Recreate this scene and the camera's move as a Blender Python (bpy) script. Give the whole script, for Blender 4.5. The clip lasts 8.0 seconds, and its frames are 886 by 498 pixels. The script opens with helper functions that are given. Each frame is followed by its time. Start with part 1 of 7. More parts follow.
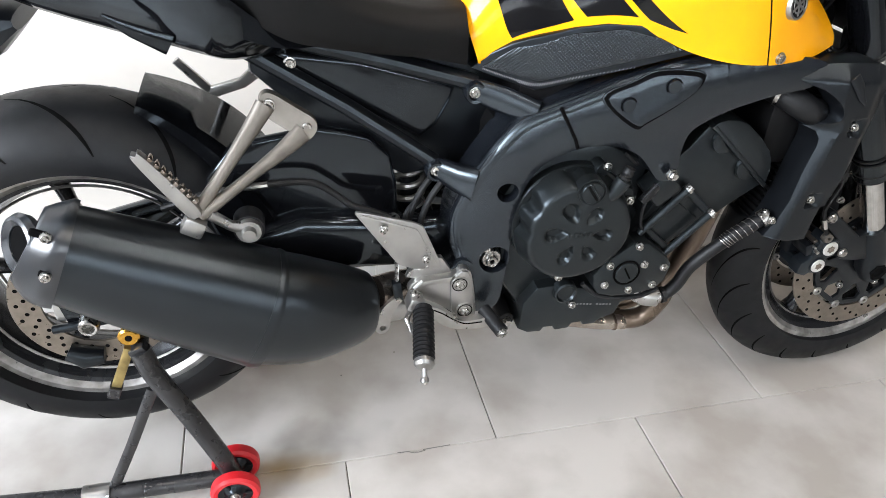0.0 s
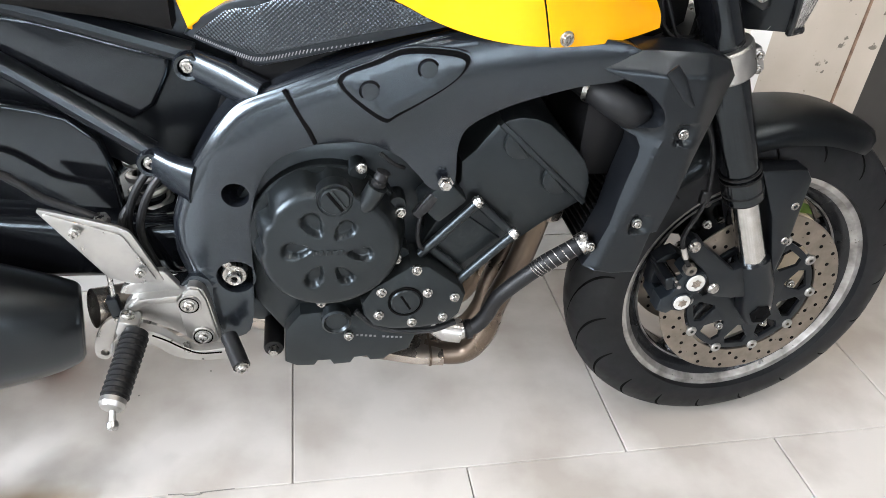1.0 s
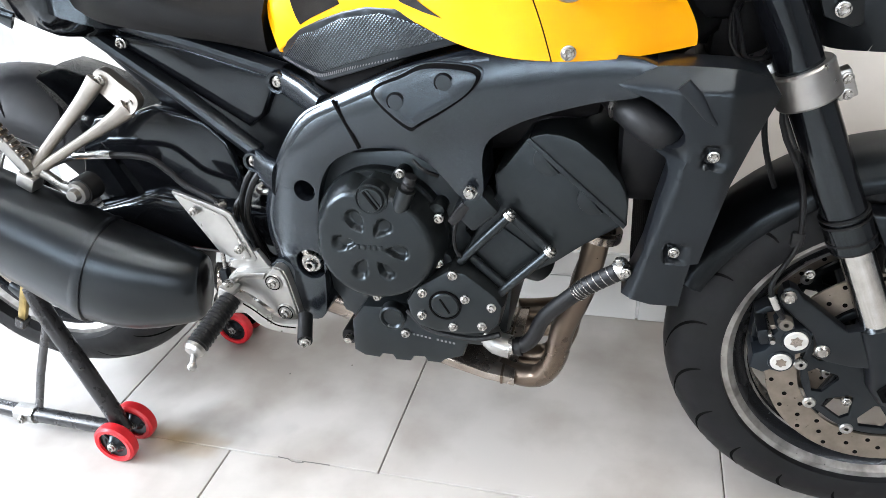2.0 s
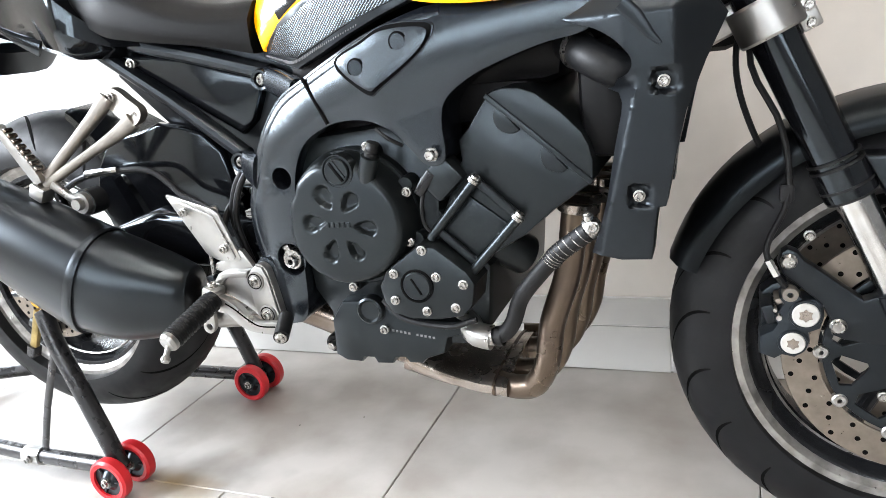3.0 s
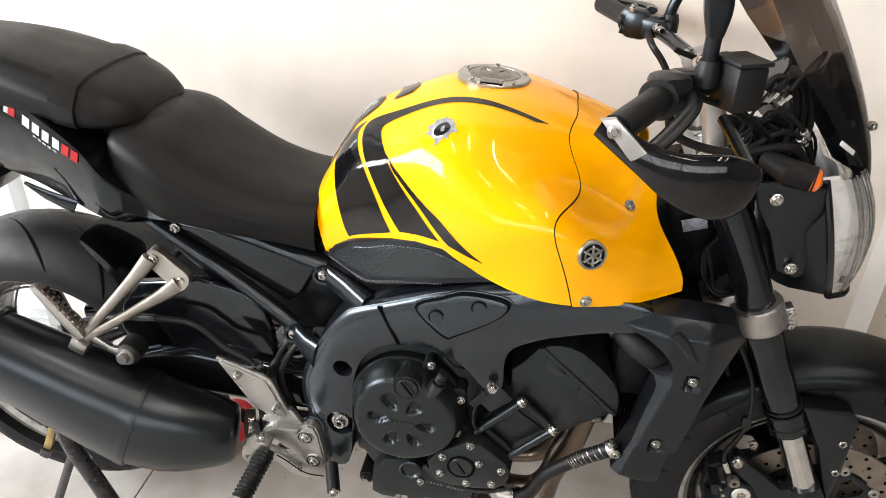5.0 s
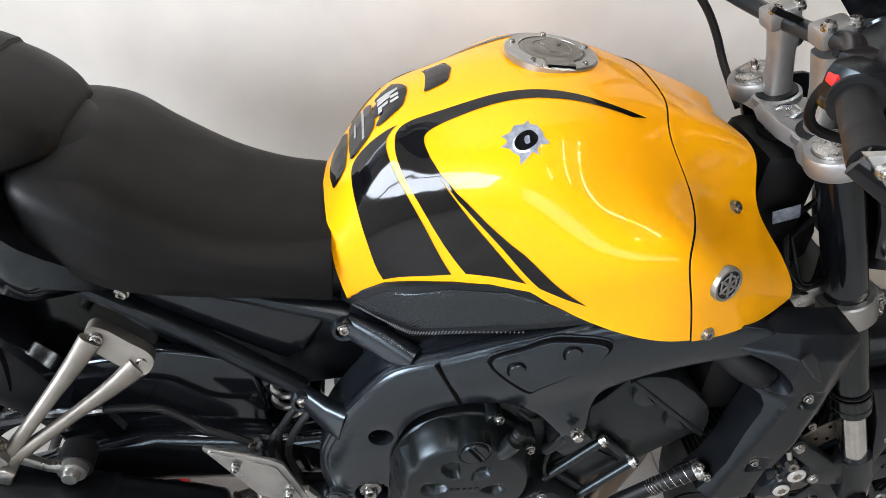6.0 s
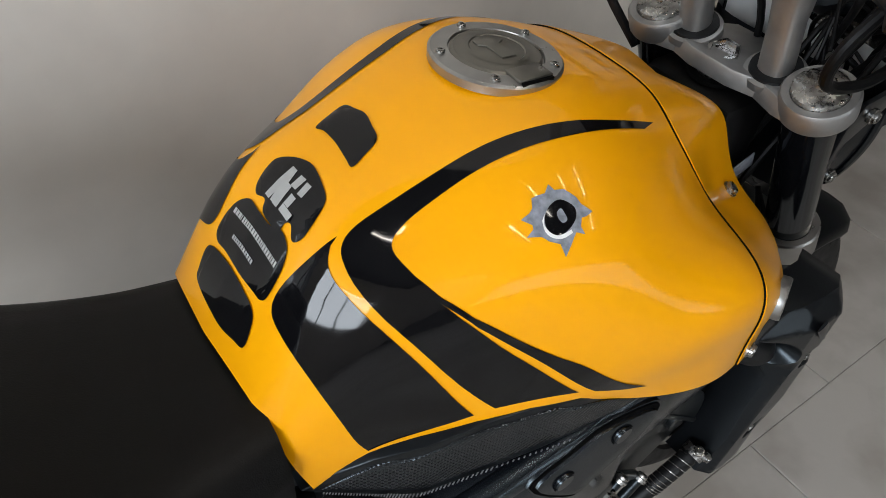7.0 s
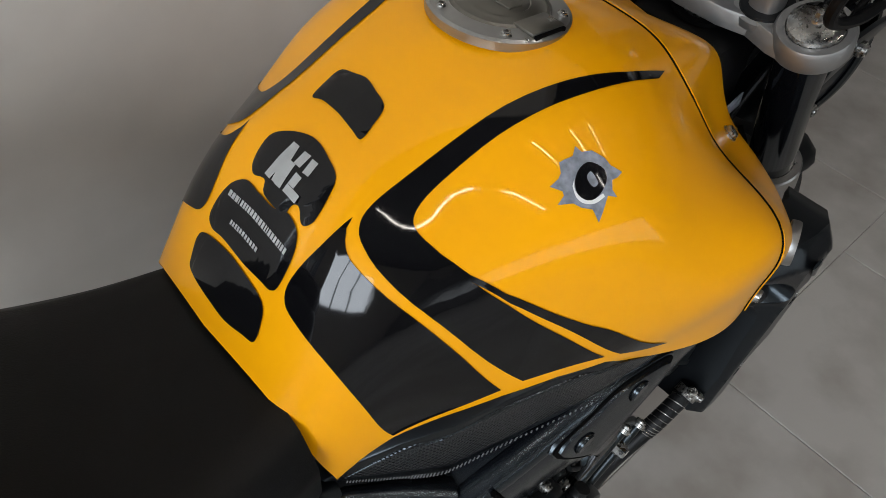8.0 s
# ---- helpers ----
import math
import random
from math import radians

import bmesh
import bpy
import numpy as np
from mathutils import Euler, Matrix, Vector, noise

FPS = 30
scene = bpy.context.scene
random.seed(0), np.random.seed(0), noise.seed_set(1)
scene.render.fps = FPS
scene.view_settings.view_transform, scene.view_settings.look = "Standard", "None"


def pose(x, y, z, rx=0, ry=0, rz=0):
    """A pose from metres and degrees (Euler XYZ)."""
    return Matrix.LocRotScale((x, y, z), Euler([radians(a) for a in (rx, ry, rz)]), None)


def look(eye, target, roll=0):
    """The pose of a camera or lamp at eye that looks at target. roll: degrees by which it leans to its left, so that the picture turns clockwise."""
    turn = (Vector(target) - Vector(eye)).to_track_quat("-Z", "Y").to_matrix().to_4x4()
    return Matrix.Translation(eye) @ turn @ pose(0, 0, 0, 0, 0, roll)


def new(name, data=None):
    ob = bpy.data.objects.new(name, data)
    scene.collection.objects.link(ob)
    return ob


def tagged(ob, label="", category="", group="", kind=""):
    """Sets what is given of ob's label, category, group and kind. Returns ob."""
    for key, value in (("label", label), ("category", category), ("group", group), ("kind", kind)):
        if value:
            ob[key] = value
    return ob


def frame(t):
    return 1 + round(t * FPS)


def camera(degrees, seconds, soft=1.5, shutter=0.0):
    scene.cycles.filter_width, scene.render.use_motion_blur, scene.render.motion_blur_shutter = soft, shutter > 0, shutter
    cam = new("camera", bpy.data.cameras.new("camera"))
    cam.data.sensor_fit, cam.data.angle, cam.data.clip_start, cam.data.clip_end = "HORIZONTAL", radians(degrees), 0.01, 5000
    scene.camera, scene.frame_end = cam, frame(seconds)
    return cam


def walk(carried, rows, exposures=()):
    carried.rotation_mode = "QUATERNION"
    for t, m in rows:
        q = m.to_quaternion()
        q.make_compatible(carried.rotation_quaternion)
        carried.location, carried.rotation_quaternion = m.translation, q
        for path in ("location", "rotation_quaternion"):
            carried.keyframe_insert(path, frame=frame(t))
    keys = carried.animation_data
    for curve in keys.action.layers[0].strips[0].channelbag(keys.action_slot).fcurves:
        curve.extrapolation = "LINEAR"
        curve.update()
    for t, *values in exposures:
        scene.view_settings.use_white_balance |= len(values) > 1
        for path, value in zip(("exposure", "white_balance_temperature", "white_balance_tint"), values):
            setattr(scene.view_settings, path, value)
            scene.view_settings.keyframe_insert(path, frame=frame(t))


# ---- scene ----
cam = camera(63.4, 8.0, soft=0.7)
PATH = [
    (0, (0.272, -1.08, 1.105), (0.69, 0.525, -0.012), 2.9),
    (0.5, (0.497, -1.046, 1.081), (1.012, 0.545, -0.016), 4.6),
    (1, (0.689, -0.96, 1.024), (1.045, 0.654, -0.103), 4.8),
    (1.5, (0.871, -0.981, 0.991), (0.87, 0.639, -0.182), 1.9),
    (2, (1.041, -1.026, 0.995), (0.555, 0.643, 0.005), -3.7),
    (2.2, (1.075, -1.023, 0.933), (0.523, 0.695, 0.071), -4.4),
    (3.3, (1.206, -1.057, 0.737), (0.447, 0.709, 0.187), -7.3),
    (3.5, (1.206, -1.058, 0.744), (0.471, 0.718, 0.191), -7.9),
    (4, (1.166, -1.052, 0.879), (0.623, 0.744, 0.187), -6.1),
    (4.5, (1.106, -1.091, 1.17), (0.617, 0.523, 0.094), -3.0),
    (5, (0.891, -1.074, 1.334), (0.637, 0.642, 0.337), 1.6),
    (5.2, (0.794, -1.053, 1.354), (0.685, 0.671, 0.345), 2.1),
    (6.3, (0.528, -0.673, 1.313), (0.885, 0.826, 0.038), 4.6),
    (6.5, (0.504, -0.603, 1.304), (0.969, 0.825, -0.017), 4.5),
    (7, (0.444, -0.385, 1.303), (1.374, 0.724, -0.077), 6.5),
    (7.5, (0.411, -0.33, 1.287), (1.433, 0.652, -0.124), 7.2),
    (8, (0.423, -0.319, 1.289), (1.424, 0.59, -0.185), 8.1),
]
EXPOSURES = [(0, -0.54, 6450, 13), (0.5, -0.20, 6450, 13), (1.0, -0.03, 6450, 13), (1.5, -0.14, 6400, 13), (2.0, -0.10, 6300, 12.5), (3.0, -0.03, 6500, 12.5), (4.0, -0.06, 6800, 14), (4.5, -0.25, 7000, 15), (5.2, -0.74, 7050, 15), (6.3, -1.05, 6250, 12), (7.0, -1.93, 6500, 11), (8.0, -2.14, 6500, 11)]
walk(cam, [(t, look(eye, target, roll)) for t, eye, target, roll in PATH], EXPOSURES)

# ---- light ----
world = bpy.data.worlds.new("daylight")
scene.world = world
world.use_nodes = True
wn = world.node_tree.nodes
sky = wn.new("ShaderNodeTexSky")
sky.sky_type = "NISHITA"
sky.sun_disc = False
sky.sun_elevation = radians(48)
sky.sun_rotation = radians(250)
wn["Background"].inputs[1].default_value = 0.12
world.node_tree.links.new(sky.outputs[0], wn["Background"].inputs[0])


def area(name, eye, target, sx, sy, power, colour=(1, 0.98, 0.95)):
    lamp = bpy.data.lights.new(name, "AREA")
    lamp.shape, lamp.size, lamp.size_y, lamp.energy, lamp.color = "RECTANGLE", sx, sy, power, colour
    ob = new(name, lamp)
    ob.matrix_world = look(eye, target)
    return ob


# Added fill from the south, where no window is known.
area("added_fill_south", (0.6, -5.18, 1.70), (0.6, 0, 1.5), 6.2, 1.5, 130, (0.92, 0.96, 1.0))
for pane_y in (-0.85, -1.85, -2.85):
    area("window_light_west", (-2.93, pane_y, 2.15), (0, pane_y, 1.9), 0.92, 1.5, 235, (0.84, 0.92, 1.0))


# ---- materials ----
def material(name, colour, rough=0.5, metal=0.0, coat=0.0, vary=0.0, scale=20.0, bump=0.0, bump_scale=200.0, second=None, rough_vary=0.0, spec=0.5, big=0.0, world=False, sheen=(1, 1, 1)):
    """Principled surface with variation at two scales, fine relief and uneven gloss."""
    mat = bpy.data.materials.new(name)
    mat.use_nodes = True
    nt = mat.node_tree
    bs = nt.nodes["Principled BSDF"]
    bs.inputs["Base Color"].default_value = (*colour, 1)
    bs.inputs["Roughness"].default_value = rough
    bs.inputs["Metallic"].default_value = metal
    bs.inputs["Coat Weight"].default_value = coat
    bs.inputs["Coat Roughness"].default_value = 0.04
    bs.inputs["Specular IOR Level"].default_value = spec
    bs.inputs["Specular Tint"].default_value = (*sheen, 1)
    co = nt.nodes.new("ShaderNodeNewGeometry" if world else "ShaderNodeTexCoord")

    def noise_tex(sc, detail=5.0):
        n = nt.nodes.new("ShaderNodeTexNoise")
        n.inputs["Scale"].default_value, n.inputs["Detail"].default_value = sc, detail
        nt.links.new(co.outputs["Position" if world else "Object"], n.inputs["Vector"])
        return n

    if vary or second or big:
        ramp = nt.nodes.new("ShaderNodeMix")
        ramp.data_type = "RGBA"
        dark = second or tuple(c * (1 - vary) for c in colour)
        lite = colour if second else tuple(min(1, c * (1 + vary)) for c in colour)
        ramp.inputs[6].default_value, ramp.inputs[7].default_value = (*dark, 1), (*lite, 1)
        n1 = noise_tex(scale)
        stretch = nt.nodes.new("ShaderNodeMapRange")
        stretch.inputs[1].default_value, stretch.inputs[2].default_value = 0.32, 0.68
        if big:
            n2 = noise_tex(big, 3.0)
            mix = nt.nodes.new("ShaderNodeMath")
            mix.operation = "ADD"
            half = nt.nodes.new("ShaderNodeMath")
            half.operation = "MULTIPLY"
            half.inputs[1].default_value = 0.5
            nt.links.new(n1.outputs[0], mix.inputs[0])
            nt.links.new(n2.outputs[0], mix.inputs[1])
            nt.links.new(mix.outputs[0], half.inputs[0])
            nt.links.new(half.outputs[0], stretch.inputs[0])
        else:
            nt.links.new(n1.outputs[0], stretch.inputs[0])
        nt.links.new(stretch.outputs[0], ramp.inputs[0])
        nt.links.new(ramp.outputs[2], bs.inputs["Base Color"])
    if rough_vary:
        n3 = noise_tex(scale * 1.7)
        mr = nt.nodes.new("ShaderNodeMapRange")
        mr.inputs[1].default_value, mr.inputs[2].default_value = 0.3, 0.7
        mr.inputs[3].default_value, mr.inputs[4].default_value = max(0.02, rough - rough_vary), min(1, rough + rough_vary)
        nt.links.new(n3.outputs[0], mr.inputs[0])
        nt.links.new(mr.outputs[0], bs.inputs["Roughness"])
    if bump:
        n4 = noise_tex(bump_scale, 3.0)
        b = nt.nodes.new("ShaderNodeBump")
        b.inputs["Strength"].default_value, b.inputs["Distance"].default_value = bump, 0.0006
        nt.links.new(n4.outputs[0], b.inputs["Height"])
        nt.links.new(b.outputs[0], bs.inputs["Normal"])
    return mat


def glass(name, tint, rough=0.02, weight=1.0):
    mat = material(name, tint, rough)
    bs = mat.node_tree.nodes["Principled BSDF"]
    bs.inputs["Transmission Weight"].default_value = weight
    bs.inputs["IOR"].default_value = 1.45
    return mat


# Blue of the sky light, put into the reflection colour of the blacks.
SKYTINT = (0.78, 0.91, 1.0)
YELLOW = material("yellow_paint", (0.90, 0.380, 0.0012), 0.35, coat=0.48, vary=0.03, scale=6, spec=0.08)
YELLOW.node_tree.nodes["Principled BSDF"].inputs["Coat Roughness"].default_value = 0.032
DECAL = material("gloss_black_film", (0.0035, 0.0035, 0.0042), 0.06, rough_vary=0.02, scale=9, spec=0.38)
FRAME = material("satin_black_metal", (0.0052, 0.0062, 0.0082), 0.24, vary=0.2, scale=14, bump=0.05, bump_scale=1100, spec=0.75, sheen=SKYTINT)
ENGINE = material("engine_black", (0.0066, 0.0077, 0.0080), 0.30, vary=0.22, scale=18, bump=0.10, bump_scale=900, spec=0.40, sheen=SKYTINT)
PLASTIC = material("black_plastic", (0.0036, 0.0040, 0.0049), 0.28, vary=0.2, scale=16, bump=0.08, bump_scale=1200, spec=0.42, sheen=SKYTINT)
# Near black: cavity shade painted onto inner parts; also used for black cables.
CORE = material("cavity_shade_and_black_parts", (0.0022, 0.0022, 0.0024), 0.5, vary=0.3, scale=30, bump=0.1, bump_scale=500, spec=0.16)
GLOSSBLACK = material("gloss_black_paint", (0.0032, 0.0034, 0.0042), 0.11, rough_vary=0.02, scale=12, spec=0.6, sheen=SKYTINT)
MUFFLER = material("muffler_black", (0.0032, 0.0033, 0.0037), 0.29, vary=0.25, scale=12, spec=0.55, sheen=SKYTINT)
VINYL = material("seat_vinyl", (0.0022, 0.0022, 0.0022), 0.46, vary=0.15, scale=10, bump=0.35, bump_scale=850, rough_vary=0.06, spec=0.17)
RUBBER = material("rubber", (0.0045, 0.0048, 0.0054), 0.50, spec=0.30, vary=0.3, scale=25, bump=0.2, bump_scale=500, rough_vary=0.06)
TYRE = material("tyre_rubber", (0.0052, 0.0056, 0.0064), 0.52, spec=0.24, vary=0.35, scale=18, bump=0.15, bump_scale=400, rough_vary=0.10, big=4)
# Black for the shade inside tread grooves, which are not cut.
GROOVE = material("tread_groove_shade", (0.002, 0.002, 0.002), 0.95, vary=0.3, spec=0.05)
ALU = material("satin_aluminium", (0.37, 0.365, 0.35), 0.34, metal=0.95, vary=0.1, scale=30, bump=0.08, bump_scale=600, rough_vary=0.08)
YOKEALU = material("blasted_aluminium", (0.33, 0.325, 0.315), 0.46, metal=0.85, vary=0.08, scale=40, bump=0.12, bump_scale=700, rough_vary=0.06)
CHROME = material("bright_steel", (0.62, 0.62, 0.61), 0.18, metal=1.0, vary=0.15, scale=40, rough_vary=0.08)
CAPSILVER = material("silver_cap_paint", (0.50, 0.49, 0.46), 0.42, metal=0.35, vary=0.12, scale=60, rough_vary=0.08)
ZINC = material("zinc_bolt", (0.40, 0.39, 0.37), 0.30, metal=1.0, vary=0.25, scale=120, rough_vary=0.12)
# Shade of holes, slots, grooves and seams, painted as near-black pieces.
DARKHOLE = material("recess_shade", (0.0015, 0.0015, 0.0016), 0.8, vary=0.2, spec=0.06)
RIM = material("dark_wheel_paint", (0.022, 0.023, 0.025), 0.24, metal=0.6, vary=0.2, scale=12, rough_vary=0.08)
RIMLIP = material("machined_rim_lip", (0.43, 0.415, 0.39), 0.42, metal=0.75, second=(0.17, 0.16, 0.15), scale=34, bump=0.25, bump_scale=180, rough_vary=0.15)
DISC = material("brake_disc_steel", (0.215, 0.185, 0.152), 0.36, metal=0.85, vary=0.14, scale=60, rough_vary=0.1)
HEADER = material("heat_tinted_steel", (0.205, 0.160, 0.115), 0.34, metal=0.9, second=(0.095, 0.072, 0.062), scale=9, bump=0.1, bump_scale=120, rough_vary=0.12, big=3)
COLLECTOR = material("collector_steel", (0.44, 0.40, 0.36), 0.24, metal=0.95, second=(0.20, 0.155, 0.125), scale=11, bump=0.15, bump_scale=90, rough_vary=0.12)
RED = material("red_urethane", (0.52, 0.012, 0.018), 0.38, vary=0.12, scale=30, rough_vary=0.08)
REDPRINT = material("red_print", (0.55, 0.02, 0.02), 0.4, vary=0.05)
WHITEPRINT = material("white_print", (0.75, 0.75, 0.74), 0.4, vary=0.05)
GREYPRINT = material("silver_print", (0.42, 0.42, 0.42), 0.35, metal=0.3, vary=0.1)
CASTING = material("satin_casting", (0.215, 0.197, 0.172), 0.48, metal=0.9, vary=0.15, scale=30, bump=0.10, bump_scale=500, rough_vary=0.08)
COVERBLACK = material("cover_satin_black", (0.0058, 0.0069, 0.0092), 0.25, vary=0.2, scale=20, bump=0.08, bump_scale=900, spec=0.75, sheen=SKYTINT)
GOLD = material("gold_anodised", (0.62, 0.34, 0.06), 0.25, metal=1.0, vary=0.1, scale=60)
STAND = material("stand_powder_coat", (0.016, 0.016, 0.017), 0.30, vary=0.2, scale=25, bump=0.1, bump_scale=500, rough_vary=0.08)
ORANGE = material("indicator_orange", (0.70, 0.13, 0.01), 0.2, coat=0.5, vary=0.1)
TINT = glass("smoked_screen", (0.030, 0.022, 0.020), 0.02)
CLEAR = glass("clear_lens", (0.95, 0.96, 0.97), 0.03)
BLUEGREY = material("caliper_cast", (0.0050, 0.0065, 0.0085), 0.36, vary=0.25, scale=30, bump=0.15, bump_scale=500, spec=0.5, sheen=SKYTINT)
TILE = material("floor_tile", (0.445, 0.422, 0.39), 0.40, second=(0.322, 0.294, 0.262), scale=7.0, bump=0.10, bump_scale=260, rough_vary=0.08, big=1.7, world=True)
GROUT = material("grout", (0.15, 0.14, 0.125), 0.9, vary=0.2, scale=60)
WALL = material("wall_paint", (0.745, 0.70, 0.635), 0.75, second=(0.63, 0.588, 0.535), scale=11, big=2.6, bump=0.25, bump_scale=90)
DARKWALL = material("dark_wall_paint", (0.10, 0.098, 0.095), 0.8, vary=0.08, scale=3, bump=0.1, bump_scale=120)
WHITEWALL = material("white_paint", (0.80, 0.79, 0.77), 0.7, vary=0.04, scale=6, bump=0.1, bump_scale=150)
DARKCEIL = material("dark_ceiling_paint", (0.045, 0.044, 0.042), 0.8, vary=0.1, scale=3, bump=0.1, bump_scale=60)
tn = TILE.node_tree
cloud = [n for n in tn.nodes if n.bl_idname == "ShaderNodeMapRange"][0]
cloud.inputs[1].default_value, cloud.inputs[2].default_value = 0.41, 0.59
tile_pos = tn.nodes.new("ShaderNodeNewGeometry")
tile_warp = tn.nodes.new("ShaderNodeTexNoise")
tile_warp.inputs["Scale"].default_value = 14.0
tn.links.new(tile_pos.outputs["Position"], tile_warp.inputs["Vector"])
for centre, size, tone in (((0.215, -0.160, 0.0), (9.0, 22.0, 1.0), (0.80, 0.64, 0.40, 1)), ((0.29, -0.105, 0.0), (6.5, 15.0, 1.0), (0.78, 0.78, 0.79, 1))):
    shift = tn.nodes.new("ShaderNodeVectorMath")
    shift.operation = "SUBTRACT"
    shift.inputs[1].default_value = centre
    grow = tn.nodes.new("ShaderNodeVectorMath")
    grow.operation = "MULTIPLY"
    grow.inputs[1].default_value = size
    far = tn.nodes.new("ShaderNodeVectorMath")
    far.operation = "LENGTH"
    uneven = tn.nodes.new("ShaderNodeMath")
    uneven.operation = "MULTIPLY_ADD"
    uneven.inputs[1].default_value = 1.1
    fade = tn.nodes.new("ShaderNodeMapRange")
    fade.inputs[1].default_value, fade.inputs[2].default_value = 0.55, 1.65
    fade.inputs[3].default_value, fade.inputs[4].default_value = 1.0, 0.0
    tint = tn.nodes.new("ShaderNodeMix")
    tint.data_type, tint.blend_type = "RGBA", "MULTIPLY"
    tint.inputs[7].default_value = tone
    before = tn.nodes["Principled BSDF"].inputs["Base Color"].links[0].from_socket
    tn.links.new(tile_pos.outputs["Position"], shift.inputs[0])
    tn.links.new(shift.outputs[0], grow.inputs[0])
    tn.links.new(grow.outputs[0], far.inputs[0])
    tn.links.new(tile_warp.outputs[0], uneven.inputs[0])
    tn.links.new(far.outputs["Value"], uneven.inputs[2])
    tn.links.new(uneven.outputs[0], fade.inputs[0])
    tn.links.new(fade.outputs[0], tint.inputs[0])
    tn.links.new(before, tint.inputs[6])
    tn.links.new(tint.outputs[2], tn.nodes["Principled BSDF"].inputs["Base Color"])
SKIRTJOINT = material("pale_joint", (0.72, 0.71, 0.69), 0.8, vary=0.12, scale=40)
SKIRT = material("skirting_tile", (0.54, 0.53, 0.505), 0.42, vary=0.07, scale=4, rough_vary=0.08)
CONCRETE = material("fair_faced_concrete", (0.50, 0.445, 0.375), 0.85, second=(0.38, 0.33, 0.27), scale=6, bump=0.5, bump_scale=60, big=1.5)
cn = CONCRETE.node_tree
pit_co = cn.nodes.new("ShaderNodeTexCoord")
pit_noise = cn.nodes.new("ShaderNodeTexNoise")
pit_noise.inputs["Scale"].default_value, pit_noise.inputs["Detail"].default_value = 38.0, 3.0
pit_map = cn.nodes.new("ShaderNodeMapRange")
pit_map.inputs[1].default_value, pit_map.inputs[2].default_value = 0.665, 0.70
pit_map.inputs[3].default_value, pit_map.inputs[4].default_value = 1.0, 0.35
pit_mix = cn.nodes.new("ShaderNodeMix")
pit_mix.data_type, pit_mix.blend_type = "RGBA", "MULTIPLY"
pit_mix.inputs[0].default_value = 1.0
base_link = cn.nodes["Principled BSDF"].inputs["Base Color"].links[0].from_socket
cn.links.new(pit_co.outputs["Object"], pit_noise.inputs["Vector"])
cn.links.new(pit_noise.outputs[0], pit_map.inputs[0])
cn.links.new(base_link, pit_mix.inputs[6])
cn.links.new(pit_map.outputs[0], pit_mix.inputs[7])
cn.links.new(pit_mix.outputs[2], cn.nodes["Principled BSDF"].inputs["Base Color"])
DOORDARK = material("dark_door_panel", (0.050, 0.046, 0.042), 0.5, vary=0.12, scale=4, big=1)
ENDCAP = material("end_cap_plastic", (0.006, 0.0085, 0.0118), 0.28, vary=0.2, scale=30, bump=0.1, bump_scale=600, spec=0.8)
KNEE = material("textured_knee_pad", (0.007, 0.0073, 0.0082), 0.22, spec=0.65, sheen=SKYTINT)
kn = KNEE.node_tree
knee_pos = kn.nodes.new("ShaderNodeNewGeometry")
knee_axes = kn.nodes.new("ShaderNodeSeparateXYZ")
kn.links.new(knee_pos.outputs["Position"], knee_axes.inputs[0])
waves = []
for axis in ("X", "Z"):
    grow = kn.nodes.new("ShaderNodeMath")
    grow.operation, grow.inputs[1].default_value = "MULTIPLY", 1250.0
    wave = kn.nodes.new("ShaderNodeMath")
    wave.operation = "SINE"
    kn.links.new(knee_axes.outputs[axis], grow.inputs[0])
    kn.links.new(grow.outputs[0], wave.inputs[0])
    waves.append(wave)
dots = kn.nodes.new("ShaderNodeMath")
dots.operation = "MULTIPLY"
kn.links.new(waves[0].outputs[0], dots.inputs[0])
kn.links.new(waves[1].outputs[0], dots.inputs[1])
relief = kn.nodes.new("ShaderNodeBump")
relief.inputs["Strength"].default_value, relief.inputs["Distance"].default_value = 0.4, 0.0006
kn.links.new(dots.outputs[0], relief.inputs["Height"])
kn.links.new(relief.outputs[0], kn.nodes["Principled BSDF"].inputs["Normal"])
SHOWROOM = material("showroom_wall", (0.19, 0.182, 0.175), 0.8, vary=0.06, scale=4, bump=0.1, bump_scale=120)
STICKER = material("sticker_grey", (0.20, 0.215, 0.25), 0.35, vary=0.35, scale=160)
STITCH = material("grey_thread", (0.13, 0.13, 0.135), 0.6, vary=0.3, scale=200)
LEAF = material("leaf", (0.10, 0.19, 0.025), 0.5, vary=0.3, scale=20)
POT = material("cream_pot", (0.60, 0.52, 0.40), 0.6, vary=0.06, scale=10)


# ---- mesh helpers ----
def part(name, bm, mat, parent=None, label="", m=None, angle=32):
    """Links a bmesh as one mesh object under a thing or a part."""
    bmesh.ops.recalc_face_normals(bm, faces=bm.faces)
    me = bpy.data.meshes.new(name)
    bm.to_mesh(me)
    bm.free()
    me.shade_smooth()
    me.set_sharp_from_angle(angle=radians(angle))
    me.materials.append(mat)
    ob = new(name, me)
    if m is not None:
        ob.matrix_basis = m
    ob.parent = parent
    if label:
        tagged(ob, label)
    return ob


def again(ob, m, parent=None):
    """One more part on the same mesh."""
    o = new(ob.name.split(".")[0], ob.data)
    o.matrix_basis = m
    o.parent = parent or ob.parent
    return o


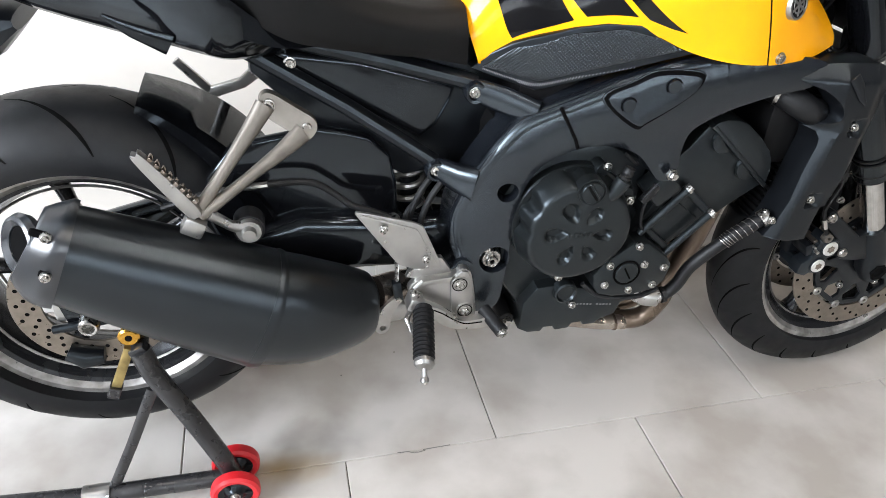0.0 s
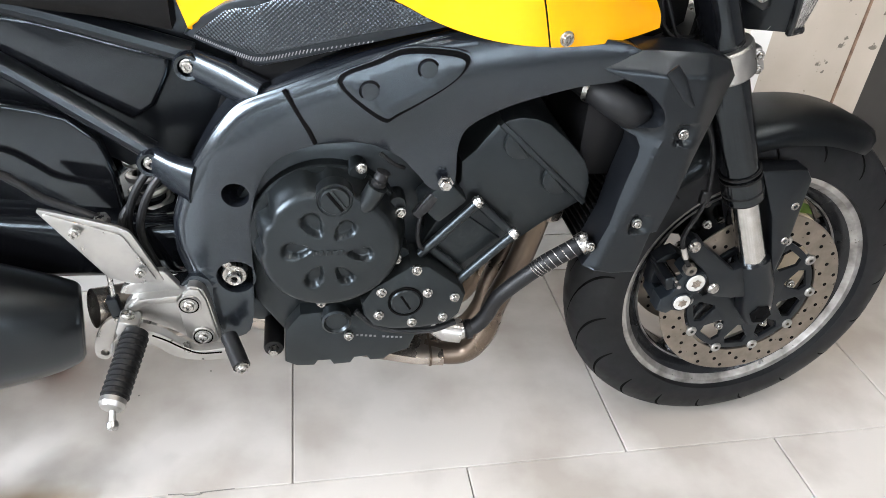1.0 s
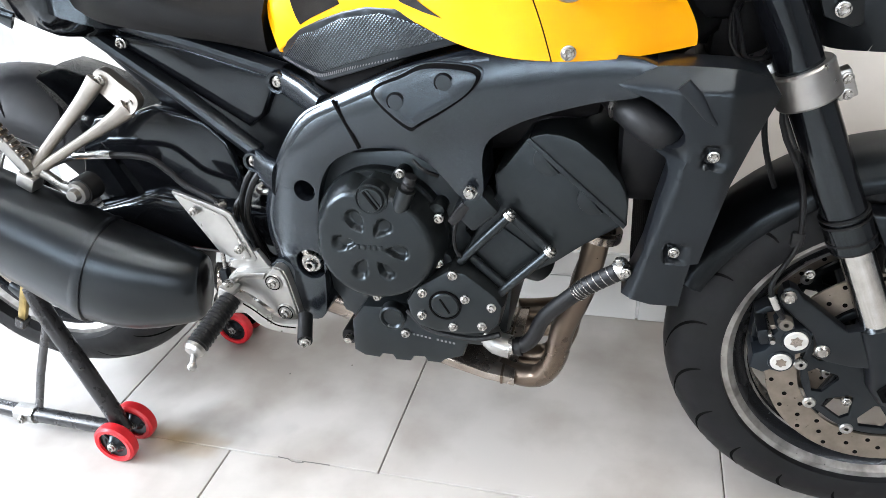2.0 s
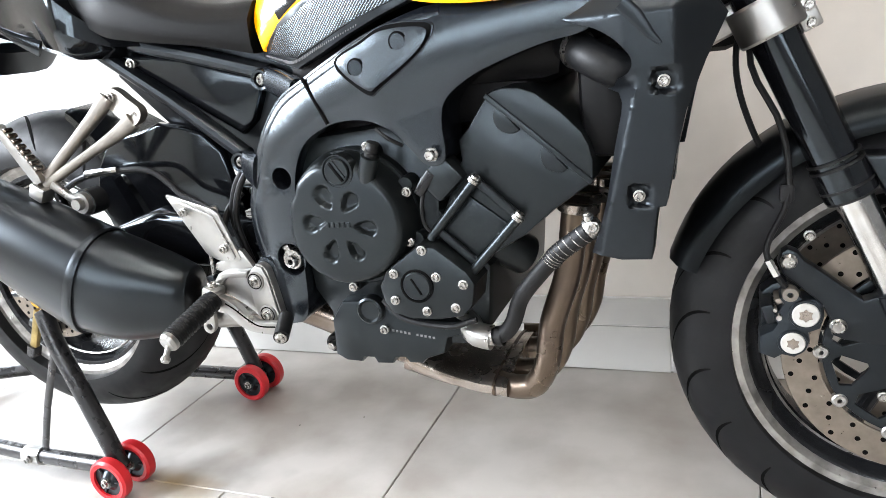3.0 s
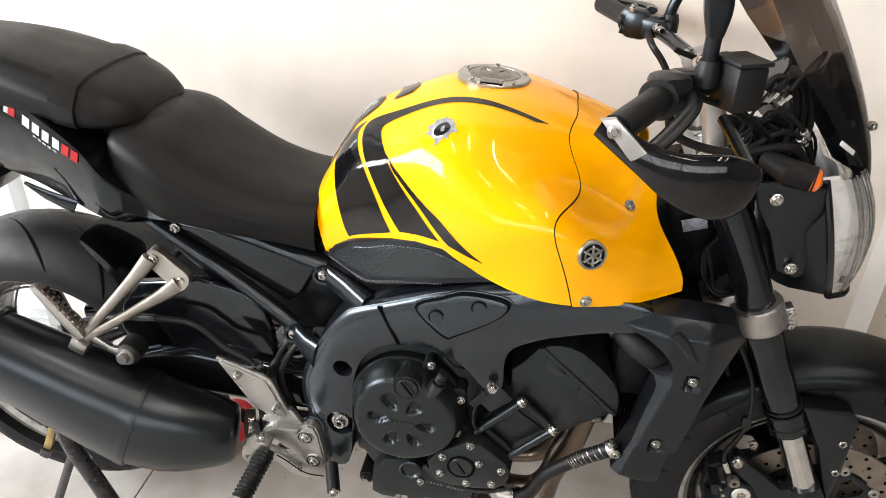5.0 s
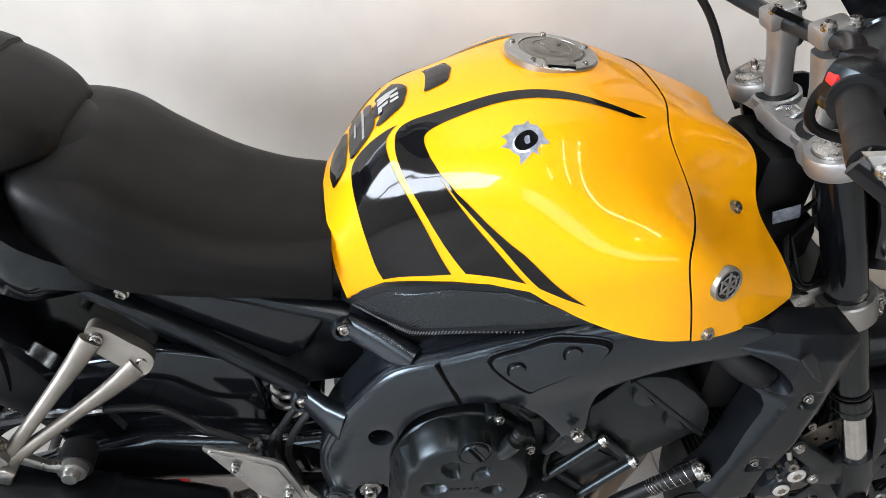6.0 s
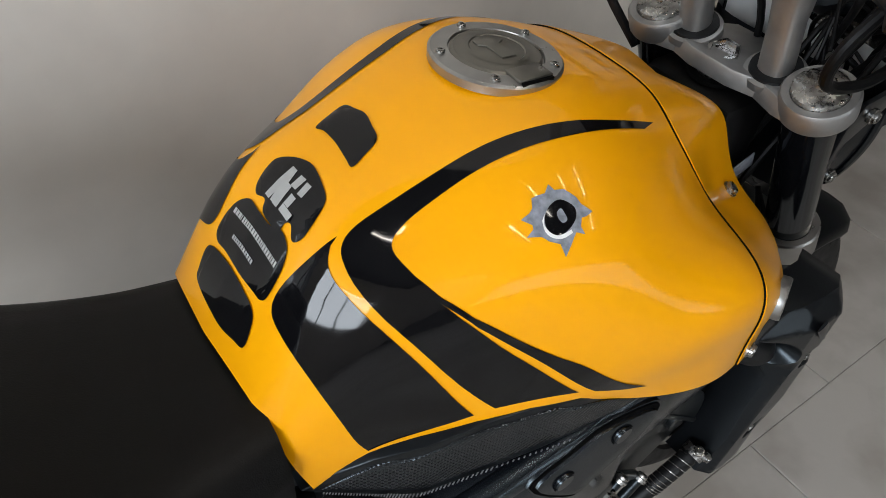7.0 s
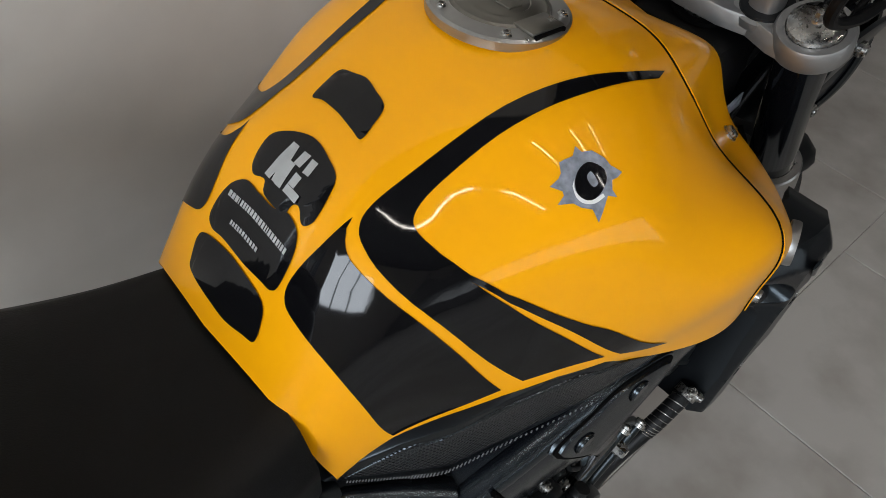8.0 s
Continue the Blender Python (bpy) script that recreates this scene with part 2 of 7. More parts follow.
def spline(points, n, closed=False):
    """Points along a smooth curve through the given ones."""
    p = np.array(points, float)
    if closed:
        p = np.vstack([p[-1:], p, p[:2]])
    else:
        p = np.vstack([2 * p[0] - p[1], p, 2 * p[-1] - p[-2]])
    k = len(p) - 3
    out = []
    for i in range(n):
        u = i * k / (n if closed else n - 1)
        j = min(int(u), k - 1)
        t = u - j
        a, b, c, d = p[j], p[j + 1], p[j + 2], p[j + 3]
        out.append(0.5 * (2 * b + (c - a) * t + (2 * a - 5 * b + 4 * c - d) * t * t + (3 * b - a - 3 * c + d) * t ** 3))
    return np.array(out)


def skin(bm, rings, closed=True, cap=True):
    """Faces between rings of equal length."""
    vs = [[bm.verts.new(tuple(p)) for p in ring] for ring in rings]
    n = len(vs[0])
    for a, b in zip(vs, vs[1:]):
        for i in range(n if closed else n - 1):
            j = (i + 1) % n
            bm.faces.new((a[i], a[j], b[j], b[i]))
    if cap and closed:
        bm.faces.new(vs[0][::-1])
        bm.faces.new(vs[-1])
    return vs


def tube(points, r, n=12, smooth=0, flat=None, bm=None, taper=None):
    """A round bar along a line. smooth: samples along a curve. flat: height to width, about the world's y."""
    bm = bm or bmesh.new()
    p = spline(points, smooth) if smooth else np.array(points, float)
    rr = np.linspace(r, taper, len(p)) if taper else np.full(len(p), r)
    rings, side = [], None
    for i, c in enumerate(p):
        d = p[min(i + 1, len(p) - 1)] - p[max(i - 1, 0)]
        d = d / np.linalg.norm(d)
        if side is None:
            ref = np.array((0, 1, 0)) if abs(d[1]) < 0.9 else np.array((1, 0, 0))
            side = np.cross(d, ref)
        side = side - d * (side @ d)
        side /= np.linalg.norm(side)
        up = np.cross(d, side)
        rings.append([c + rr[i] * (math.cos(a) * side + (flat or 1) * math.sin(a) * up) for a in np.linspace(0, 2 * math.pi, n, endpoint=False)])
    skin(bm, rings)
    return bm


def lathe(profile, centre=(0, 0, 0), axis="Y", n=48, closed=False, bm=None):
    """Turns a profile of (radius, along) about an axis."""
    bm = bm or bmesh.new()
    rings = []
    for k in range(n):
        a = 2 * math.pi * k / n
        ring = []
        for r, h in profile:
            u, v = r * math.cos(a), r * math.sin(a)
            q = (u, h, v) if axis == "Y" else (u, v, h) if axis == "Z" else (h, u, v)
            ring.append((centre[0] + q[0], centre[1] + q[1], centre[2] + q[2]))
        rings.append([bm.verts.new(q) for q in ring])
    m = len(profile)
    for k in range(n):
        a, b = rings[k], rings[(k + 1) % n]
        for i in range(m if closed else m - 1):
            j = (i + 1) % m
            bm.faces.new((a[i], a[j], b[j], b[i]))
    bmesh.ops.remove_doubles(bm, verts=bm.verts, dist=1e-6)
    return bm


def slab(poly, y0, y1, bevel=0.003, holes=(), steps=2, warp=None, bm=None, cuts=(), fine=0.0):
    """A plate with the outline poly in x and z, from its outer face y0 to its back y1, edges rounded, holes cut through."""
    bm = bm or bmesh.new()
    loops = [list(poly)] + [[(x + r * math.cos(a), z + r * math.sin(a)) for a in np.linspace(0, 2 * math.pi, 20, endpoint=False)] for x, z, r in holes] + [list(p) for p in cuts]
    edges = []
    for lp in loops:
        vs = [bm.verts.new((x, y0, z)) for x, z in lp]
        edges += [bm.edges.new((vs[i], vs[(i + 1) % len(vs)])) for i in range(len(vs))]
    filled = bmesh.ops.triangle_fill(bm, use_beauty=True, edges=edges)
    front = [f for f in filled["geom"] if isinstance(f, bmesh.types.BMFace)]
    for _ in range(4 if fine else 0):
        long_ = [e for e in bm.edges if len(e.link_faces) == 2 and e.calc_length() > fine]
        if not long_:
            break
        bmesh.ops.subdivide_edges(bm, edges=long_, cuts=1)
        bmesh.ops.triangulate(bm, faces=[f for f in bm.faces if len(f.verts) > 3])
        front = bm.faces[:]
    rim = set(edges)
    ext = bmesh.ops.extrude_face_region(bm, geom=front)
    back = [v for v in ext["geom"] if isinstance(v, bmesh.types.BMVert)]
    bmesh.ops.translate(bm, verts=back, vec=(0, y1 - y0, 0))
    if bevel:
        bm.edges.ensure_lookup_table()
        sel = [e for e in rim if e.is_valid]
        bmesh.ops.bevel(bm, geom=sel, offset=bevel, segments=steps, profile=0.5, affect="EDGES", clamp_overlap=True)
    if warp:
        for v in bm.verts:
            v.co = warp(*v.co)
    return bm


def box(c, size, bevel=0.004, m=None, steps=2, bm=None):
    b = bmesh.new()
    bmesh.ops.create_cube(b, size=1, matrix=Matrix.Translation(c) @ (m or Matrix()) @ Matrix.Diagonal((*size, 1)))
    if bevel:
        bmesh.ops.bevel(b, geom=b.edges[:], offset=bevel, segments=steps, profile=0.5, affect="EDGES", clamp_overlap=True)
    return b


def rounded(points, n=40):
    """A closed smooth outline."""
    return [tuple(q) for q in spline(points, n, closed=True)]


def facing(p, d, spin=0):
    """A pose at p whose z axis points along d."""
    return Matrix.Translation(p) @ Vector(d).to_track_quat("Z", "Y").to_matrix().to_4x4() @ pose(0, 0, 0, 0, 0, spin)


def screw_mesh(name, r, h, mat, hexed=True):
    """A cap screw with a washer and a socket, head along +z."""
    bm = lathe([(0, -0.004), (r * 1.3, -0.004), (r * 1.3, 0.001), (r * 1.02, 0.0015), (r, h * 0.8), (r * 0.86, h), (r * 0.5, h), (r * 0.48, h * 0.45), (0, h * 0.4)], axis="Z", n=14 if hexed else 18)
    ob = part(name, bm, mat)
    me = ob.data
    bpy.data.objects.remove(ob)
    return me


SCREW = screw_mesh("screw", 0.0052, 0.0050, ZINC)
BIGSCREW = screw_mesh("big_screw", 0.0068, 0.0055, ZINC)


def screws(places, parent, mesh=None, d=(0, -1, 0), name="bolt"):
    for i, p in enumerate(places):
        o = new(name, mesh or SCREW)
        o.matrix_basis = facing(p, d, 37 * i)
        o.parent = parent


def thing(name, label, category, group="", at=(0, 0, 0)):
    ob = new(name)
    ob.empty_display_size = 0.1
    ob.location = at
    return tagged(ob, label, category, group)


def structure(name, bm, mat, label, category=""):
    return tagged(part(name, bm, mat), label, category or name.split("_")[0], kind="structure")


# ---- the room ----
floor = structure("floor", box((0.8, -2.1, -0.055), (7.6, 5.8, 0.1), 0), GROUT, "beige stone-look floor tiles with dark thin joints", "floor")
structure("wall_north", box((0.5975, 0.51, 2.1), (2.035, 0.2, 4.2), 0), WALL, "cream painted plaster wall behind the motorcycle", "wall")
structure("wall_recess", box((2.15, 0.905, 2.1), (0.8, 0.2, 4.2), 0), WALL, "cream painted wall set back behind the pillar", "wall")
structure("wall_strip", box((1.640, 0.509, 2.1), (0.050, 0.2, 4.2), 0), WHITEWALL, "white painted strip between wall and pillar", "wall")
structure("wall_east", box((4.6, -2.0, 2.1), (0.2, 6.0, 4.2), 0), DARKWALL, "dark grey painted end wall", "wall")
structure("ceiling", box((0.8, -2.0, 4.26), (7.8, 6.2, 0.1), 0), DARKCEIL, "dark grey painted ceiling", "ceiling")


def pillar():
    bm = bmesh.new()
    base = [(1.665, 0.41), (1.940, 0.41), (2.15, 0.80), (1.84, 0.80)]
    skin(bm, [[(x, y, z) for x, y in base] for z in (0, 4.2)])
    col = structure("pillar", bm, CONCRETE, "rough fair-faced concrete pillar with pits and joint lines", "pillar")
    part("formwork_joint", box((1.872, 0.4095, 2.1), (0.007, 0.004, 4.2), 0.001), material("joint_stain", (0.20, 0.13, 0.09), 0.9, vary=0.4, scale=40), col, "brownish formwork joint line")


pillar()
structure("door_1", box((3.27, 0.77, 1.5), (2.2, 0.06, 2.9), 0.003), DOORDARK, "dark brown flush door in the recess", "door")
structure("door_sill", box((3.27, 0.715, 0.04), (2.2, 0.05, 0.08), 0.004), SKIRT, "grey stone sill under the dark door", "sill")

# ---- motorcycle ----
bike = thing("motorcycle", "yellow and black naked motorcycle raised on a rear paddock stand", "motorcycle")
YC = -0.012

# fuel tank: half sections from the middle of the top down to the lower hem
TX = np.array([0.545, 0.60, 0.66, 0.745, 0.83, 0.915, 0.98, 1.04, 1.10])
TY = np.array([
    [0.0, 0.0, 0.0, 0.0, 0.0, 0.0, 0.0, 0.0, 0.0],
    [0.050, 0.050, 0.055, 0.065, 0.068, 0.065, 0.060, 0.055, 0.050],
    [0.085, 0.085, 0.100, 0.125, 0.130, 0.115, 0.097, 0.082, 0.070],
    [0.108, 0.115, 0.138, 0.175, 0.190, 0.172, 0.136, 0.118, 0.092],
    [0.118, 0.130, 0.155, 0.195, 0.232, 0.236, 0.216, 0.182, 0.135],
    [0.122, 0.135, 0.163, 0.200, 0.228, 0.243, 0.231, 0.206, 0.165],
    [0.122, 0.132, 0.160, 0.198, 0.222, 0.240, 0.231, 0.209, 0.173],
])
TZ = np.array([
    [0.866, 0.949, 0.984, 1.014, 1.020, 0.996, 0.966, 0.934, 0.900],
    [0.858, 0.942, 0.978, 1.008, 1.014, 0.990, 0.966, 0.940, 0.905],
    [0.839, 0.924, 0.956, 0.994, 0.994, 0.966, 0.944, 0.922, 0.885],
    [0.809, 0.884, 0.924, 0.959, 0.949, 0.926, 0.898, 0.876, 0.850],
    [0.779, 0.834, 0.864, 0.894, 0.892, 0.902, 0.872, 0.846, 0.822],
    [0.752, 0.789, 0.812, 0.832, 0.832, 0.840, 0.820, 0.804, 0.798],
    [0.742, 0.779, 0.799, 0.819, 0.794, 0.778, 0.775, 0.775, 0.778],
])
TANK_MID = 0.005


def smooth_rows(xs, ys):
    """Natural cubic through ys at xs: a function of x."""
    n = len(xs)
    h = np.diff(xs)
    a = np.zeros((n, n))
    b = np.zeros(n)
    a[0, 0] = a[-1, -1] = 1
    for i in range(1, n - 1):
        a[i, i - 1], a[i, i], a[i, i + 1] = h[i - 1], 2 * (h[i - 1] + h[i]), h[i]
        b[i] = 6 * ((ys[i + 1] - ys[i]) / h[i] - (ys[i] - ys[i - 1]) / h[i - 1])
    mm = np.linalg.solve(a, b)

    def at(x):
        i = int(np.clip(np.searchsorted(xs, x) - 1, 0, n - 2))
        u, w = xs[i + 1] - x, x - xs[i]
        return (mm[i] * u ** 3 + mm[i + 1] * w ** 3) / (6 * h[i]) + (ys[i] / h[i] - mm[i] * h[i] / 6) * u + (ys[i + 1] / h[i] - mm[i + 1] * h[i] / 6) * w
    return at


TANK_Y = [smooth_rows(TX, row) for row in TY]
TANK_Z = [smooth_rows(TX, row) for row in TZ]
TANK_V = np.arange(7.0)


def tank_point(x, v, out=0.0):
    """Right-hand tank surface at x, v from 0 (middle of the top) to 6 (hem)."""
    y = smooth_rows(TANK_V, np.array([f(x) for f in TANK_Y]))(v)
    z = smooth_rows(TANK_V, np.array([f(x) for f in TANK_Z]))(v)
    return np.array((x, y, z))


SEAM = smooth_rows(TANK_V, np.array([0.932, 0.930, 0.924, 0.944, 0.914, 0.930, 0.948]))
NOSE = smooth_rows(TANK_V, np.array([1.030, 1.044, 1.058, 1.060, 1.086, 1.102, 1.104]))


def far_side(x):
    """How much slimmer the left half is than the right."""
    return float(np.interp(x, [0.58, 0.66, 0.74, 0.82, 0.95], [1.0, 0.90, 0.85, 0.88, 1.0]))


def tank_sheet(x_from, x_to, nu, nv, swell=0.0):
    """Both halves of the tank between two lines, as rings from hem to hem."""
    vs = np.linspace(0, 6, nv)
    rings = []
    for i in range(nu):
        half = []
        for v in vs:
            a, b = x_from(v), x_to(v)
            half.append(tank_point(a + (b - a) * i / (nu - 1), v))
        half = np.array(half)
        half[:, 1] += swell * np.minimum(1, vs / 2)
        half[:, 2] += swell * np.clip(1 - vs / 4, 0, 1)
        left = np.array([(p[0], p[1] * far_side(p[0]), p[2]) for p in half[::-1]])
        right = half[1:] * (1, -1, 1)
        ring = np.vstack([left, right])
        ring[:, 1] += TANK_MID
        rings.append(ring)
    return rings


def sheet(rings, thick=0.004):
    bm = bmesh.new()
    skin(bm, rings, closed=False, cap=False)
    bmesh.ops.recalc_face_normals(bm, faces=bm.faces)
    bmesh.ops.solidify(bm, geom=bm.faces[:], thickness=thick)
    return bm


tank_bm = bmesh.new()
REAR = smooth_rows(TANK_V, np.array([0.532, 0.535, 0.539, 0.544, 0.550, 0.558, 0.560]))
tank_rings = tank_sheet(lambda v: REAR(v), lambda v: SEAM(v) + 0.012, 44, 40)
skin(tank_bm, tank_rings, closed=False, cap=False)
bmesh.ops.recalc_face_normals(tank_bm, faces=tank_bm.faces)
from mathutils.bvhtree import BVHTree
TANK_TREE = BVHTree.FromBMesh(tank_bm)
tank_back = [tank_bm.verts.new(p) for p in tank_rings[0]]
inner = [tank_bm.verts.new((p[0] + 0.05, p[1] * 0.8, p[2] - 0.02)) for p in tank_rings[0]]
for i in range(len(inner) - 1):
    tank_bm.faces.new((tank_back[i], tank_back[i + 1], inner[i + 1], inner[i]))
bmesh.ops.remove_doubles(tank_bm, verts=tank_bm.verts, dist=1e-5)
tank = part("fuel_tank", tank_bm, YELLOW, bike, "glossy yellow fuel tank with black stripes", angle=60)
cover_rings = tank_sheet(lambda v: SEAM(v) + 0.0015, lambda v: NOSE(v), 16, 40, 0.0022)
part("tank_front_cover", sheet(cover_rings, 0.004), YELLOW, bike, "glossy yellow front tank cover", angle=60)

seam_line = [tank_point(SEAM(v) + 0.0006, v) for v in np.linspace(6, 0, 40)]
seam_line = [(p[0], p[1] + TANK_MID, p[2]) for p in seam_line] + [(p[0], -p[1] + TANK_MID, p[2]) for p in seam_line[::-1][1:]]
# Thin black bead laid on the seam to draw its shade.
part("cover_seam", tube(seam_line, 0.0012, n=8), DARKHOLE, bike, "dark line painted for the gap behind the front tank cover")


# ---- wheels ----
def tyre(parent, r, w, rim_r, c):
    prof = []
    for a in np.linspace(-1, 1, 25):
        th = a * 1.75
        y = math.sin(th) * w / 2
        x = r - (1 - math.cos(th)) * (r - rim_r) * 0.86
        prof.append((x, y))
    prof += [(rim_r - 0.004, w * 0.36), (rim_r - 0.004, -w * 0.36)]
    return part("tyre", lathe(prof, c, n=72, closed=True), TYRE, parent, "black road tyre")


def rim(parent, rim_r, w, c):
    hw = w * 0.36
    for s in (-1, 1):
        part("rim_bead", lathe([(rim_r - 0.040, s * (hw - 0.016)), (rim_r - 0.0425, s * (hw - 0.018)), (rim_r - 0.041, s * (hw - 0.022)), (rim_r - 0.0385, s * (hw - 0.020))], c, n=72, closed=True), RIMLIP, parent)
    lip = [(rim_r + 0.010, -hw - 0.006), (rim_r + 0.012, -hw), (rim_r - 0.004, -hw + 0.004), (rim_r - 0.022, -hw + 0.012), (rim_r - 0.022, -hw + 0.004), (rim_r - 0.012, -hw - 0.005)]
    part("rim_lip", lathe(lip, c, n=72, closed=True), RIMLIP, parent, "scuffed silver rim edge")
    lip2 = [(x, -y) for x, y in lip]
    part("rim_lip", lathe(lip2, c, n=72, closed=True), RIMLIP, parent)
    well = [(rim_r - 0.006, -hw), (rim_r - 0.022, -hw + 0.008), (rim_r - 0.034, -hw * 0.4), (rim_r - 0.034, hw * 0.4), (rim_r - 0.022, hw - 0.008), (rim_r - 0.006, hw), (rim_r - 0.014, hw), (rim_r - 0.028, hw - 0.006), (rim_r - 0.044, hw * 0.4), (rim_r - 0.044, -hw * 0.4), (rim_r - 0.028, -hw + 0.006), (rim_r - 0.014, -hw)]
    part("rim", lathe(well, c, n=72, closed=True), RIM, parent, "dark grey cast rim")
    part("hub", lathe([(0.0, -0.07), (0.034, -0.07), (0.042, -0.05), (0.036, 0), (0.042, 0.05), (0.034, 0.07), (0.0, 0.07)], c, n=32), RIM, parent)
    for k in range(5):
        a = 2 * math.pi * k / 5 + 0.5
        rings = []
        for f, hh, ww in ((0.030, 0.020, 0.024), (0.08, 0.013, 0.018), (rim_r * 0.6, 0.011, 0.015), (rim_r - 0.06, 0.013, 0.016), (rim_r - 0.030, 0.028, 0.022)):
            mid = np.array((math.cos(a), 0, math.sin(a))) * f
            tg = np.array((-math.sin(a), 0, math.cos(a)))
            rings.append([np.array(c) + mid + tg * hh * math.cos(t) + np.array((0, 1, 0)) * ww * math.sin(t) for t in np.linspace(0, 2 * math.pi, 12, endpoint=False)])
        bm = bmesh.new()
        skin(bm, rings)
        part("spoke", bm, RIM, parent)


FW = (1.416, -0.036, 0.303)
RW = (-0.032, 0.0, 0.383)
front_wheel = new("front_wheel")
front_wheel.parent = bike
front_wheel.matrix_basis = Matrix.Translation(FW) @ pose(0, 0, 0, -2.8, 0, 0) @ Matrix.Translation(-Vector(FW))
rear_wheel = new("rear_wheel")
rear_wheel.parent = bike
tyre(front_wheel, 0.303, 0.120, 0.222, FW)
rim(front_wheel, 0.222, 0.120, FW)
tyre(rear_wheel, 0.312, 0.190, 0.222, RW)
rim(rear_wheel, 0.222, 0.190, RW)

# ---- frame ----
def swept(path, sizes, n=24, power=2.0, bm=None, roll=0.0):
    """A body along a line with half width (about y) and half height at each point; power over 2 makes it boxy."""
    bm = bm or bmesh.new()
    p = np.array(path, float)
    rings = []
    for i, c in enumerate(p):
        d = p[min(i + 1, len(p) - 1)] - p[max(i - 1, 0)]
        d /= np.linalg.norm(d)
        side = np.array((0, 1.0, 0)) - d * d[1]
        side /= np.linalg.norm(side)
        up = np.cross(d, side)
        if roll:
            side, up = side * math.cos(roll) + up * math.sin(roll), up * math.cos(roll) - side * math.sin(roll)
        w, h = sizes[i]
        ring = []
        for a in np.linspace(0, 2 * math.pi, n, endpoint=False):
            ca, sa = math.cos(a), math.sin(a)
            ring.append(c + side * w * math.copysign(abs(ca) ** (2 / power), ca) + up * h * math.copysign(abs(sa) ** (2 / power), sa))
        rings.append(ring)
    skin(bm, rings)
    return bm


def curved(path, sizes, n):
    """Path and sizes resampled smoothly."""
    both = spline([tuple(p) + tuple(s) for p, s in zip(path, sizes)], n)
    return both[:, :3], both[:, 3:]


def strip(outline, y_at, thick, bevel=0.003, holes=(), fine=0.022):
    """A plate whose outer face lies at y_at(x, z)."""
    return slab(outline, 0, thick, bevel, holes, fine=fine, warp=lambda x, y, z: Vector((x, y_at(x, z) + y, z)))


frame_low = [(0.520, 0.483), (0.530, 0.446), (0.534, 0.354), (0.570, 0.350), (0.602, 0.367), (0.611, 0.448), (0.613, 0.502), (0.618, 0.555), (0.630, 0.595), (0.650, 0.624)]
frame_high = [(0.680, 0.642), (0.715, 0.652), (0.757, 0.651), (0.792, 0.636), (0.815, 0.612), (0.832, 0.592), (0.850, 0.588), (0.862, 0.600), (0.862, 0.645), (0.872, 0.672), (0.905, 0.694), (0.940, 0.708), (0.996, 0.724), (1.050, 0.735), (1.060, 0.770), (0.956, 0.785), (0.873, 0.783), (0.828, 0.776), (0.763, 0.756), (0.712, 0.735), (0.663, 0.713), (0.614, 0.690), (0.588, 0.662), (0.565, 0.628), (0.545, 0.592), (0.533, 0.566), (0.521, 0.528)]
frame_outline = rounded(frame_low + frame_high, 150)


SPINE = spline([(0.567, 0.38), (0.566, 0.47), (0.570, 0.54), (0.605, 0.630), (0.690, 0.690), (0.80, 0.718), (0.93, 0.745), (1.06, 0.756)], 60)


def frame_y(x, z):
    """Outer face of the spar, which bulges along its middle."""
    k = min(1, max(0, (x - 0.54) / 0.24))
    gap = np.hypot(SPINE[:, 0] - x, SPINE[:, 1] - z)
    i = int(np.argmin(gap))
    along_ = SPINE[min(i + 1, 59)] - SPINE[max(i - 1, 0)]
    outer = (x - SPINE[i, 0]) * along_[1] - (z - SPINE[i, 1]) * along_[0] < 0
    d = min(0.06, float(gap[i]))
    roll_off = 0.0125 if outer else 0.0045
    return roll_off * (d / 0.045) ** 2 - 0.001 - 0.182 - 0.036 * k + 0.010 * max(0, (z - 0.64) / 0.08) * (1 - k)


EDGE = [(0.536, 0.365), (0.533, 0.446), (0.522, 0.490), (0.521, 0.528), (0.533, 0.566), (0.545, 0.592), (0.565, 0.628), (0.588, 0.662), (0.618, 0.691), (0.663, 0.713), (0.712, 0.735), (0.763, 0.756), (0.828, 0.775), (0.873, 0.782)]


def rolled_edge(path, sign, r=0.0165):
    """A rounded bead that follows the edge of the spar, on its inner side."""
    p = spline(path, 40)
    line = []
    for i, (x, z) in enumerate(p):
        d = p[min(i + 1, 39)] - p[max(i - 1, 0)]
        d /= np.linalg.norm(d)
        cx, cz = x + d[1] * sign * (r - 0.002), z - d[0] * sign * (r - 0.002)
        line.append((cx, frame_y(cx, cz) + r + 0.0004, cz))
    return tube(line, r, n=20)


spar = part("frame_spar", strip(frame_outline, frame_y, 0.07, 0.006, [(0.600, 0.577, 0.0165), (0.590, 0.454, 0.025)]), FRAME, bike, "satin black cast aluminium frame spar", angle=40)
part("frame_spar", strip(frame_outline, lambda x, z: -frame_y(x, z) - 0.07 + YC, 0.07, 0.009), FRAME, bike)
part("spar_edge", rolled_edge(EDGE, 1), FRAME, spar, "rounded outer edge of the frame spar", angle=60)
part("inner_guard", slab([(0.205, 0.640), (0.285, 0.652), (0.318, 0.662), (0.374, 0.650), (0.405, 0.640), (0.436, 0.608), (0.446, 0.560), (0.450, 0.480), (0.440, 0.425), (0.380, 0.405), (0.280, 0.430), (0.170, 0.480), (0.150, 0.540), (0.165, 0.590)], -0.104, -0.090, 0.006, steps=3), GLOSSBLACK, bike, "black plastic chain and wheel guard")
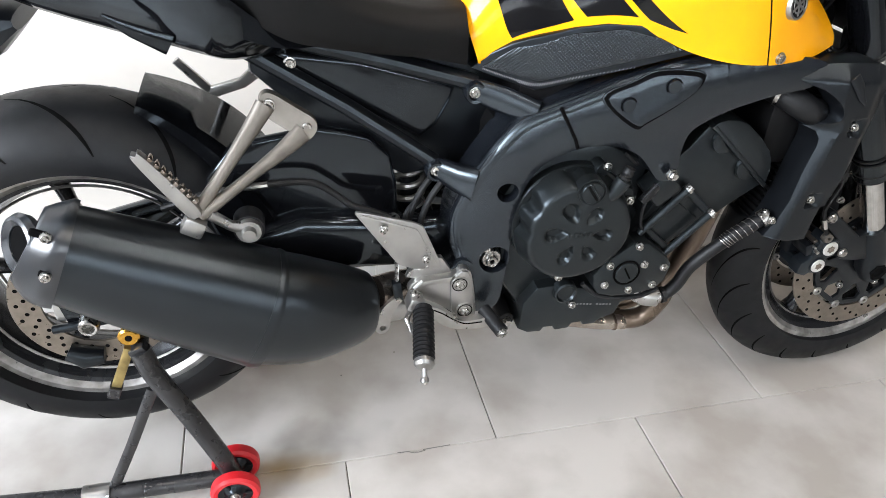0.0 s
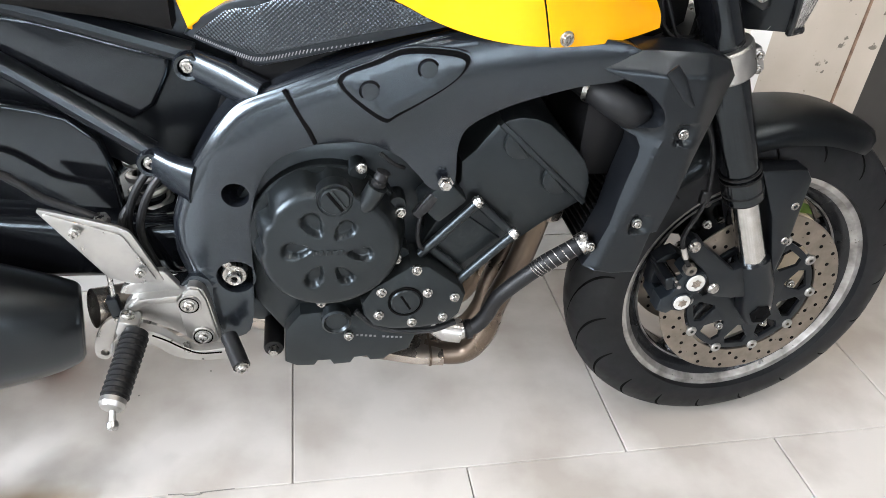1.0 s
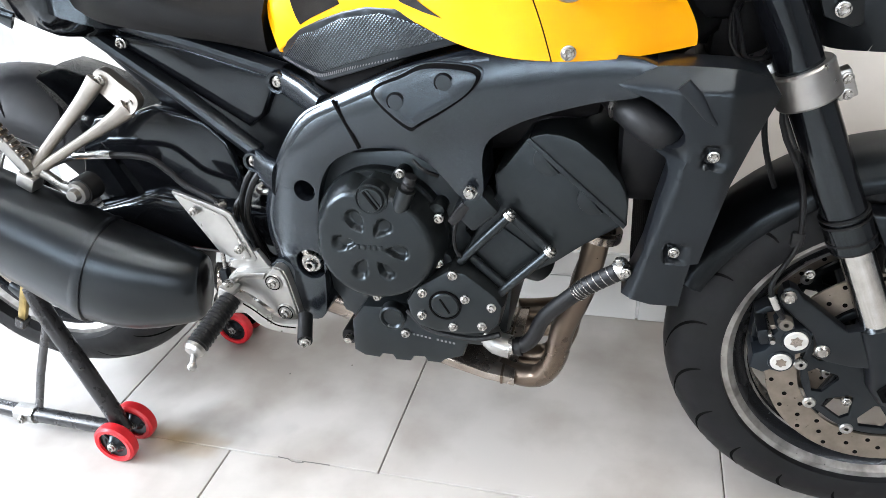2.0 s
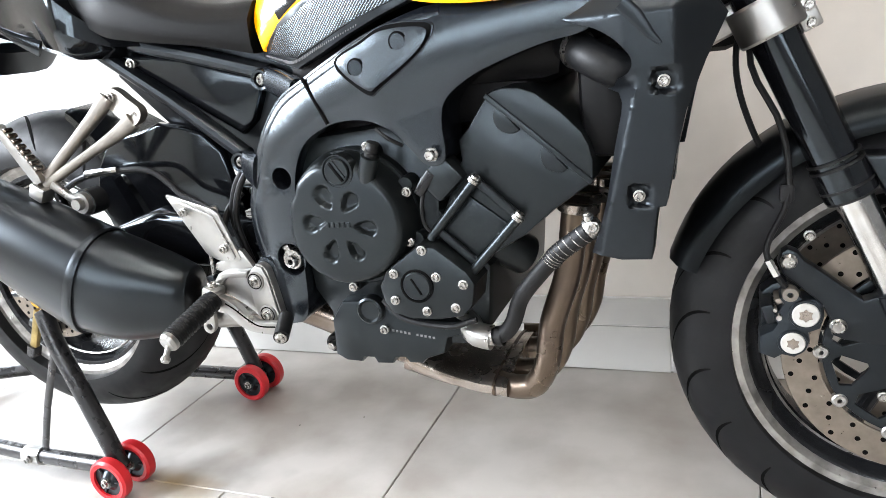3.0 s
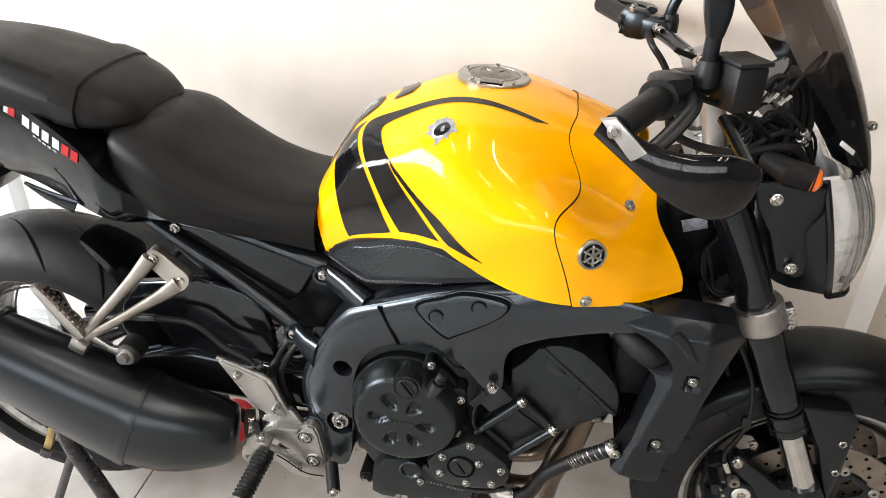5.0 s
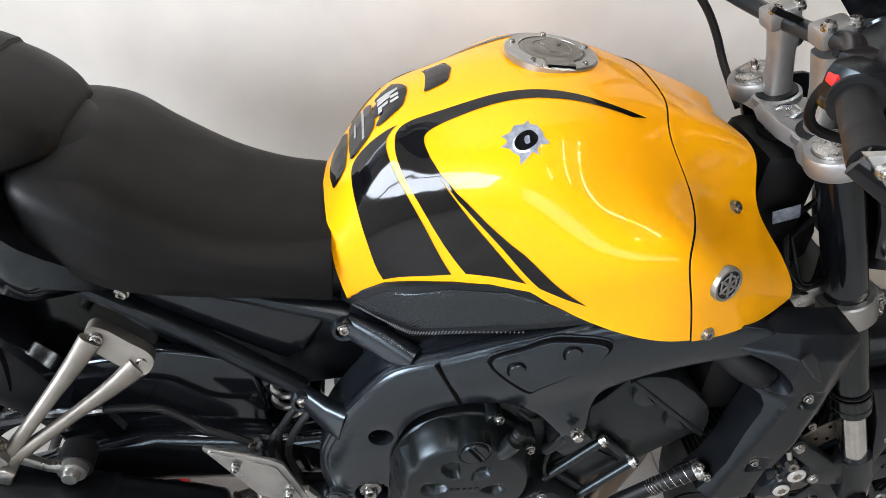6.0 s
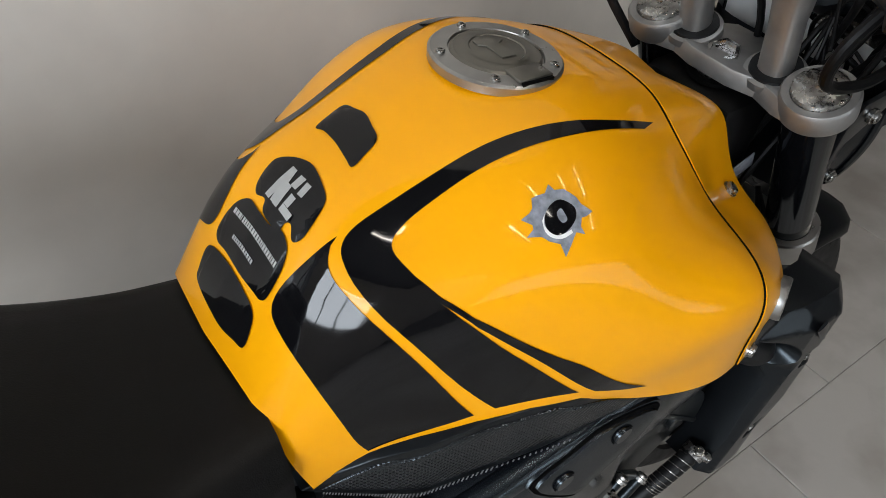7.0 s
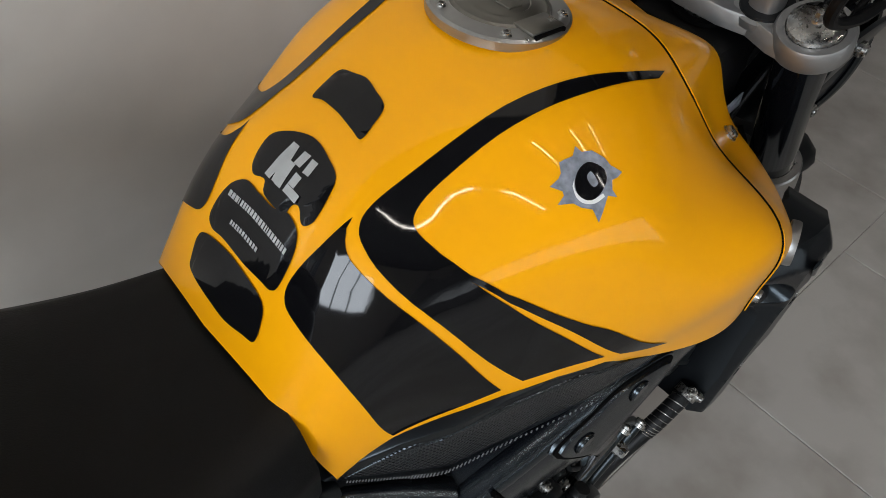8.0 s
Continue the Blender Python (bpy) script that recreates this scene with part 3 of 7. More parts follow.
part("weld_seam", tube([(0.664, frame_y(0.664, 0.70) - 0.0005, 0.712), (0.690, frame_y(0.69, 0.68) - 0.0005, 0.665), (0.696, frame_y(0.695, 0.65) - 0.0005, 0.650)], 0.0028, n=6), DARKHOLE, spar)
part("hole_bottom", lathe([(0, 0), (0.0165, 0)], (0.600, -0.150, 0.577), n=20), DARKHOLE, spar)
part("pivot_recess", lathe([(0, 0), (0.026, 0)], (0.590, -0.165, 0.454), n=20), DARKHOLE, spar)
part("pivot_washer", lathe([(0.0, -0.182), (0.0150, -0.182), (0.0165, -0.179), (0.0165, -0.165), (0, -0.165)], (0.587, 0, 0.452), n=28), ZINC, spar, "bright pivot collar")
part("pivot_nut", lathe([(0, -0.1845), (0.0042, -0.1845), (0.0046, -0.189), (0.0085, -0.190), (0.0100, -0.187), (0.0104, -0.180), (0, -0.180)], (0.587, 0, 0.450), n=24), ZINC, spar, "bright domed pivot nut with a socket", angle=30)
part("pivot_socket", lathe([(0, -0.1850), (0.0042, -0.1850)], (0.587, 0, 0.450), n=6), DARKHOLE, spar)
part("pivot_tab", box((0.579, -0.178, 0.469), (0.012, 0.008, 0.010), 0.002, pose(0, 0, 0, 0, -25, 0)), ZINC, spar)
panel_outline = rounded([(0.725, 0.727), (0.766, 0.749), (0.799, 0.762), (0.851, 0.761), (0.862, 0.751), (0.843, 0.728), (0.790, 0.695), (0.769, 0.689)], 36)
flat = np.linalg.lstsq(np.array([(1, x, z) for x, z in panel_outline]), np.array([frame_y(x, z) for x, z in panel_outline]), rcond=None)[0]


def cover_y(x, z):
    return float(flat[0] + flat[1] * x + flat[2] * z)


frame_cover = part("frame_cover", strip([(0.794 + (x - 0.794) * 0.97, 0.727 + (z - 0.727) * 0.95) for x, z in panel_outline], lambda x, z: cover_y(x, z) - 0.0060, 0.012, 0.0022), COVERBLACK, spar, "raised black cover plate with two plugs")
part("cover_rim", strip([(0.794 + (x - 0.794) * 1.08, 0.727 + (z - 0.727) * 1.13) for x, z in panel_outline], lambda x, z: cover_y(x, z) - 0.0015, 0.010, 0.0015), FRAME, spar, "raised seat round the cover plate")
part("cover_groove", strip([(0.794 + (x - 0.794) * 1.045, 0.727 + (z - 0.727) * 1.085) for x, z in panel_outline], lambda x, z: cover_y(x, z) - 0.0030, 0.004, 0.0), DARKHOLE, spar)
for x, z in ((0.757, 0.719), (0.820, 0.745)):
    part("plug", lathe([(0, -0.003), (0.0095, -0.003), (0.0105, -0.001), (0.0105, 0.004), (0, 0.004)], (x, cover_y(x, z) - 0.0052, z), n=24), FRAME, frame_cover)
    part("plug_gap", lathe([(0.0105, 0.0), (0.0122, 0.0)], (x, cover_y(x, z) - 0.0064, z), n=24), DARKHOLE, frame_cover)
part("frame_lug", swept([(0.545, -0.118, 0.716), (0.562, -0.124, 0.714), (0.600, -0.146, 0.705), (0.640, -0.170, 0.694)], [(0.008, 0.013), (0.010, 0.018), (0.013, 0.020), (0.016, 0.018)], 18, 2.8), FRAME, spar)
part("frame_lug", swept([(0.488, -0.128, 0.600), (0.503, -0.134, 0.597), (0.530, -0.158, 0.590), (0.555, -0.172, 0.585)], [(0.008, 0.012), (0.010, 0.017), (0.012, 0.022), (0.014, 0.028)], 18, 2.8), FRAME, spar)
screws([(0.556, -0.131, 0.714), (0.500, -0.141, 0.596)], spar, BIGSCREW)
for x, z in ((0.556, 0.714), (0.500, 0.596)):
    part("bolt_collar", lathe([(0.011, -0.004), (0.015, -0.005), (0.017, 0.0), (0.017, 0.012), (0.011, 0.012)], (x, -0.132 if z > 0.65 else -0.142, z), n=24, closed=True), FRAME, spar)
part("engine_bolt", lathe([(0, -0.008), (0.006, -0.008), (0.0075, -0.006), (0.0078, 0), (0.0095, 0.0), (0.0095, 0.004), (0, 0.004)], (0.848, -0.224, 0.605), n=6), ZINC, spar, "bright hexagon engine mounting bolt", angle=20)
# inner structure of the frame and air box, cavity shade put into its colour
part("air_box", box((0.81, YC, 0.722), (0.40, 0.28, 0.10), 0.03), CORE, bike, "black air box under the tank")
# Added block that closes the see-through gap above the trim with darkness.
part("tank_gap_filler", box((0.700, 0.015, 0.790), (0.30, 0.20, 0.06), 0.02), CORE, bike, "dark block added to close the gap under the tank")
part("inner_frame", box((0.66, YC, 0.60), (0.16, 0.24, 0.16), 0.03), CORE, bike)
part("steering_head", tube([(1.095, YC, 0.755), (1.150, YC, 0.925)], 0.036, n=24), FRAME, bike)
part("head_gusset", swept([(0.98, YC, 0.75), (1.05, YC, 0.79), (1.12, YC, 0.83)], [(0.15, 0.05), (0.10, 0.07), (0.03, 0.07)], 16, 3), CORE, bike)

# ---- engine ----
engine = new("engine")
engine.parent = bike
tagged(engine, "matt black four-cylinder engine with bright cover screws")
case = [(0.608, 0.400), (0.650, 0.330), (0.700, 0.318), (0.850, 0.318), (0.885, 0.350), (0.895, 0.440), (0.830, 0.520), (0.840, 0.600), (0.760, 0.640), (0.640, 0.630), (0.598, 0.560)]
part("crankcase", slab(case, -0.172, 0.16, 0.012), ENGINE, engine, "black engine crankcase")
block = [(0.817, 0.476), (0.868, 0.428), (0.905, 0.462), (0.951, 0.488), (0.990, 0.520), (1.038, 0.553), (1.035, 0.562), (0.922, 0.667), (0.914, 0.666), (0.889, 0.632), (0.873, 0.616), (0.874, 0.589), (0.862, 0.568), (0.846, 0.530)]
part("cylinder_block", slab(block, -0.190, 0.17, 0.006), ENGINE, engine, "matt black cylinder block with two cast tubes")
valve = [(0.918, 0.669), (0.926, 0.674), (0.940, 0.677), (0.960, 0.675), (0.978, 0.668), (1.008, 0.643), (1.031, 0.618), (1.039, 0.602), (1.043, 0.583), (1.042, 0.558), (1.038, 0.557)]
part("valve_cover", slab(valve, -0.196, 0.17, 0.007), ENGINE, engine, "matt black rounded valve cover")
part("cover_joint", slab([(0.914, 0.667), (0.919, 0.672), (1.043, 0.559), (1.039, 0.553)], -0.1985, 0.17, 0.002), ENGINE, engine)
for x, z in ((0.945, 0.642), (1.001, 0.591)):
    part("cover_lobe", slab([(x + 0.021 * math.cos(radians(a)), z + 0.021 * math.sin(radians(a))) for a in range(138, 318, 15)], -0.1965, -0.15, 0.003), ENGINE, engine)
for a, b in (((0.897, 0.568), (0.825, 0.490)), ((0.950, 0.518), (0.878, 0.442))):
    bar_ = part("stud_tube", tube([(a[0], -0.205, a[1]), (b[0], -0.205, b[1])], 0.0064, n=14), ENGINE, engine, "dark round stud tube with a bright end nut")
    d_ = Vector((a[0] - b[0], 0, a[1] - b[1])).normalized()
    screws([(a[0] - 0.002 * d_[0], -0.206, a[1])], bar_, BIGSCREW, d=d_, name="stud_nut")
for p0, p1 in (((0.893, 0.566), (0.946, 0.516)), ((0.835, 0.500), (0.886, 0.452))):
    part("window_bar", swept([(p0[0], -0.198, p0[1]), (p1[0], -0.198, p1[1])], [(0.005, 0.006), (0.005, 0.006)], 12, 3), ENGINE, engine)
part("block_window", slab([(0.880, 0.545), (0.934, 0.503), (0.880, 0.455), (0.830, 0.497)], -0.1935, -0.15, 0.003), ENGINE, engine)
# clutch cover with hollows
CC = (0.709, 0.517)


def clutch_cover():
    bm = bmesh.new()
    hollows = [(0.690, 0.557, 0.0165, 0.018, 120), (0.727, 0.549, 0.0145, 0.016, 45), (0.746, 0.514, 0.0130, 0.017, -10), (0.726, 0.483, 0.0130, 0.016, -55), (0.690, 0.482, 0.0140, 0.019, -115), (0.669, 0.522, 0.0150, 0.019, 185)]
    rings = []
    radii = [0.001] + list(np.linspace(0.004, 0.074, 34)) + [0.078, 0.082, 0.085, 0.088, 0.0905, 0.0925, 0.094, 0.0948]
    for r in radii:
        ring = []
        for a in np.linspace(0, 2 * math.pi, 96, endpoint=False):
            bite = sum(max(0.0, 1 - ((math.degrees(a) - at_) / 8.0) ** 2) for at_ in (98, 148, 176))
            rr = r * (1 + 0.025 * math.cos(3 * a + 0.5) * (r / 0.09) ** 3) - 0.0085 * bite * (r / 0.094) ** 8
            x, z = CC[0] + rr * math.cos(a), CC[1] + rr * math.sin(a)
            y = -0.236 + 0.004 * (r / 0.07) ** 2
            if r > 0.080:
                y += 0.040 * ((r - 0.080) / 0.0148) ** 1.8
            for hx, hz, ha, hb, turn in hollows:
                ct, st = math.cos(radians(turn)), math.sin(radians(turn))
                u, w = (x - hx) * ct + (z - hz) * st, -(x - hx) * st + (z - hz) * ct
                wide = ha * (0.72 + 0.30 * u / hb)
                q = (u / hb) ** 2 + (w / wide) ** 2
                if q < 1:
                    y += 0.0095 * min(1, (1 - q) * 1.9)
            ring.append((x, y, z))
        rings.append(ring)
    skin(bm, rings, cap=False)
    return part("clutch_cover", bm, ENGINE, engine, "round black clutch cover with petal-shaped hollows", angle=50)


clutch = clutch_cover()
part("cover_flange", lathe([(0.086, -0.190), (0.096, -0.190), (0.098, -0.187), (0.098, -0.16), (0.086, -0.16)], (CC[0], 0, CC[1]), n=64, closed=True), ENGINE, clutch)
part("maker_mark", box((0.707, -0.2345, 0.5195), (0.040, 0.003, 0.008), 0.001), ENGINE, clutch)
for dx in (-0.016, -0.008, 0.0, 0.008, 0.016):
    part("maker_mark_bar", box((0.707 + dx, -0.2362, 0.5195), (0.0045, 0.002, 0.0075), 0.0006), ENGINE, clutch)
filler = part("oil_filler_cap", lathe([(0, -0.2365), (0.0165, -0.2365), (0.0175, -0.235), (0.0180, -0.232), (0.0200, -0.232), (0.0210, -0.234), (0.0225, -0.234), (0.0230, -0.215), (0, -0.215)], (0.716, 0, 0.591), n=36), ENGINE, clutch, "black round oil filler cap with a coin slot")
part("coin_slot", box((0.716, -0.2368, 0.591), (0.030, 0.002, 0.0042), 0.0008, pose(0, 0, 0, 0, 55, 0)), DARKHOLE, filler)
part("slot_lip", box((0.7205, -0.2368, 0.5945), (0.028, 0.003, 0.0024), 0.001, pose(0, 0, 0, 0, 55, 0)), ENGINE, filler)
part("vent_elbow", tube([(0.744, -0.212, 0.560), (0.757, -0.226, 0.588), (0.766, -0.230, 0.608)], 0.0120, n=16, smooth=9), ENGINE, clutch, "black hose stub on the cover")
part("vent_cap", lathe([(0, 0.0), (0.0085, 0.0), (0.0092, 0.004), (0.0075, 0.006), (0.0088, 0.010), (0.0075, 0.014), (0.0085, 0.019), (0, 0.021)], axis="Z", n=18), RUBBER, clutch, "black ribbed end of the hose stub", m=facing((0.766, -0.229, 0.608), (0.35, 0, 0.93)))
for a in (28, 68, 262, 342):
    part("flange_ear", lathe([(0, -0.198), (0.010, -0.198), (0.0115, -0.195), (0.0115, -0.17), (0, -0.17)], (CC[0] + 0.097 * math.cos(radians(a)), 0, CC[1] + 0.097 * math.sin(radians(a))), n=16), ENGINE, clutch)
screws([(0.798, -0.204, 0.554), (0.749, -0.204, 0.617), (0.697, -0.206, 0.419), (0.795, -0.208, 0.486)], clutch)
# generator cover
gen_outline = [(0.748, 0.428), (0.762, 0.452), (0.812, 0.486), (0.836, 0.484), (0.878, 0.450), (0.888, 0.433), (0.882, 0.402), (0.866, 0.386), (0.830, 0.380), (0.790, 0.380), (0.764, 0.388), (0.752, 0.405)]
gen = part("generator_cover", slab(gen_outline, -0.226, -0.16, 0.008), ENGINE, engine, "flat black side cover with bright socket screws")
part("cover_ring", lathe([(0.0205, -0.2285), (0.0235, -0.2285), (0.0235, -0.22), (0.0205, -0.22)], (0.806, 0, 0.430), n=36, closed=True), DARKHOLE, gen)
part("slotted_plug", lathe([(0, -0.2295), (0.0185, -0.2295), (0.020, -0.228), (0.020, -0.22), (0, -0.22)], (0.806, 0, 0.430), n=32), ENGINE, gen)
part("plug_slot", box((0.806, -0.2297, 0.430), (0.026, 0.0012, 0.003), 0.0003, pose(0, 0, 0, 0, 60, 0)), DARKHOLE, gen)
screws([(x, -0.227, z) for x, z in ((0.819, 0.480), (0.774, 0.447), (0.872, 0.433), (0.858, 0.400), (0.816, 0.394), (0.771, 0.409), (0.835, 0.443))], gen)
screws([(0.760, -0.206, 0.447)], clutch)
part("gear_case_rib", tube([(0.742, -0.205, 0.40), (0.775, -0.214, 0.376), (0.840, -0.216, 0.368), (0.880, -0.212, 0.378)], 0.0045, n=8, smooth=12), RUBBER, engine, "thin dark wiring pipe")
# sump
sump = part("oil_pan", slab([(0.643, 0.306), (0.646, 0.362), (0.668, 0.392), (0.700, 0.394), (0.745, 0.384), (0.790, 0.368), (0.856, 0.366), (0.850, 0.346), (0.828, 0.340), (0.820, 0.316), (0.792, 0.306), (0.784, 0.298), (0.763, 0.298), (0.758, 0.306), (0.742, 0.305), (0.736, 0.295), (0.711, 0.294), (0.706, 0.303), (0.690, 0.303), (0.685, 0.295), (0.660, 0.296)], -0.196, 0.14, 0.006), ENGINE, engine, "ribbed matt black oil pan")
part("level_window", lathe([(0, -0.203), (0.014, -0.203), (0.017, -0.207), (0.020, -0.205), (0.021, -0.19), (0, -0.19)], (0.716, 0, 0.382), n=28), ENGINE, sump, "round dark oil level window")
for i in range(11):
    if i != 5:
        part("stamped_mark", box((0.745 + i * 0.0062, -0.1962, 0.3495 - i * 0.0009), (0.0034, 0.0005, 0.0034), 0.0001), STITCH, sump)
screws([(0.733, -0.200, 0.352)], sump)
part("mount_boss", lathe([(0, -0.176), (0.006, -0.176), (0.007, -0.172), (0.013, -0.172), (0.0145, -0.168), (0.0145, -0.10), (0, -0.10)], (0.628, 0, 0.312), n=28), RUBBER, engine, "black rubber engine mount with a steel bolt")
part("mount_bolt", lathe([(0, -0.183), (0.006, -0.183), (0.0075, -0.180), (0.0075, -0.17), (0, -0.17)], (0.628, 0, 0.312), n=6), ZINC, engine)
part("lower_link", box((0.64, YC, 0.335), (0.10, 0.20, 0.05), 0.015), ENGINE, engine)
# coolant plumbing
hose = part("coolant_hose", tube([(1.040, -0.215, 0.503), (1.000, -0.212, 0.474), (0.966, -0.205, 0.438), (0.940, -0.200, 0.405), (0.926, -0.198, 0.370), (0.908, -0.196, 0.350), (0.880, -0.194, 0.345)], 0.0112, n=18, smooth=28), RUBBER, engine, "black rubber coolant hose with spring sleeve")
coil = spline([(1.036, -0.2149, 0.500), (1.000, -0.212, 0.474), (0.985, -0.2090, 0.4580)], 120)
way = np.gradient(coil, axis=0)
helix = []
for k, (c, d) in enumerate(zip(coil, way)):
    side = np.array((d[2], 0, -d[0])) / math.hypot(d[0], d[2])
    a = 2 * math.pi * 9 * k / 119
    helix.append(c + 0.0123 * (math.cos(a) * side + math.sin(a) * np.array((0, 1, 0))))
part("hose_sleeve", tube([tuple(c) for c in coil[::6]], 0.0122, n=18), RUBBER, hose)
part("sleeve_coil", tube(helix, 0.0007, n=6), ZINC, hose, "bright steel spring round the hose")
part("hose_clamp", lathe([(0.0122, -0.006), (0.0150, -0.006), (0.0150, 0.006), (0.0122, 0.006)], axis="Z", n=24, closed=True), ZINC, hose, "bright steel hose clamp", m=facing((1.043, -0.216, 0.5055), (0.80, -0.04, 0.60)))
screws([(1.046, -0.232, 0.510)], hose)
screws([(1.038, -0.222, 0.520)], hose, SCREW, d=(-0.3, 0, 1))
for x in (0.893, 0.905):
    part("hose_clamp", lathe([(0.0122, -0.004), (0.0142, -0.004), (0.0142, 0.004), (0.0122, 0.004)], axis="Z", n=24, closed=True), RUBBER if x > 0.9 else ZINC, hose, m=facing((x, -0.195, 0.3475), (1, 0, 0.15)))
part("water_pump_outlet", tube([(0.893, -0.194, 0.344), (0.868, -0.190, 0.348), (0.850, -0.170, 0.362)], 0.0175, n=16, smooth=6), ALU, engine, "bare metal water pump outlet")
part("head_bracket", swept([(0.817, -0.206, 0.552), (0.828, -0.207, 0.566), (0.838, -0.205, 0.579)], [(0.006, 0.0065), (0.006, 0.008), (0.006, 0.007)], 14, 3.5), RIM, engine, "dark metal bracket beside the cylinder")
part("bracket_box", box((0.850, -0.190, 0.570), (0.050, 0.04, 0.042), 0.006, pose(0, 0, 0, 0, -42, 0)), ENGINE, engine)
part("sensor_cable", tube([(0.826, -0.205, 0.560), (0.820, -0.210, 0.535), (0.822, -0.210, 0.510), (0.832, -0.207, 0.496)], 0.0028, n=8, smooth=12), RUBBER, engine)
part("sensor_cable", tube([(0.770, -0.21, 0.640), (0.785, -0.213, 0.628), (0.800, -0.20, 0.615)], 0.0028, n=8, smooth=8), RUBBER, engine)
part("starter_housing", tube([(0.88, -0.13, 0.47), (0.92, -0.09, 0.43)], 0.030, n=18), ENGINE, engine)
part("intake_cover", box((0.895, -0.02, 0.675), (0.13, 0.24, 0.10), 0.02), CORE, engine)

# ---- exhaust ----
exhaust = new("exhaust_system")
exhaust.parent = bike
for i, y in enumerate((-0.128, -0.068, 0.025, 0.090)):
    k = i * 0.006
    part("header_pipe", tube([(1.008 + k * 0.3, y * 1.05, 0.520), (0.990 + k, y, 0.420), (0.962 + k * 1.4, y, 0.340), (0.952 + k * 1.3, y, 0.285), (0.930 + k * 0.9, y * 0.95, 0.240), (0.898, y * 0.9, 0.228), (0.860, y * 0.8, 0.229)], 0.0185, n=20, smooth=32), HEADER, exhaust, "heat-tinted brown exhaust header pipe")
    part("pipe_flange", lathe([(0.0185, -0.006), (0.028, -0.006), (0.028, 0.006), (0.0185, 0.006)], axis="Z", n=20, closed=True), COLLECTOR, exhaust, m=facing((1.011 + k * 0.3, y * 1.05, 0.512), (0.15, 0, 1)))
part("collector", swept([(0.885, -0.035, 0.229), (0.83, -0.036, 0.231), (0.76, -0.045, 0.238), (0.70, -0.055, 0.252)], [(0.104, 0.0190), (0.097, 0.0188), (0.072, 0.0190), (0.048, 0.0230)], 28, 3), COLLECTOR, exhaust, "scuffed bare steel exhaust collector")
part("collector_weld", swept([(0.868, -0.035, 0.2300), (0.864, -0.035, 0.2302)], [(0.104, 0.0202), (0.104, 0.0202)], 28, 3), HEADER, exhaust)
part("link_pipe", tube([(0.705, -0.055, 0.250), (0.62, -0.06, 0.285), (0.53, -0.085, 0.335), (0.46, -0.125, 0.375), (0.40, -0.160, 0.392)], 0.027, n=18, smooth=16), COLLECTOR, exhaust, "brown-tinted steel link pipe")
MUFF = Matrix.Translation((-0.022, 0.0, -0.004))
mp, ms = curved([(0.412, -0.176, 0.390), (0.405, -0.178, 0.391), (0.375, -0.188, 0.396), (0.310, -0.205, 0.411), (0.245, -0.213, 0.432)], [(0.038, 0.046), (0.046, 0.054), (0.056, 0.067), (0.067, 0.085), (0.070, 0.090)], 14)
muffler = part("silencer_cone", swept(mp, ms, 36, 2.3), MUFFLER, exhaust, m=MUFF, label="satin black front cone of the silencer", angle=60)
mp, ms = curved([(0.247, -0.213, 0.431), (0.136, -0.218, 0.491), (0.000, -0.222, 0.5645)], [(0.0725, 0.0925), (0.067, 0.083), (0.0575, 0.0660)], 10)
part("silencer_body", swept(mp, ms, 36, 2.3), MUFFLER, exhaust, m=MUFF, label="satin black silencer body", angle=60)
mp, ms = curved([(0.256, -0.2125, 0.4275), (0.250, -0.213, 0.4300), (0.243, -0.2133, 0.4332)], [(0.0728, 0.0930), (0.0738, 0.0940), (0.0728, 0.0930)], 5)
part("silencer_band", swept(mp, ms, 36, 2.3), MUFFLER, exhaust, m=MUFF, label="raised band round the silencer", angle=60)
mp, ms = curved([(0.010, -0.2215, 0.5598), (0.000, -0.222, 0.5645), (-0.010, -0.222, 0.570), (-0.021, -0.222, 0.577), (-0.030, -0.222, 0.583)], [(0.0592, 0.0680), (0.0592, 0.0678), (0.056, 0.064), (0.049, 0.055), (0.041, 0.046)], 10)
endcap = part("silencer_end_cap", swept(mp, ms, 40, 3.2), ENDCAP, exhaust, m=MUFF, label="blue-black tapered end cap of the silencer", angle=50)
part("outlet_ring", lathe([(0.024, -0.006), (0.038, -0.010), (0.042, 0.000), (0.038, 0.008), (0.033, 0.010), (0.026, 0.004)], axis="Z", n=36, closed=True), ENDCAP, exhaust, "blue-black outlet ring of the silencer", m=MUFF @ facing((-0.032, -0.234, 0.586), (-0.72, -0.62, 0.32)))
part("outlet_hole", lathe([(0, 0.002), (0.027, 0.002)], axis="Z", n=24), DARKHOLE, exhaust, m=MUFF @ facing((-0.032, -0.234, 0.586), (-0.72, -0.62, 0.32)))
for x, z, y, w in ((0.000, 0.618, -0.263, 0.022), (-0.004, 0.570, -0.2800, 0.010)):
    part("cap_recess", box((x, y + 0.001, z), (w, 0.006, 0.011), 0.004, pose(0, 0, 0, 0, 26, 0)), DARKHOLE, endcap)
    screws([(x + w * 0.35, y - 0.005, z - w * 0.16)], endcap)
screws([(0.383, -0.226, 0.442)], muffler, BIGSCREW, d=(0.3, -0.8, 0.5))

# ---- rear frame, side cover, seat, tail ----
part("sub_frame_rail", tube([(0.560, -0.112, 0.722), (0.44, -0.104, 0.755), (0.30, -0.098, 0.790)], 0.013, n=12, flat=1.3), PLASTIC, bike, "black upper subframe rail")
part("sub_frame_rail", tube([(0.500, -0.124, 0.604), (0.37, -0.110, 0.695), (0.22, -0.098, 0.790)], 0.0125, n=12, flat=1.2), PLASTIC, bike, "black lower subframe rail")
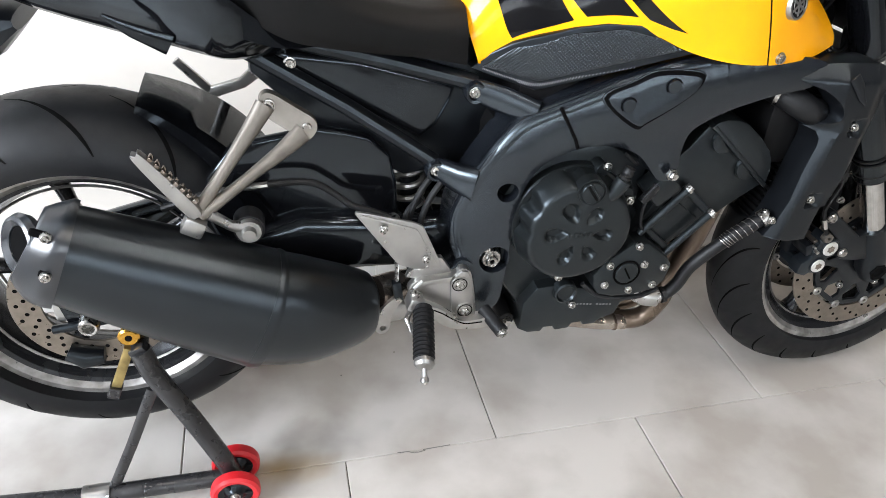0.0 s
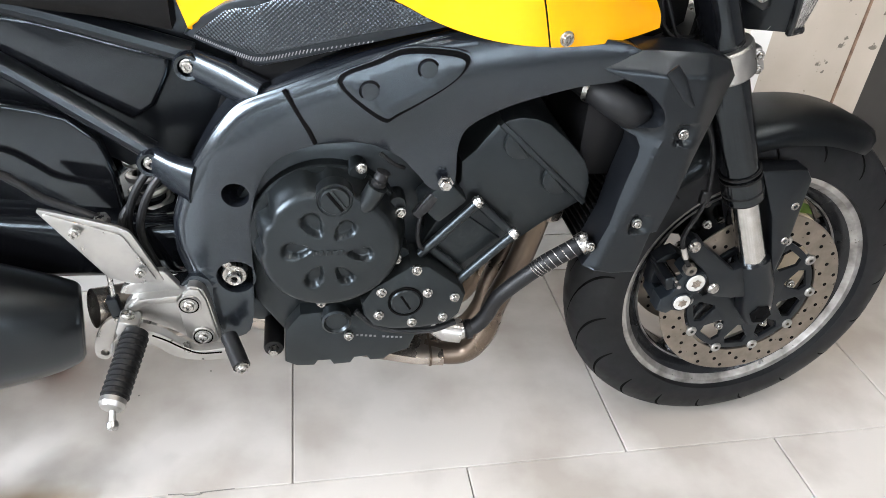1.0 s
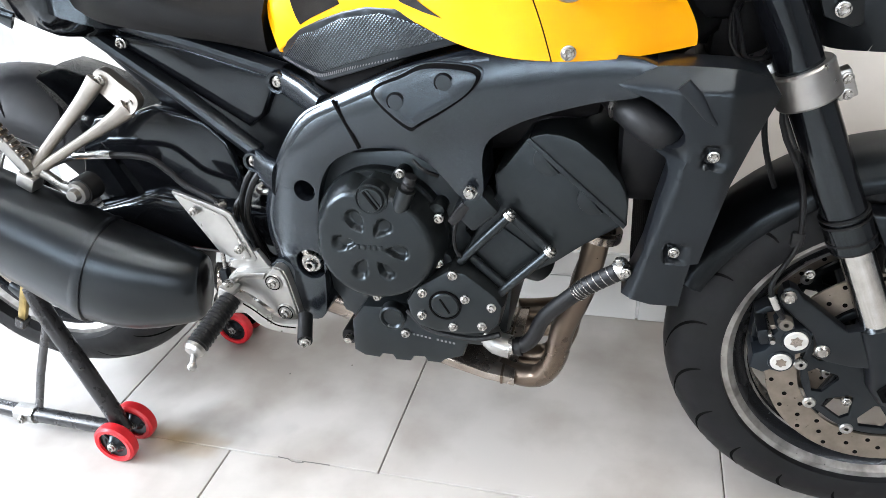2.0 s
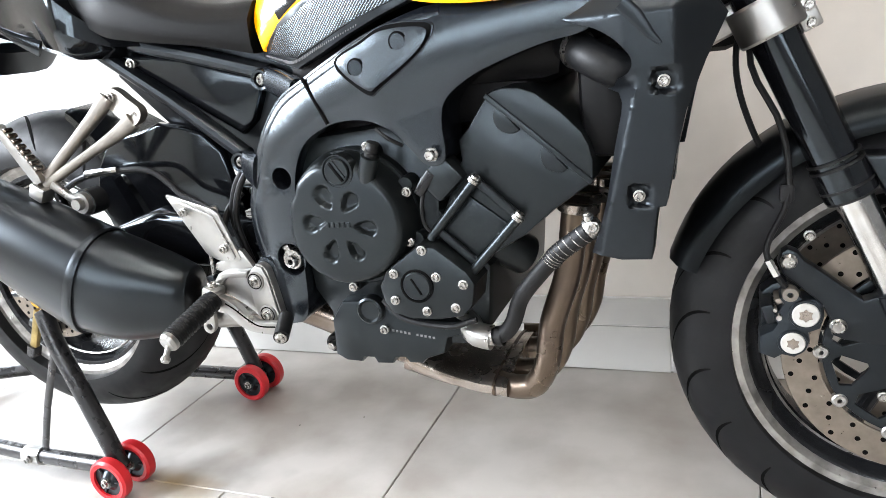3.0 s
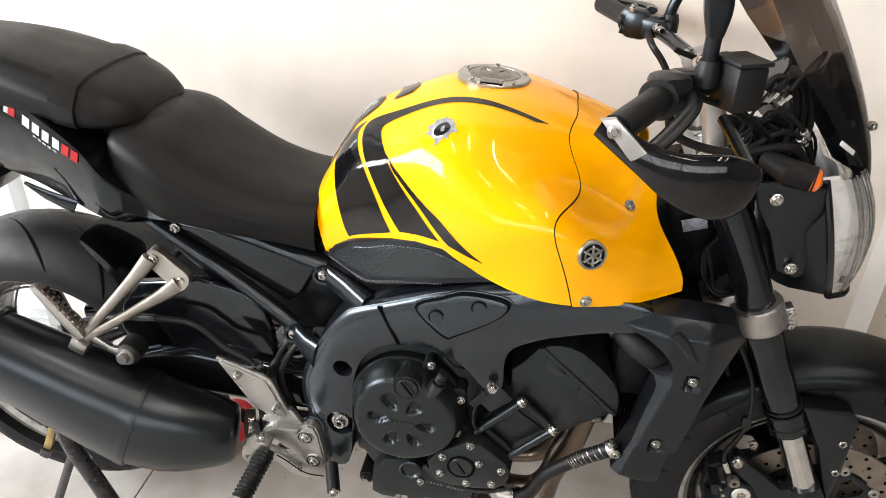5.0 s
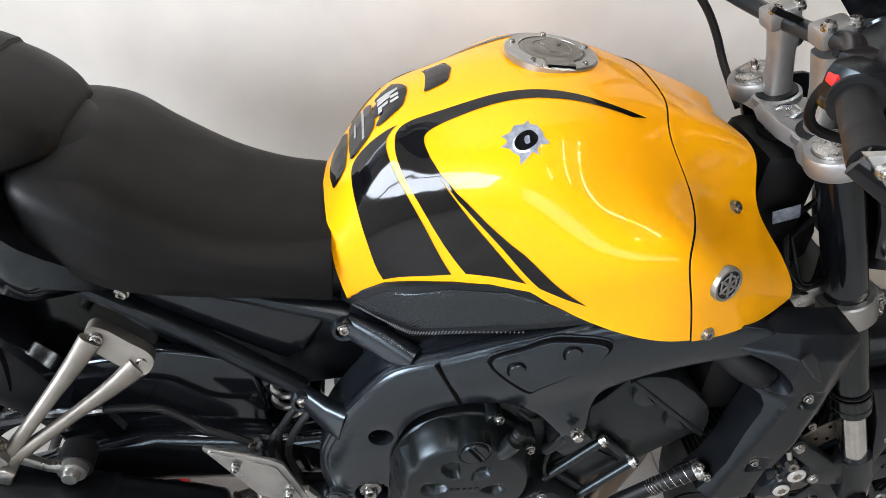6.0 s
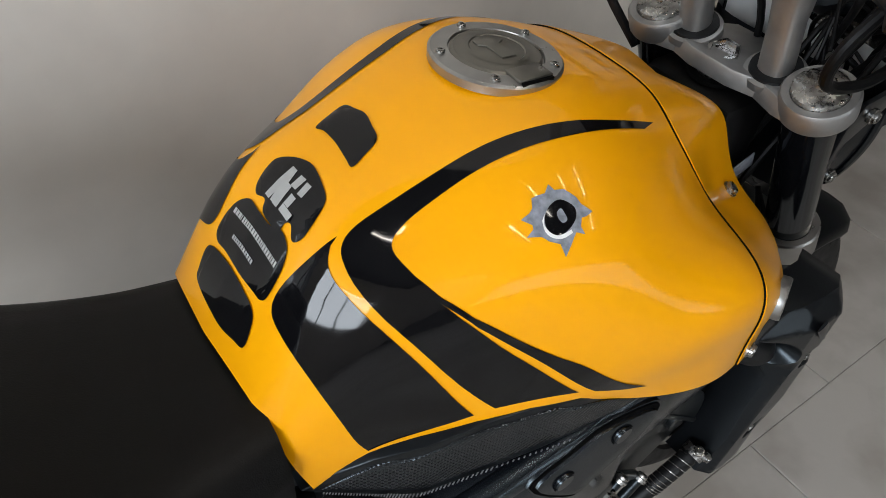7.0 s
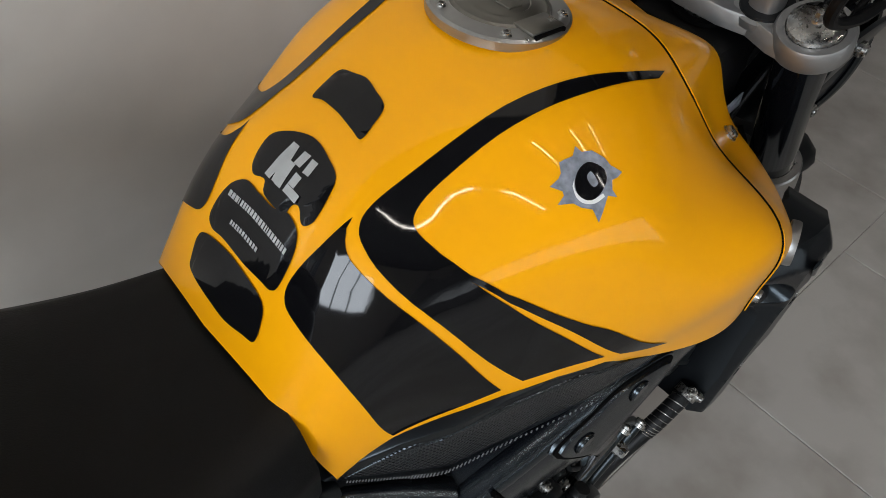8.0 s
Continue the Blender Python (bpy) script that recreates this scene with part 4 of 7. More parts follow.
for y in (0.085,):
    part("sub_frame_rail", tube([(0.560, y, 0.722), (0.44, y, 0.755), (0.30, y, 0.790)], 0.013, n=12), PLASTIC, bike)
    part("sub_frame_rail", tube([(0.500, y, 0.604), (0.37, y, 0.695), (0.22, y, 0.790)], 0.0125, n=12), PLASTIC, bike)
side_cover = part("side_cover", slab([(0.262, 0.778), (0.300, 0.772), (0.395, 0.758), (0.535, 0.716), (0.528, 0.690), (0.508, 0.652), (0.480, 0.632), (0.370, 0.700), (0.300, 0.748)], -0.102, -0.07, 0.008, steps=3), GLOSSBLACK, bike, "gloss black side cover below the seat")
screws([(0.296, -0.106, 0.759)], side_cover, BIGSCREW)
part("under_seat_tray", slab([(0.24, 0.80), (0.58, 0.78), (0.66, 0.72), (0.60, 0.58), (0.46, 0.56), (0.36, 0.62), (0.24, 0.74)], -0.085, 0.075, 0.01), PLASTIC, bike, "black inner tray below the seat")


def cushion_profile(hw, top, drop, low, n):
    prof = [(-hw * 0.97, low), (-hw, low + 0.3 * (top - drop - low)), (-hw * 0.985, top - drop), (-hw * 0.80, top - drop * 0.30), (-hw * 0.55, top - drop * 0.08), (0.0, top), (hw * 0.55, top - drop * 0.08), (hw * 0.80, top - drop * 0.30), (hw * 0.985, top - drop), (hw, low + 0.3 * (top - drop - low)), (hw * 0.97, low)]
    u = np.linspace(0, len(prof) - 1, n)
    tight = np.column_stack([np.interp(u, range(len(prof)), [p[k] for p in prof]) for k in (0, 1)])
    return 0.72 * tight + 0.28 * spline(prof, n)


def cushion(rows, n_long, n_round, mat, name, label):
    """A cushion from rows of x, half width, top, shoulder drop and underside."""
    rr = spline(rows, n_long)
    rings = []
    for x, hw, top, drop, low in rr:
        rings.append([(x, YC * 0.5 + y, z) for y, z in cushion_profile(hw, top, drop, low, n_round)])
    bm = bmesh.new()
    skin(bm, rings)
    return part(name, bm, mat, bike, label, angle=45)


cushion([(0.206, 0.100, 0.925, 0.020, 0.878), (0.230, 0.128, 0.938, 0.026, 0.842), (0.290, 0.146, 0.930, 0.044, 0.806), (0.345, 0.147, 0.894, 0.042, 0.792), (0.413, 0.141, 0.856, 0.034, 0.780), (0.480, 0.130, 0.838, 0.032, 0.768), (0.543, 0.118, 0.836, 0.036, 0.752)], 30, 31, VINYL, "rider_seat", "black vinyl rider seat, dipped towards the tank")
PILLION = [(-0.145, 0.075, 1.035, 0.022, 0.985), (-0.08, 0.098, 1.046, 0.030, 0.972), (0.04, 0.116, 1.036, 0.036, 0.958), (0.150, 0.124, 1.008, 0.038, 0.938), (0.205, 0.118, 0.990, 0.040, 0.930), (0.245, 0.092, 0.968, 0.028, 0.930), (0.258, 0.070, 0.950, 0.016, 0.928)]
pill = cushion(PILLION, 26, 31, VINYL, "pillion_seat", "black vinyl pillion seat with a strap across")
strap_rings = []
for f, grow in ((-0.020, 1.0), (-0.0185, 1.040), (0.0, 1.046), (0.0185, 1.040), (0.020, 1.0)):
    k = (0.160 + f + 0.145) / 0.403 * 6
    row = spline(PILLION, 121)[int(np.argmin(np.abs(spline(PILLION, 121)[:, 0] - (0.160 + f))))]
    strap_rings.append([(0.160 + f, YC * 0.5 + y * grow, 0.95 + (z - 0.95) * (1 + (grow - 1) * 2.2)) for y, z in cushion_profile(*row[1:], 31)])
bm = bmesh.new()
skin(bm, strap_rings, closed=False, cap=False)
part("seat_strap", bm, VINYL, pill, "black strap across the pillion seat", angle=20)


def tail_section(x, y, low, high):
    return [(x, -y + YC * 0.5, high), (x, -y - 0.012, (low + high) / 2), (x, -y * 0.98, low + 0.012), (x, -y * 0.85, low), (x, 0, low - 0.004), (x, y * 0.85, low), (x, y * 0.98, low + 0.012), (x, y + 0.006, (low + high) / 2), (x, y, high)]


tail_bm = bmesh.new()
tail_rows = spline([(0.345, 0.098, 0.778, 0.790), (0.290, 0.124, 0.772, 0.806), (0.225, 0.150, 0.774, 0.862), (0.190, 0.148, 0.781, 0.905), (0.130, 0.130, 0.796, 0.938), (0.060, 0.108, 0.812, 0.962), (-0.04, 0.104, 0.850, 0.980), (-0.16, 0.072, 0.920, 1.000)], 22)
skin(tail_bm, [tail_section(*r) for r in tail_rows], closed=True)
tail = part("tail_cowl", tail_bm, GLOSSBLACK, bike, "gloss black tail cowl with white and red lettering", angle=38)
part("tail_lip", swept([(0.150, -0.140, 0.800), (0.110, -0.148, 0.822), (0.080, -0.152, 0.842)], [(0.004, 0.014), (0.004, 0.009), (0.002, 0.003)], 10, 2), GLOSSBLACK, tail)
part("seat_gap_panel", swept([(0.30, YC, 0.90), (0.25, YC, 0.925), (0.20, YC, 0.925)], [(0.045, 0.02), (0.07, 0.02), (0.09, 0.02)], 14, 3), VINYL, bike)
TAIL_ROWS = spline([(0.290, 0.124, 0.772, 0.806), (0.225, 0.150, 0.774, 0.862), (0.190, 0.148, 0.781, 0.905), (0.130, 0.130, 0.796, 0.938), (0.060, 0.108, 0.812, 0.962), (-0.04, 0.104, 0.850, 0.980)], 80)


def tail_spot(x, z):
    """Outside of the tail cowl at x and z."""
    row = TAIL_ROWS[int(np.argmin(np.abs(TAIL_ROWS[:, 0] - x)))]
    mid = (row[2] + row[3]) / 2
    f = max(0.0, min(1.0, (z - mid) / (row[3] - mid)))
    return -row[1] - 0.012 * (1 - f) + YC * 0.5 * f - 0.0012


def letter(x, z, w, h, mat, label=""):
    """A slanted bar that lies on the tail cowl."""
    bm = bmesh.new()
    ends = []
    for u, k in ((-0.5, -0.5), (0.5, -0.5), (0.5, 0.5), (-0.5, 0.5)):
        px, pz = x + u * w + 0.30 * k * h, z + k * h - 0.36 * u * w
        ends.append(bm.verts.new((px, tail_spot(px, pz), pz)))
    face = bm.faces.new(ends)
    bmesh.ops.solidify(bm, geom=[face], thickness=0.0009)
    part("letter_bar", bm, mat, tail, label)


for i in range(4):
    letter(0.088 + i * 0.0195, 0.9335 - i * 0.0078, 0.0150 - 0.001 * i, 0.0165, WHITEPRINT, "white slanted print on the tail" if i == 0 else "")
for i in range(2):
    letter(0.164 + i * 0.0165, 0.9030 - i * 0.0066, 0.0125, 0.0165, REDPRINT, "red slanted print on the tail" if i == 0 else "")
letter(0.062, 0.9455, 0.012, 0.014, REDPRINT)
letter(0.052, 0.9480, 0.007, 0.010, WHITEPRINT)
for i in range(5):
    letter(0.102 + i * 0.0098, 0.9125 - i * 0.0037, 0.0070, 0.0036, GREYPRINT)
part("number_plate_holder", swept([(-0.035, YC, 0.815), (-0.070, YC, 0.802), (-0.150, YC, 0.802)], [(0.085, 0.010), (0.085, 0.034), (0.07, 0.034)], 14, 3.5), PLASTIC, bike, "black plastic holder under the tail")
screws([(-0.092, -0.098, 0.786), (-0.105, -0.098, 0.815)], bike, BIGSCREW)

# trim below the tank
def trim_y(x, z):
    return float(np.interp(x, [0.545, 0.637, 0.76, 0.85], [-0.104, -0.156, -0.199, -0.216])) - 0.002


trim = part("tank_side_trim", strip([(0.553, 0.744), (0.575, 0.768), (0.604, 0.788), (0.640, 0.803), (0.680, 0.817), (0.720, 0.826), (0.760, 0.827), (0.800, 0.815), (0.846, 0.792), (0.790, 0.776), (0.740, 0.760), (0.690, 0.742), (0.637, 0.724), (0.600, 0.732)], trim_y, 0.02, 0.004), PLASTIC, bike, "dark textured knee panel below the tank")
part("knee_pad", strip([(0.566, 0.748), (0.604, 0.781), (0.680, 0.810), (0.740, 0.821), (0.790, 0.811), (0.826, 0.795), (0.740, 0.772), (0.640, 0.738)], lambda x, z: trim_y(x, z) - 0.0022, 0.004, 0.0018), KNEE, trim)
seam = spline([(0.567, 0.7455), (0.600, 0.7380), (0.636, 0.7330), (0.690, 0.7490), (0.760, 0.7690)], 62)
for i, (x, z) in enumerate(seam):
    h_ = 0.0048 * (1 if 20 < i < 48 else 0.55)
    part("stitch", box((x, trim_y(x, z) - 0.0042, z + 0.001), (0.0013, 0.0010, h_), 0.0003, pose(0, 0, 0, 0, 24, 0), steps=1), STITCH, trim)

# ---- swing arm, hugger, shock ----
for y in (-0.105, 0.095):
    part("swing_arm", swept([(0.590, y * 0.9, 0.452), (0.480, y * 1.02, 0.455), (0.300, y * 1.05, 0.470), (0.120, y * 1.08, 0.425), (-0.070, y * 1.08, 0.385)], [(0.030, 0.050), (0.024, 0.044), (0.022, 0.052), (0.020, 0.042), (0.018, 0.034)], 20, 3), GLOSSBLACK, bike, "black aluminium swing arm", angle=50)
part("swing_arm_bridge", box((0.46, YC, 0.465), (0.12, 0.18, 0.07), 0.03), GLOSSBLACK, bike)
hug = bmesh.new()
hr = []
for a in np.linspace(10, 70, 20):
    wide = 1.0 - 0.42 * max(0, (a - 34) / 36) ** 1.4
    r = 0.335 + 0.004 * math.sin(radians(a * 2))
    c, s_ = math.cos(radians(a)), math.sin(radians(a))
    hr.append([(RW[0] + (r - dz) * c, y * wide, RW[2] + (r - dz) * s_) for y, dz in ((-0.108, 0.018 + 0.040 * (76 - a) / 60), (-0.110, 0.008 + 0.018 * (76 - a) / 60), (-0.092, 0.004), (0, 0), (0.092, 0.004), (0.110, 0.008 + 0.018 * (76 - a) / 60), (0.108, 0.018 + 0.040 * (76 - a) / 60))])
skin(hug, hr, closed=False, cap=False)
bmesh.ops.solidify(hug, geom=hug.faces[:], thickness=0.004)
part("rear_hugger", hug, GLOSSBLACK, bike, "gloss black rear hugger mudguard")
spring = [(0.474 + 0.024 * math.cos(t), -0.055 + 0.024 * math.sin(t), 0.475 + 0.115 * t / (2 * math.pi * 5)) for t in np.linspace(0, 2 * math.pi * 5, 90)]
part("shock_spring", tube(spring, 0.0055, n=8), ALU, bike, "pale grey shock absorber spring")
part("shock_body", tube([(0.474, -0.055, 0.46), (0.478, -0.05, 0.64)], 0.016, n=14), PLASTIC, bike)

# hoses beside the frame
for dy, dx in ((0, 0), (0.012, -0.016)):
    part("drain_hose", tube([(0.530 + dx, -0.140 + dy, 0.600), (0.500 + dx, -0.148 + dy, 0.570), (0.481 + dx, -0.150 + dy, 0.532), (0.476 + dx, -0.150 + dy, 0.494), (0.493 + dx, -0.150 + dy, 0.430), (0.50 + dx, -0.14 + dy, 0.36)], 0.0052, n=10, smooth=20), RUBBER, bike, "thin black drain hose")
part("brake_hose", tube([(0.100, -0.130, 0.560), (0.170, -0.140, 0.585), (0.244, -0.138, 0.592), (0.310, -0.136, 0.590), (0.345, -0.136, 0.568), (0.368, -0.138, 0.548), (0.400, -0.142, 0.535), (0.43, -0.15, 0.525)], 0.0055, n=10, smooth=28), RUBBER, bike, "black rear brake hose with clips")
part("hose_fitting", tube([(0.180, -0.141, 0.590), (0.250, -0.139, 0.594)], 0.0068, n=10), CHROME, bike)
part("banjo_bolt", lathe([(0, 0), (0.011, 0), (0.011, 0.006), (0.008, 0.010), (0, 0.010)], (0.432, -0.150, 0.520), axis="Z", n=6), ZINC, bike)
part("reservoir_hose", tube([(0.48, -0.13, 0.545), (0.455, -0.14, 0.520), (0.452, -0.165, 0.475), (0.458, -0.175, 0.430)], 0.0055, n=10, smooth=14), RUBBER, bike)

# ---- rider foot rest, brake pedal ----
def plate_y(x, z):
    return float(np.interp(x, [0.37, 0.50], [-0.178, -0.192]))


footrest = new("foot_rest_assembly")
footrest.parent = bike
heel = part("heel_plate", strip([(0.371, 0.553), (0.373, 0.557), (0.393, 0.553), (0.458, 0.536), (0.470, 0.530), (0.474, 0.525), (0.502, 0.457), (0.498, 0.452), (0.473, 0.448), (0.464, 0.449), (0.437, 0.459), (0.432, 0.464)], plate_y, 0.005, 0.0018), ALU, footrest, "brushed aluminium heel plate")
part("heel_cover", strip([(0.378, 0.5505), (0.382, 0.5520), (0.458, 0.5270), (0.464, 0.5230), (0.4935, 0.4600), (0.4905, 0.4565), (0.4735, 0.4525), (0.4660, 0.4530), (0.4400, 0.4630), (0.4355, 0.4670)], lambda x, z: plate_y(x, z) - 0.0025, 0.004, 0.0008), ALU, heel, "pale flat cover on the heel plate")
screws([(0.412, -0.193, 0.531), (0.477, -0.197, 0.473)], heel)
part("bracket_backing", slab(rounded([(0.500, 0.432), (0.523, 0.446), (0.534, 0.456), (0.548, 0.453), (0.559, 0.436), (0.568, 0.362), (0.560, 0.344), (0.530, 0.348), (0.505, 0.375)], 40), -0.185, -0.160, 0.003), FRAME, footrest, "black frame lug behind the bracket")
part("bracket_neck", slab([(0.468, 0.470), (0.503, 0.469), (0.512, 0.455), (0.522, 0.438), (0.500, 0.428), (0.472, 0.430), (0.446, 0.437), (0.451, 0.448), (0.476, 0.455)], -0.190, -0.180, 0.003), ALU, footrest, "cast neck between heel plate and bracket")
bracket = part("foot_rest_bracket", slab(rounded([(0.449, 0.416), (0.455, 0.428), (0.470, 0.437), (0.522, 0.441), (0.532, 0.450), (0.544, 0.447), (0.552, 0.431), (0.562, 0.364), (0.555, 0.349), (0.535, 0.353), (0.513, 0.373), (0.480, 0.396), (0.456, 0.406)], 60), -0.199, -0.183, 0.004), ALU, footrest, "cast aluminium foot rest bracket")
part("bracket_rib", slab([(0.456, 0.424), (0.470, 0.437), (0.520, 0.441), (0.514, 0.429), (0.478, 0.428), (0.464, 0.417)], -0.205, -0.197, 0.0025), ALU, bracket, "raised upper rib of the bracket")
part("bracket_rib", slab([(0.515, 0.430), (0.523, 0.440), (0.533, 0.449), (0.544, 0.446), (0.551, 0.430), (0.561, 0.364), (0.554, 0.351), (0.535, 0.355), (0.520, 0.370)], -0.2035, -0.197, 0.0025), ALU, bracket, "raised bolt pad of the bracket")
for x, z in ((0.530, 0.425), (0.5415, 0.3715)):
    part("bolt_washer", lathe([(0, -0.2060), (0.0140, -0.2060), (0.0148, -0.2045), (0.0148, -0.200), (0, -0.200)], (x, 0, z), n=28), ALU, bracket)
    part("washer_groove", lathe([(0.0108, -0.2064), (0.0126, -0.2064)], (x, 0, z), n=28), DARKHOLE, bracket)
screws([(0.530, -0.2065, 0.425), (0.5415, -0.2065, 0.3715)], bracket, BIGSCREW)
pivot_ = part("peg_pivot", box((0.456, -0.214, 0.408), (0.026, 0.030, 0.024), 0.005, pose(0, 0, 0, 0, 20, 0)), ALU, footrest)
screws([(0.456, -0.214, 0.420)], pivot_, BIGSCREW, d=(0, 0, 1))
peg_a, peg_b = np.array((0.468, -0.222, 0.406)), np.array((0.4505, -0.318, 0.374))
peg = part("foot_peg", tube([peg_a + (peg_b - peg_a) * f for f in np.linspace(0.06, 1, 12)], 0.0145, n=20), RUBBER, footrest, "black ribbed rubber foot peg")
for k in range(12):
    c = peg_a + (peg_b - peg_a) * (0.14 + 0.07 * k)
    part("peg_rib", lathe([(0.0140, -0.0018), (0.0168, -0.001), (0.0168, 0.001), (0.0140, 0.0018)], axis="Z", n=18, closed=True), RUBBER, peg, m=facing(c, peg_b - peg_a))
part("peg_end", lathe([(0, 0.008), (0.012, 0.007), (0.0155, 0.002), (0.0155, -0.004), (0, -0.004)], axis="Z", n=20), ALU, peg, "grey metal peg end", m=facing(peg_b, peg_b - peg_a))
part("feeler", lathe([(0.004, 0.0), (0.0042, 0.020), (0.0065, 0.023), (0.0070, 0.027), (0.0050, 0.031), (0, 0.032)], axis="Z", n=14), ALU, peg, "grey metal feeler screw under the peg", m=facing(peg_b, (-0.05, -0.55, -0.83)))
part("peg_arm", swept([(0.452, -0.214, 0.398), (0.440, -0.235, 0.390), (0.447, -0.262, 0.384)], [(0.005, 0.005)] * 3, 10), ALU, footrest)
pedal = part("brake_pedal", slab(rounded([(0.458, 0.396), (0.466, 0.406), (0.478, 0.404), (0.496, 0.395), (0.517, 0.376), (0.536, 0.3655), (0.562, 0.3665), (0.580, 0.3660), (0.578, 0.349), (0.530, 0.350), (0.504, 0.360), (0.484, 0.379), (0.468, 0.382)], 70), -0.226, -0.212, 0.003), ALU, footrest, "cast aluminium brake pedal with a rubber tip")
part("pedal_groove", tube([(0.484, -0.2262, 0.396), (0.500, -0.2262, 0.386), (0.519, -0.2262, 0.371), (0.538, -0.2262, 0.361), (0.566, -0.2262, 0.3605)], 0.0012, n=6, smooth=18), DARKHOLE, pedal)
part("pedal_rubber", tube([(0.574, -0.205, 0.368), (0.592, -0.252, 0.357)], 0.0115, n=16), RUBBER, pedal)
screws([(0.5925, -0.2535, 0.3565)], pedal, BIGSCREW, d=(0.3, -0.9, -0.2))
part("clevis_rod", tube([(0.434, -0.176, 0.460), (0.434, -0.179, 0.424)], 0.0035, n=10), ZINC, footrest)
clevis = part("clevis", box((0.4345, -0.181, 0.408), (0.014, 0.014, 0.036), 0.002, pose(0, 0, 0, 0, -8, 0)), PLASTIC, footrest, "black clevis on the brake rod")
part("clevis_pin", lathe([(0, -0.191), (0.0045, -0.191), (0.005, -0.187), (0, -0.187)], (0.4355, 0, 0.393), n=14), ZINC, clevis)
part("link_plate", slab(rounded([(0.430, 0.396), (0.438, 0.389), (0.424, 0.362), (0.421, 0.338), (0.410, 0.326), (0.398, 0.334), (0.402, 0.362), (0.414, 0.384)], 40), -0.188, -0.180, 0.002, [(0.410, 0.338, 0.0055)]), ALU, footrest, "cast lever with a hole below the clevis")
part("rear_master_body", swept([(0.405, -0.155, 0.345), (0.440, -0.150, 0.350), (0.470, -0.145, 0.345)], [(0.018, 0.022), (0.020, 0.026), (0.014, 0.018)], 16), ALU, footrest, "bare cast exhaust valve housing")
part("pedal_link", tube([(0.46, -0.17, 0.350), (0.53, -0.16, 0.345)], 0.006, n=10), COLLECTOR, footrest)

# ---- pillion foot rest ----
pil = new("pillion_foot_rest")
pil.parent = bike
def hanger_y(x, y, z):
    return Vector((x, y + float(np.interp(z, [0.585, 0.62, 0.67, 0.72], [-0.206, -0.183, -0.146, -0.128])), z))


hanger = part("pillion_hanger", slab(rounded([(0.249, 0.712), (0.255, 0.724), (0.268, 0.725), (0.298, 0.706), (0.321, 0.691), (0.326, 0.678), (0.317, 0.666), (0.302, 0.667), (0.280, 0.680), (0.257, 0.697)], 60), 0.0, 0.016, 0.006, steps=4, warp=hanger_y, fine=0.02), CASTING, pil, "forked satin aluminium pillion hanger", angle=45)
part("hanger_leg", swept(*curved([(0.258, -0.134, 0.712), (0.236, -0.148, 0.684), (0.206, -0.170, 0.650), (0.178, -0.190, 0.618), (0.154, -0.202, 0.590)], [(0.010, 0.014), (0.010, 0.0115), (0.009, 0.0090), (0.009, 0.0085), (0.010, 0.010)], 18), 18, 2.6), CASTING, hanger, "rounded cast leg of the hanger", angle=50)
part("hanger_leg", swept(*curved([(0.306, -0.140, 0.672), (0.276, -0.154, 0.652), (0.236, -0.172, 0.630), (0.196, -0.190, 0.608), (0.158, -0.204, 0.586)], [(0.010, 0.015), (0.009, 0.0110), (0.008, 0.0080), (0.008, 0.0080), (0.009, 0.009)], 18), 18, 2.6), CASTING, hanger, angle=50)
part("hanger_arm", swept([(0.172, -0.204, 0.588), (0.196, -0.200, 0.566), (0.220, -0.197, 0.556)], [(0.006, 0.008), (0.006, 0.007), (0.006, 0.012)], 12, 3), ALU, hanger)
screws([(0.263, -0.134, 0.711), (0.312, -0.138, 0.679)], hanger, BIGSCREW)
part("silencer_bolt", lathe([(0, -0.214), (0.009, -0.214), (0.0105, -0.210), (0.0105, -0.204), (0.017, -0.204), (0.018, -0.200), (0.018, -0.180), (0, -0.180)], (0.220, 0, 0.554), n=24), ALU, hanger, "bright bolt with a wide washer")
part("silencer_mount", tube([(0.220, -0.195, 0.553), (0.220, -0.165, 0.553)], 0.022, n=20), RUBBER, hanger)
part("peg_knuckle", box((0.150, -0.210, 0.577), (0.030, 0.026, 0.026), 0.004, pose(0, 0, 0, 0, 30, 0)), ALU, hanger)
pp = part("pillion_peg", slab(rounded([(0.093, 0.679), (0.097, 0.687), (0.106, 0.684), (0.160, 0.606), (0.156, 0.592), (0.143, 0.598)], 30), -0.218, -0.204, 0.003), ALU, hanger, "bare folded pillion peg with serrated edge")
for k in range(8):
    f = k / 7
    part("serration", box((0.112 + 0.045 * f, -0.209, 0.680 - 0.064 * f), (0.007, 0.016, 0.006), 0.0015, pose(0, 0, 0, 0, 55, 0)), COLLECTOR, pp)
part("peg_return", swept([(0.158, -0.200, 0.605), (0.142, -0.196, 0.622), (0.126, -0.194, 0.636)], [(0.005, 0.006), (0.005, 0.006), (0.004, 0.005)], 10), ALU, hanger)
part("pillion_peg", swept([(0.160, 0.190, 0.612), (0.138, 0.188, 0.638), (0.112, 0.186, 0.668)], [(0.008, 0.008), (0.007, 0.008), (0.006, 0.007)], 12, 3), ALU, pil)
part("hanger_arm", swept([(0.275, 0.115, 0.692), (0.220, 0.165, 0.632), (0.164, 0.190, 0.607)], [(0.007, 0.014), (0.007, 0.010), (0.007, 0.011)], 12, 3), ALU, pil)
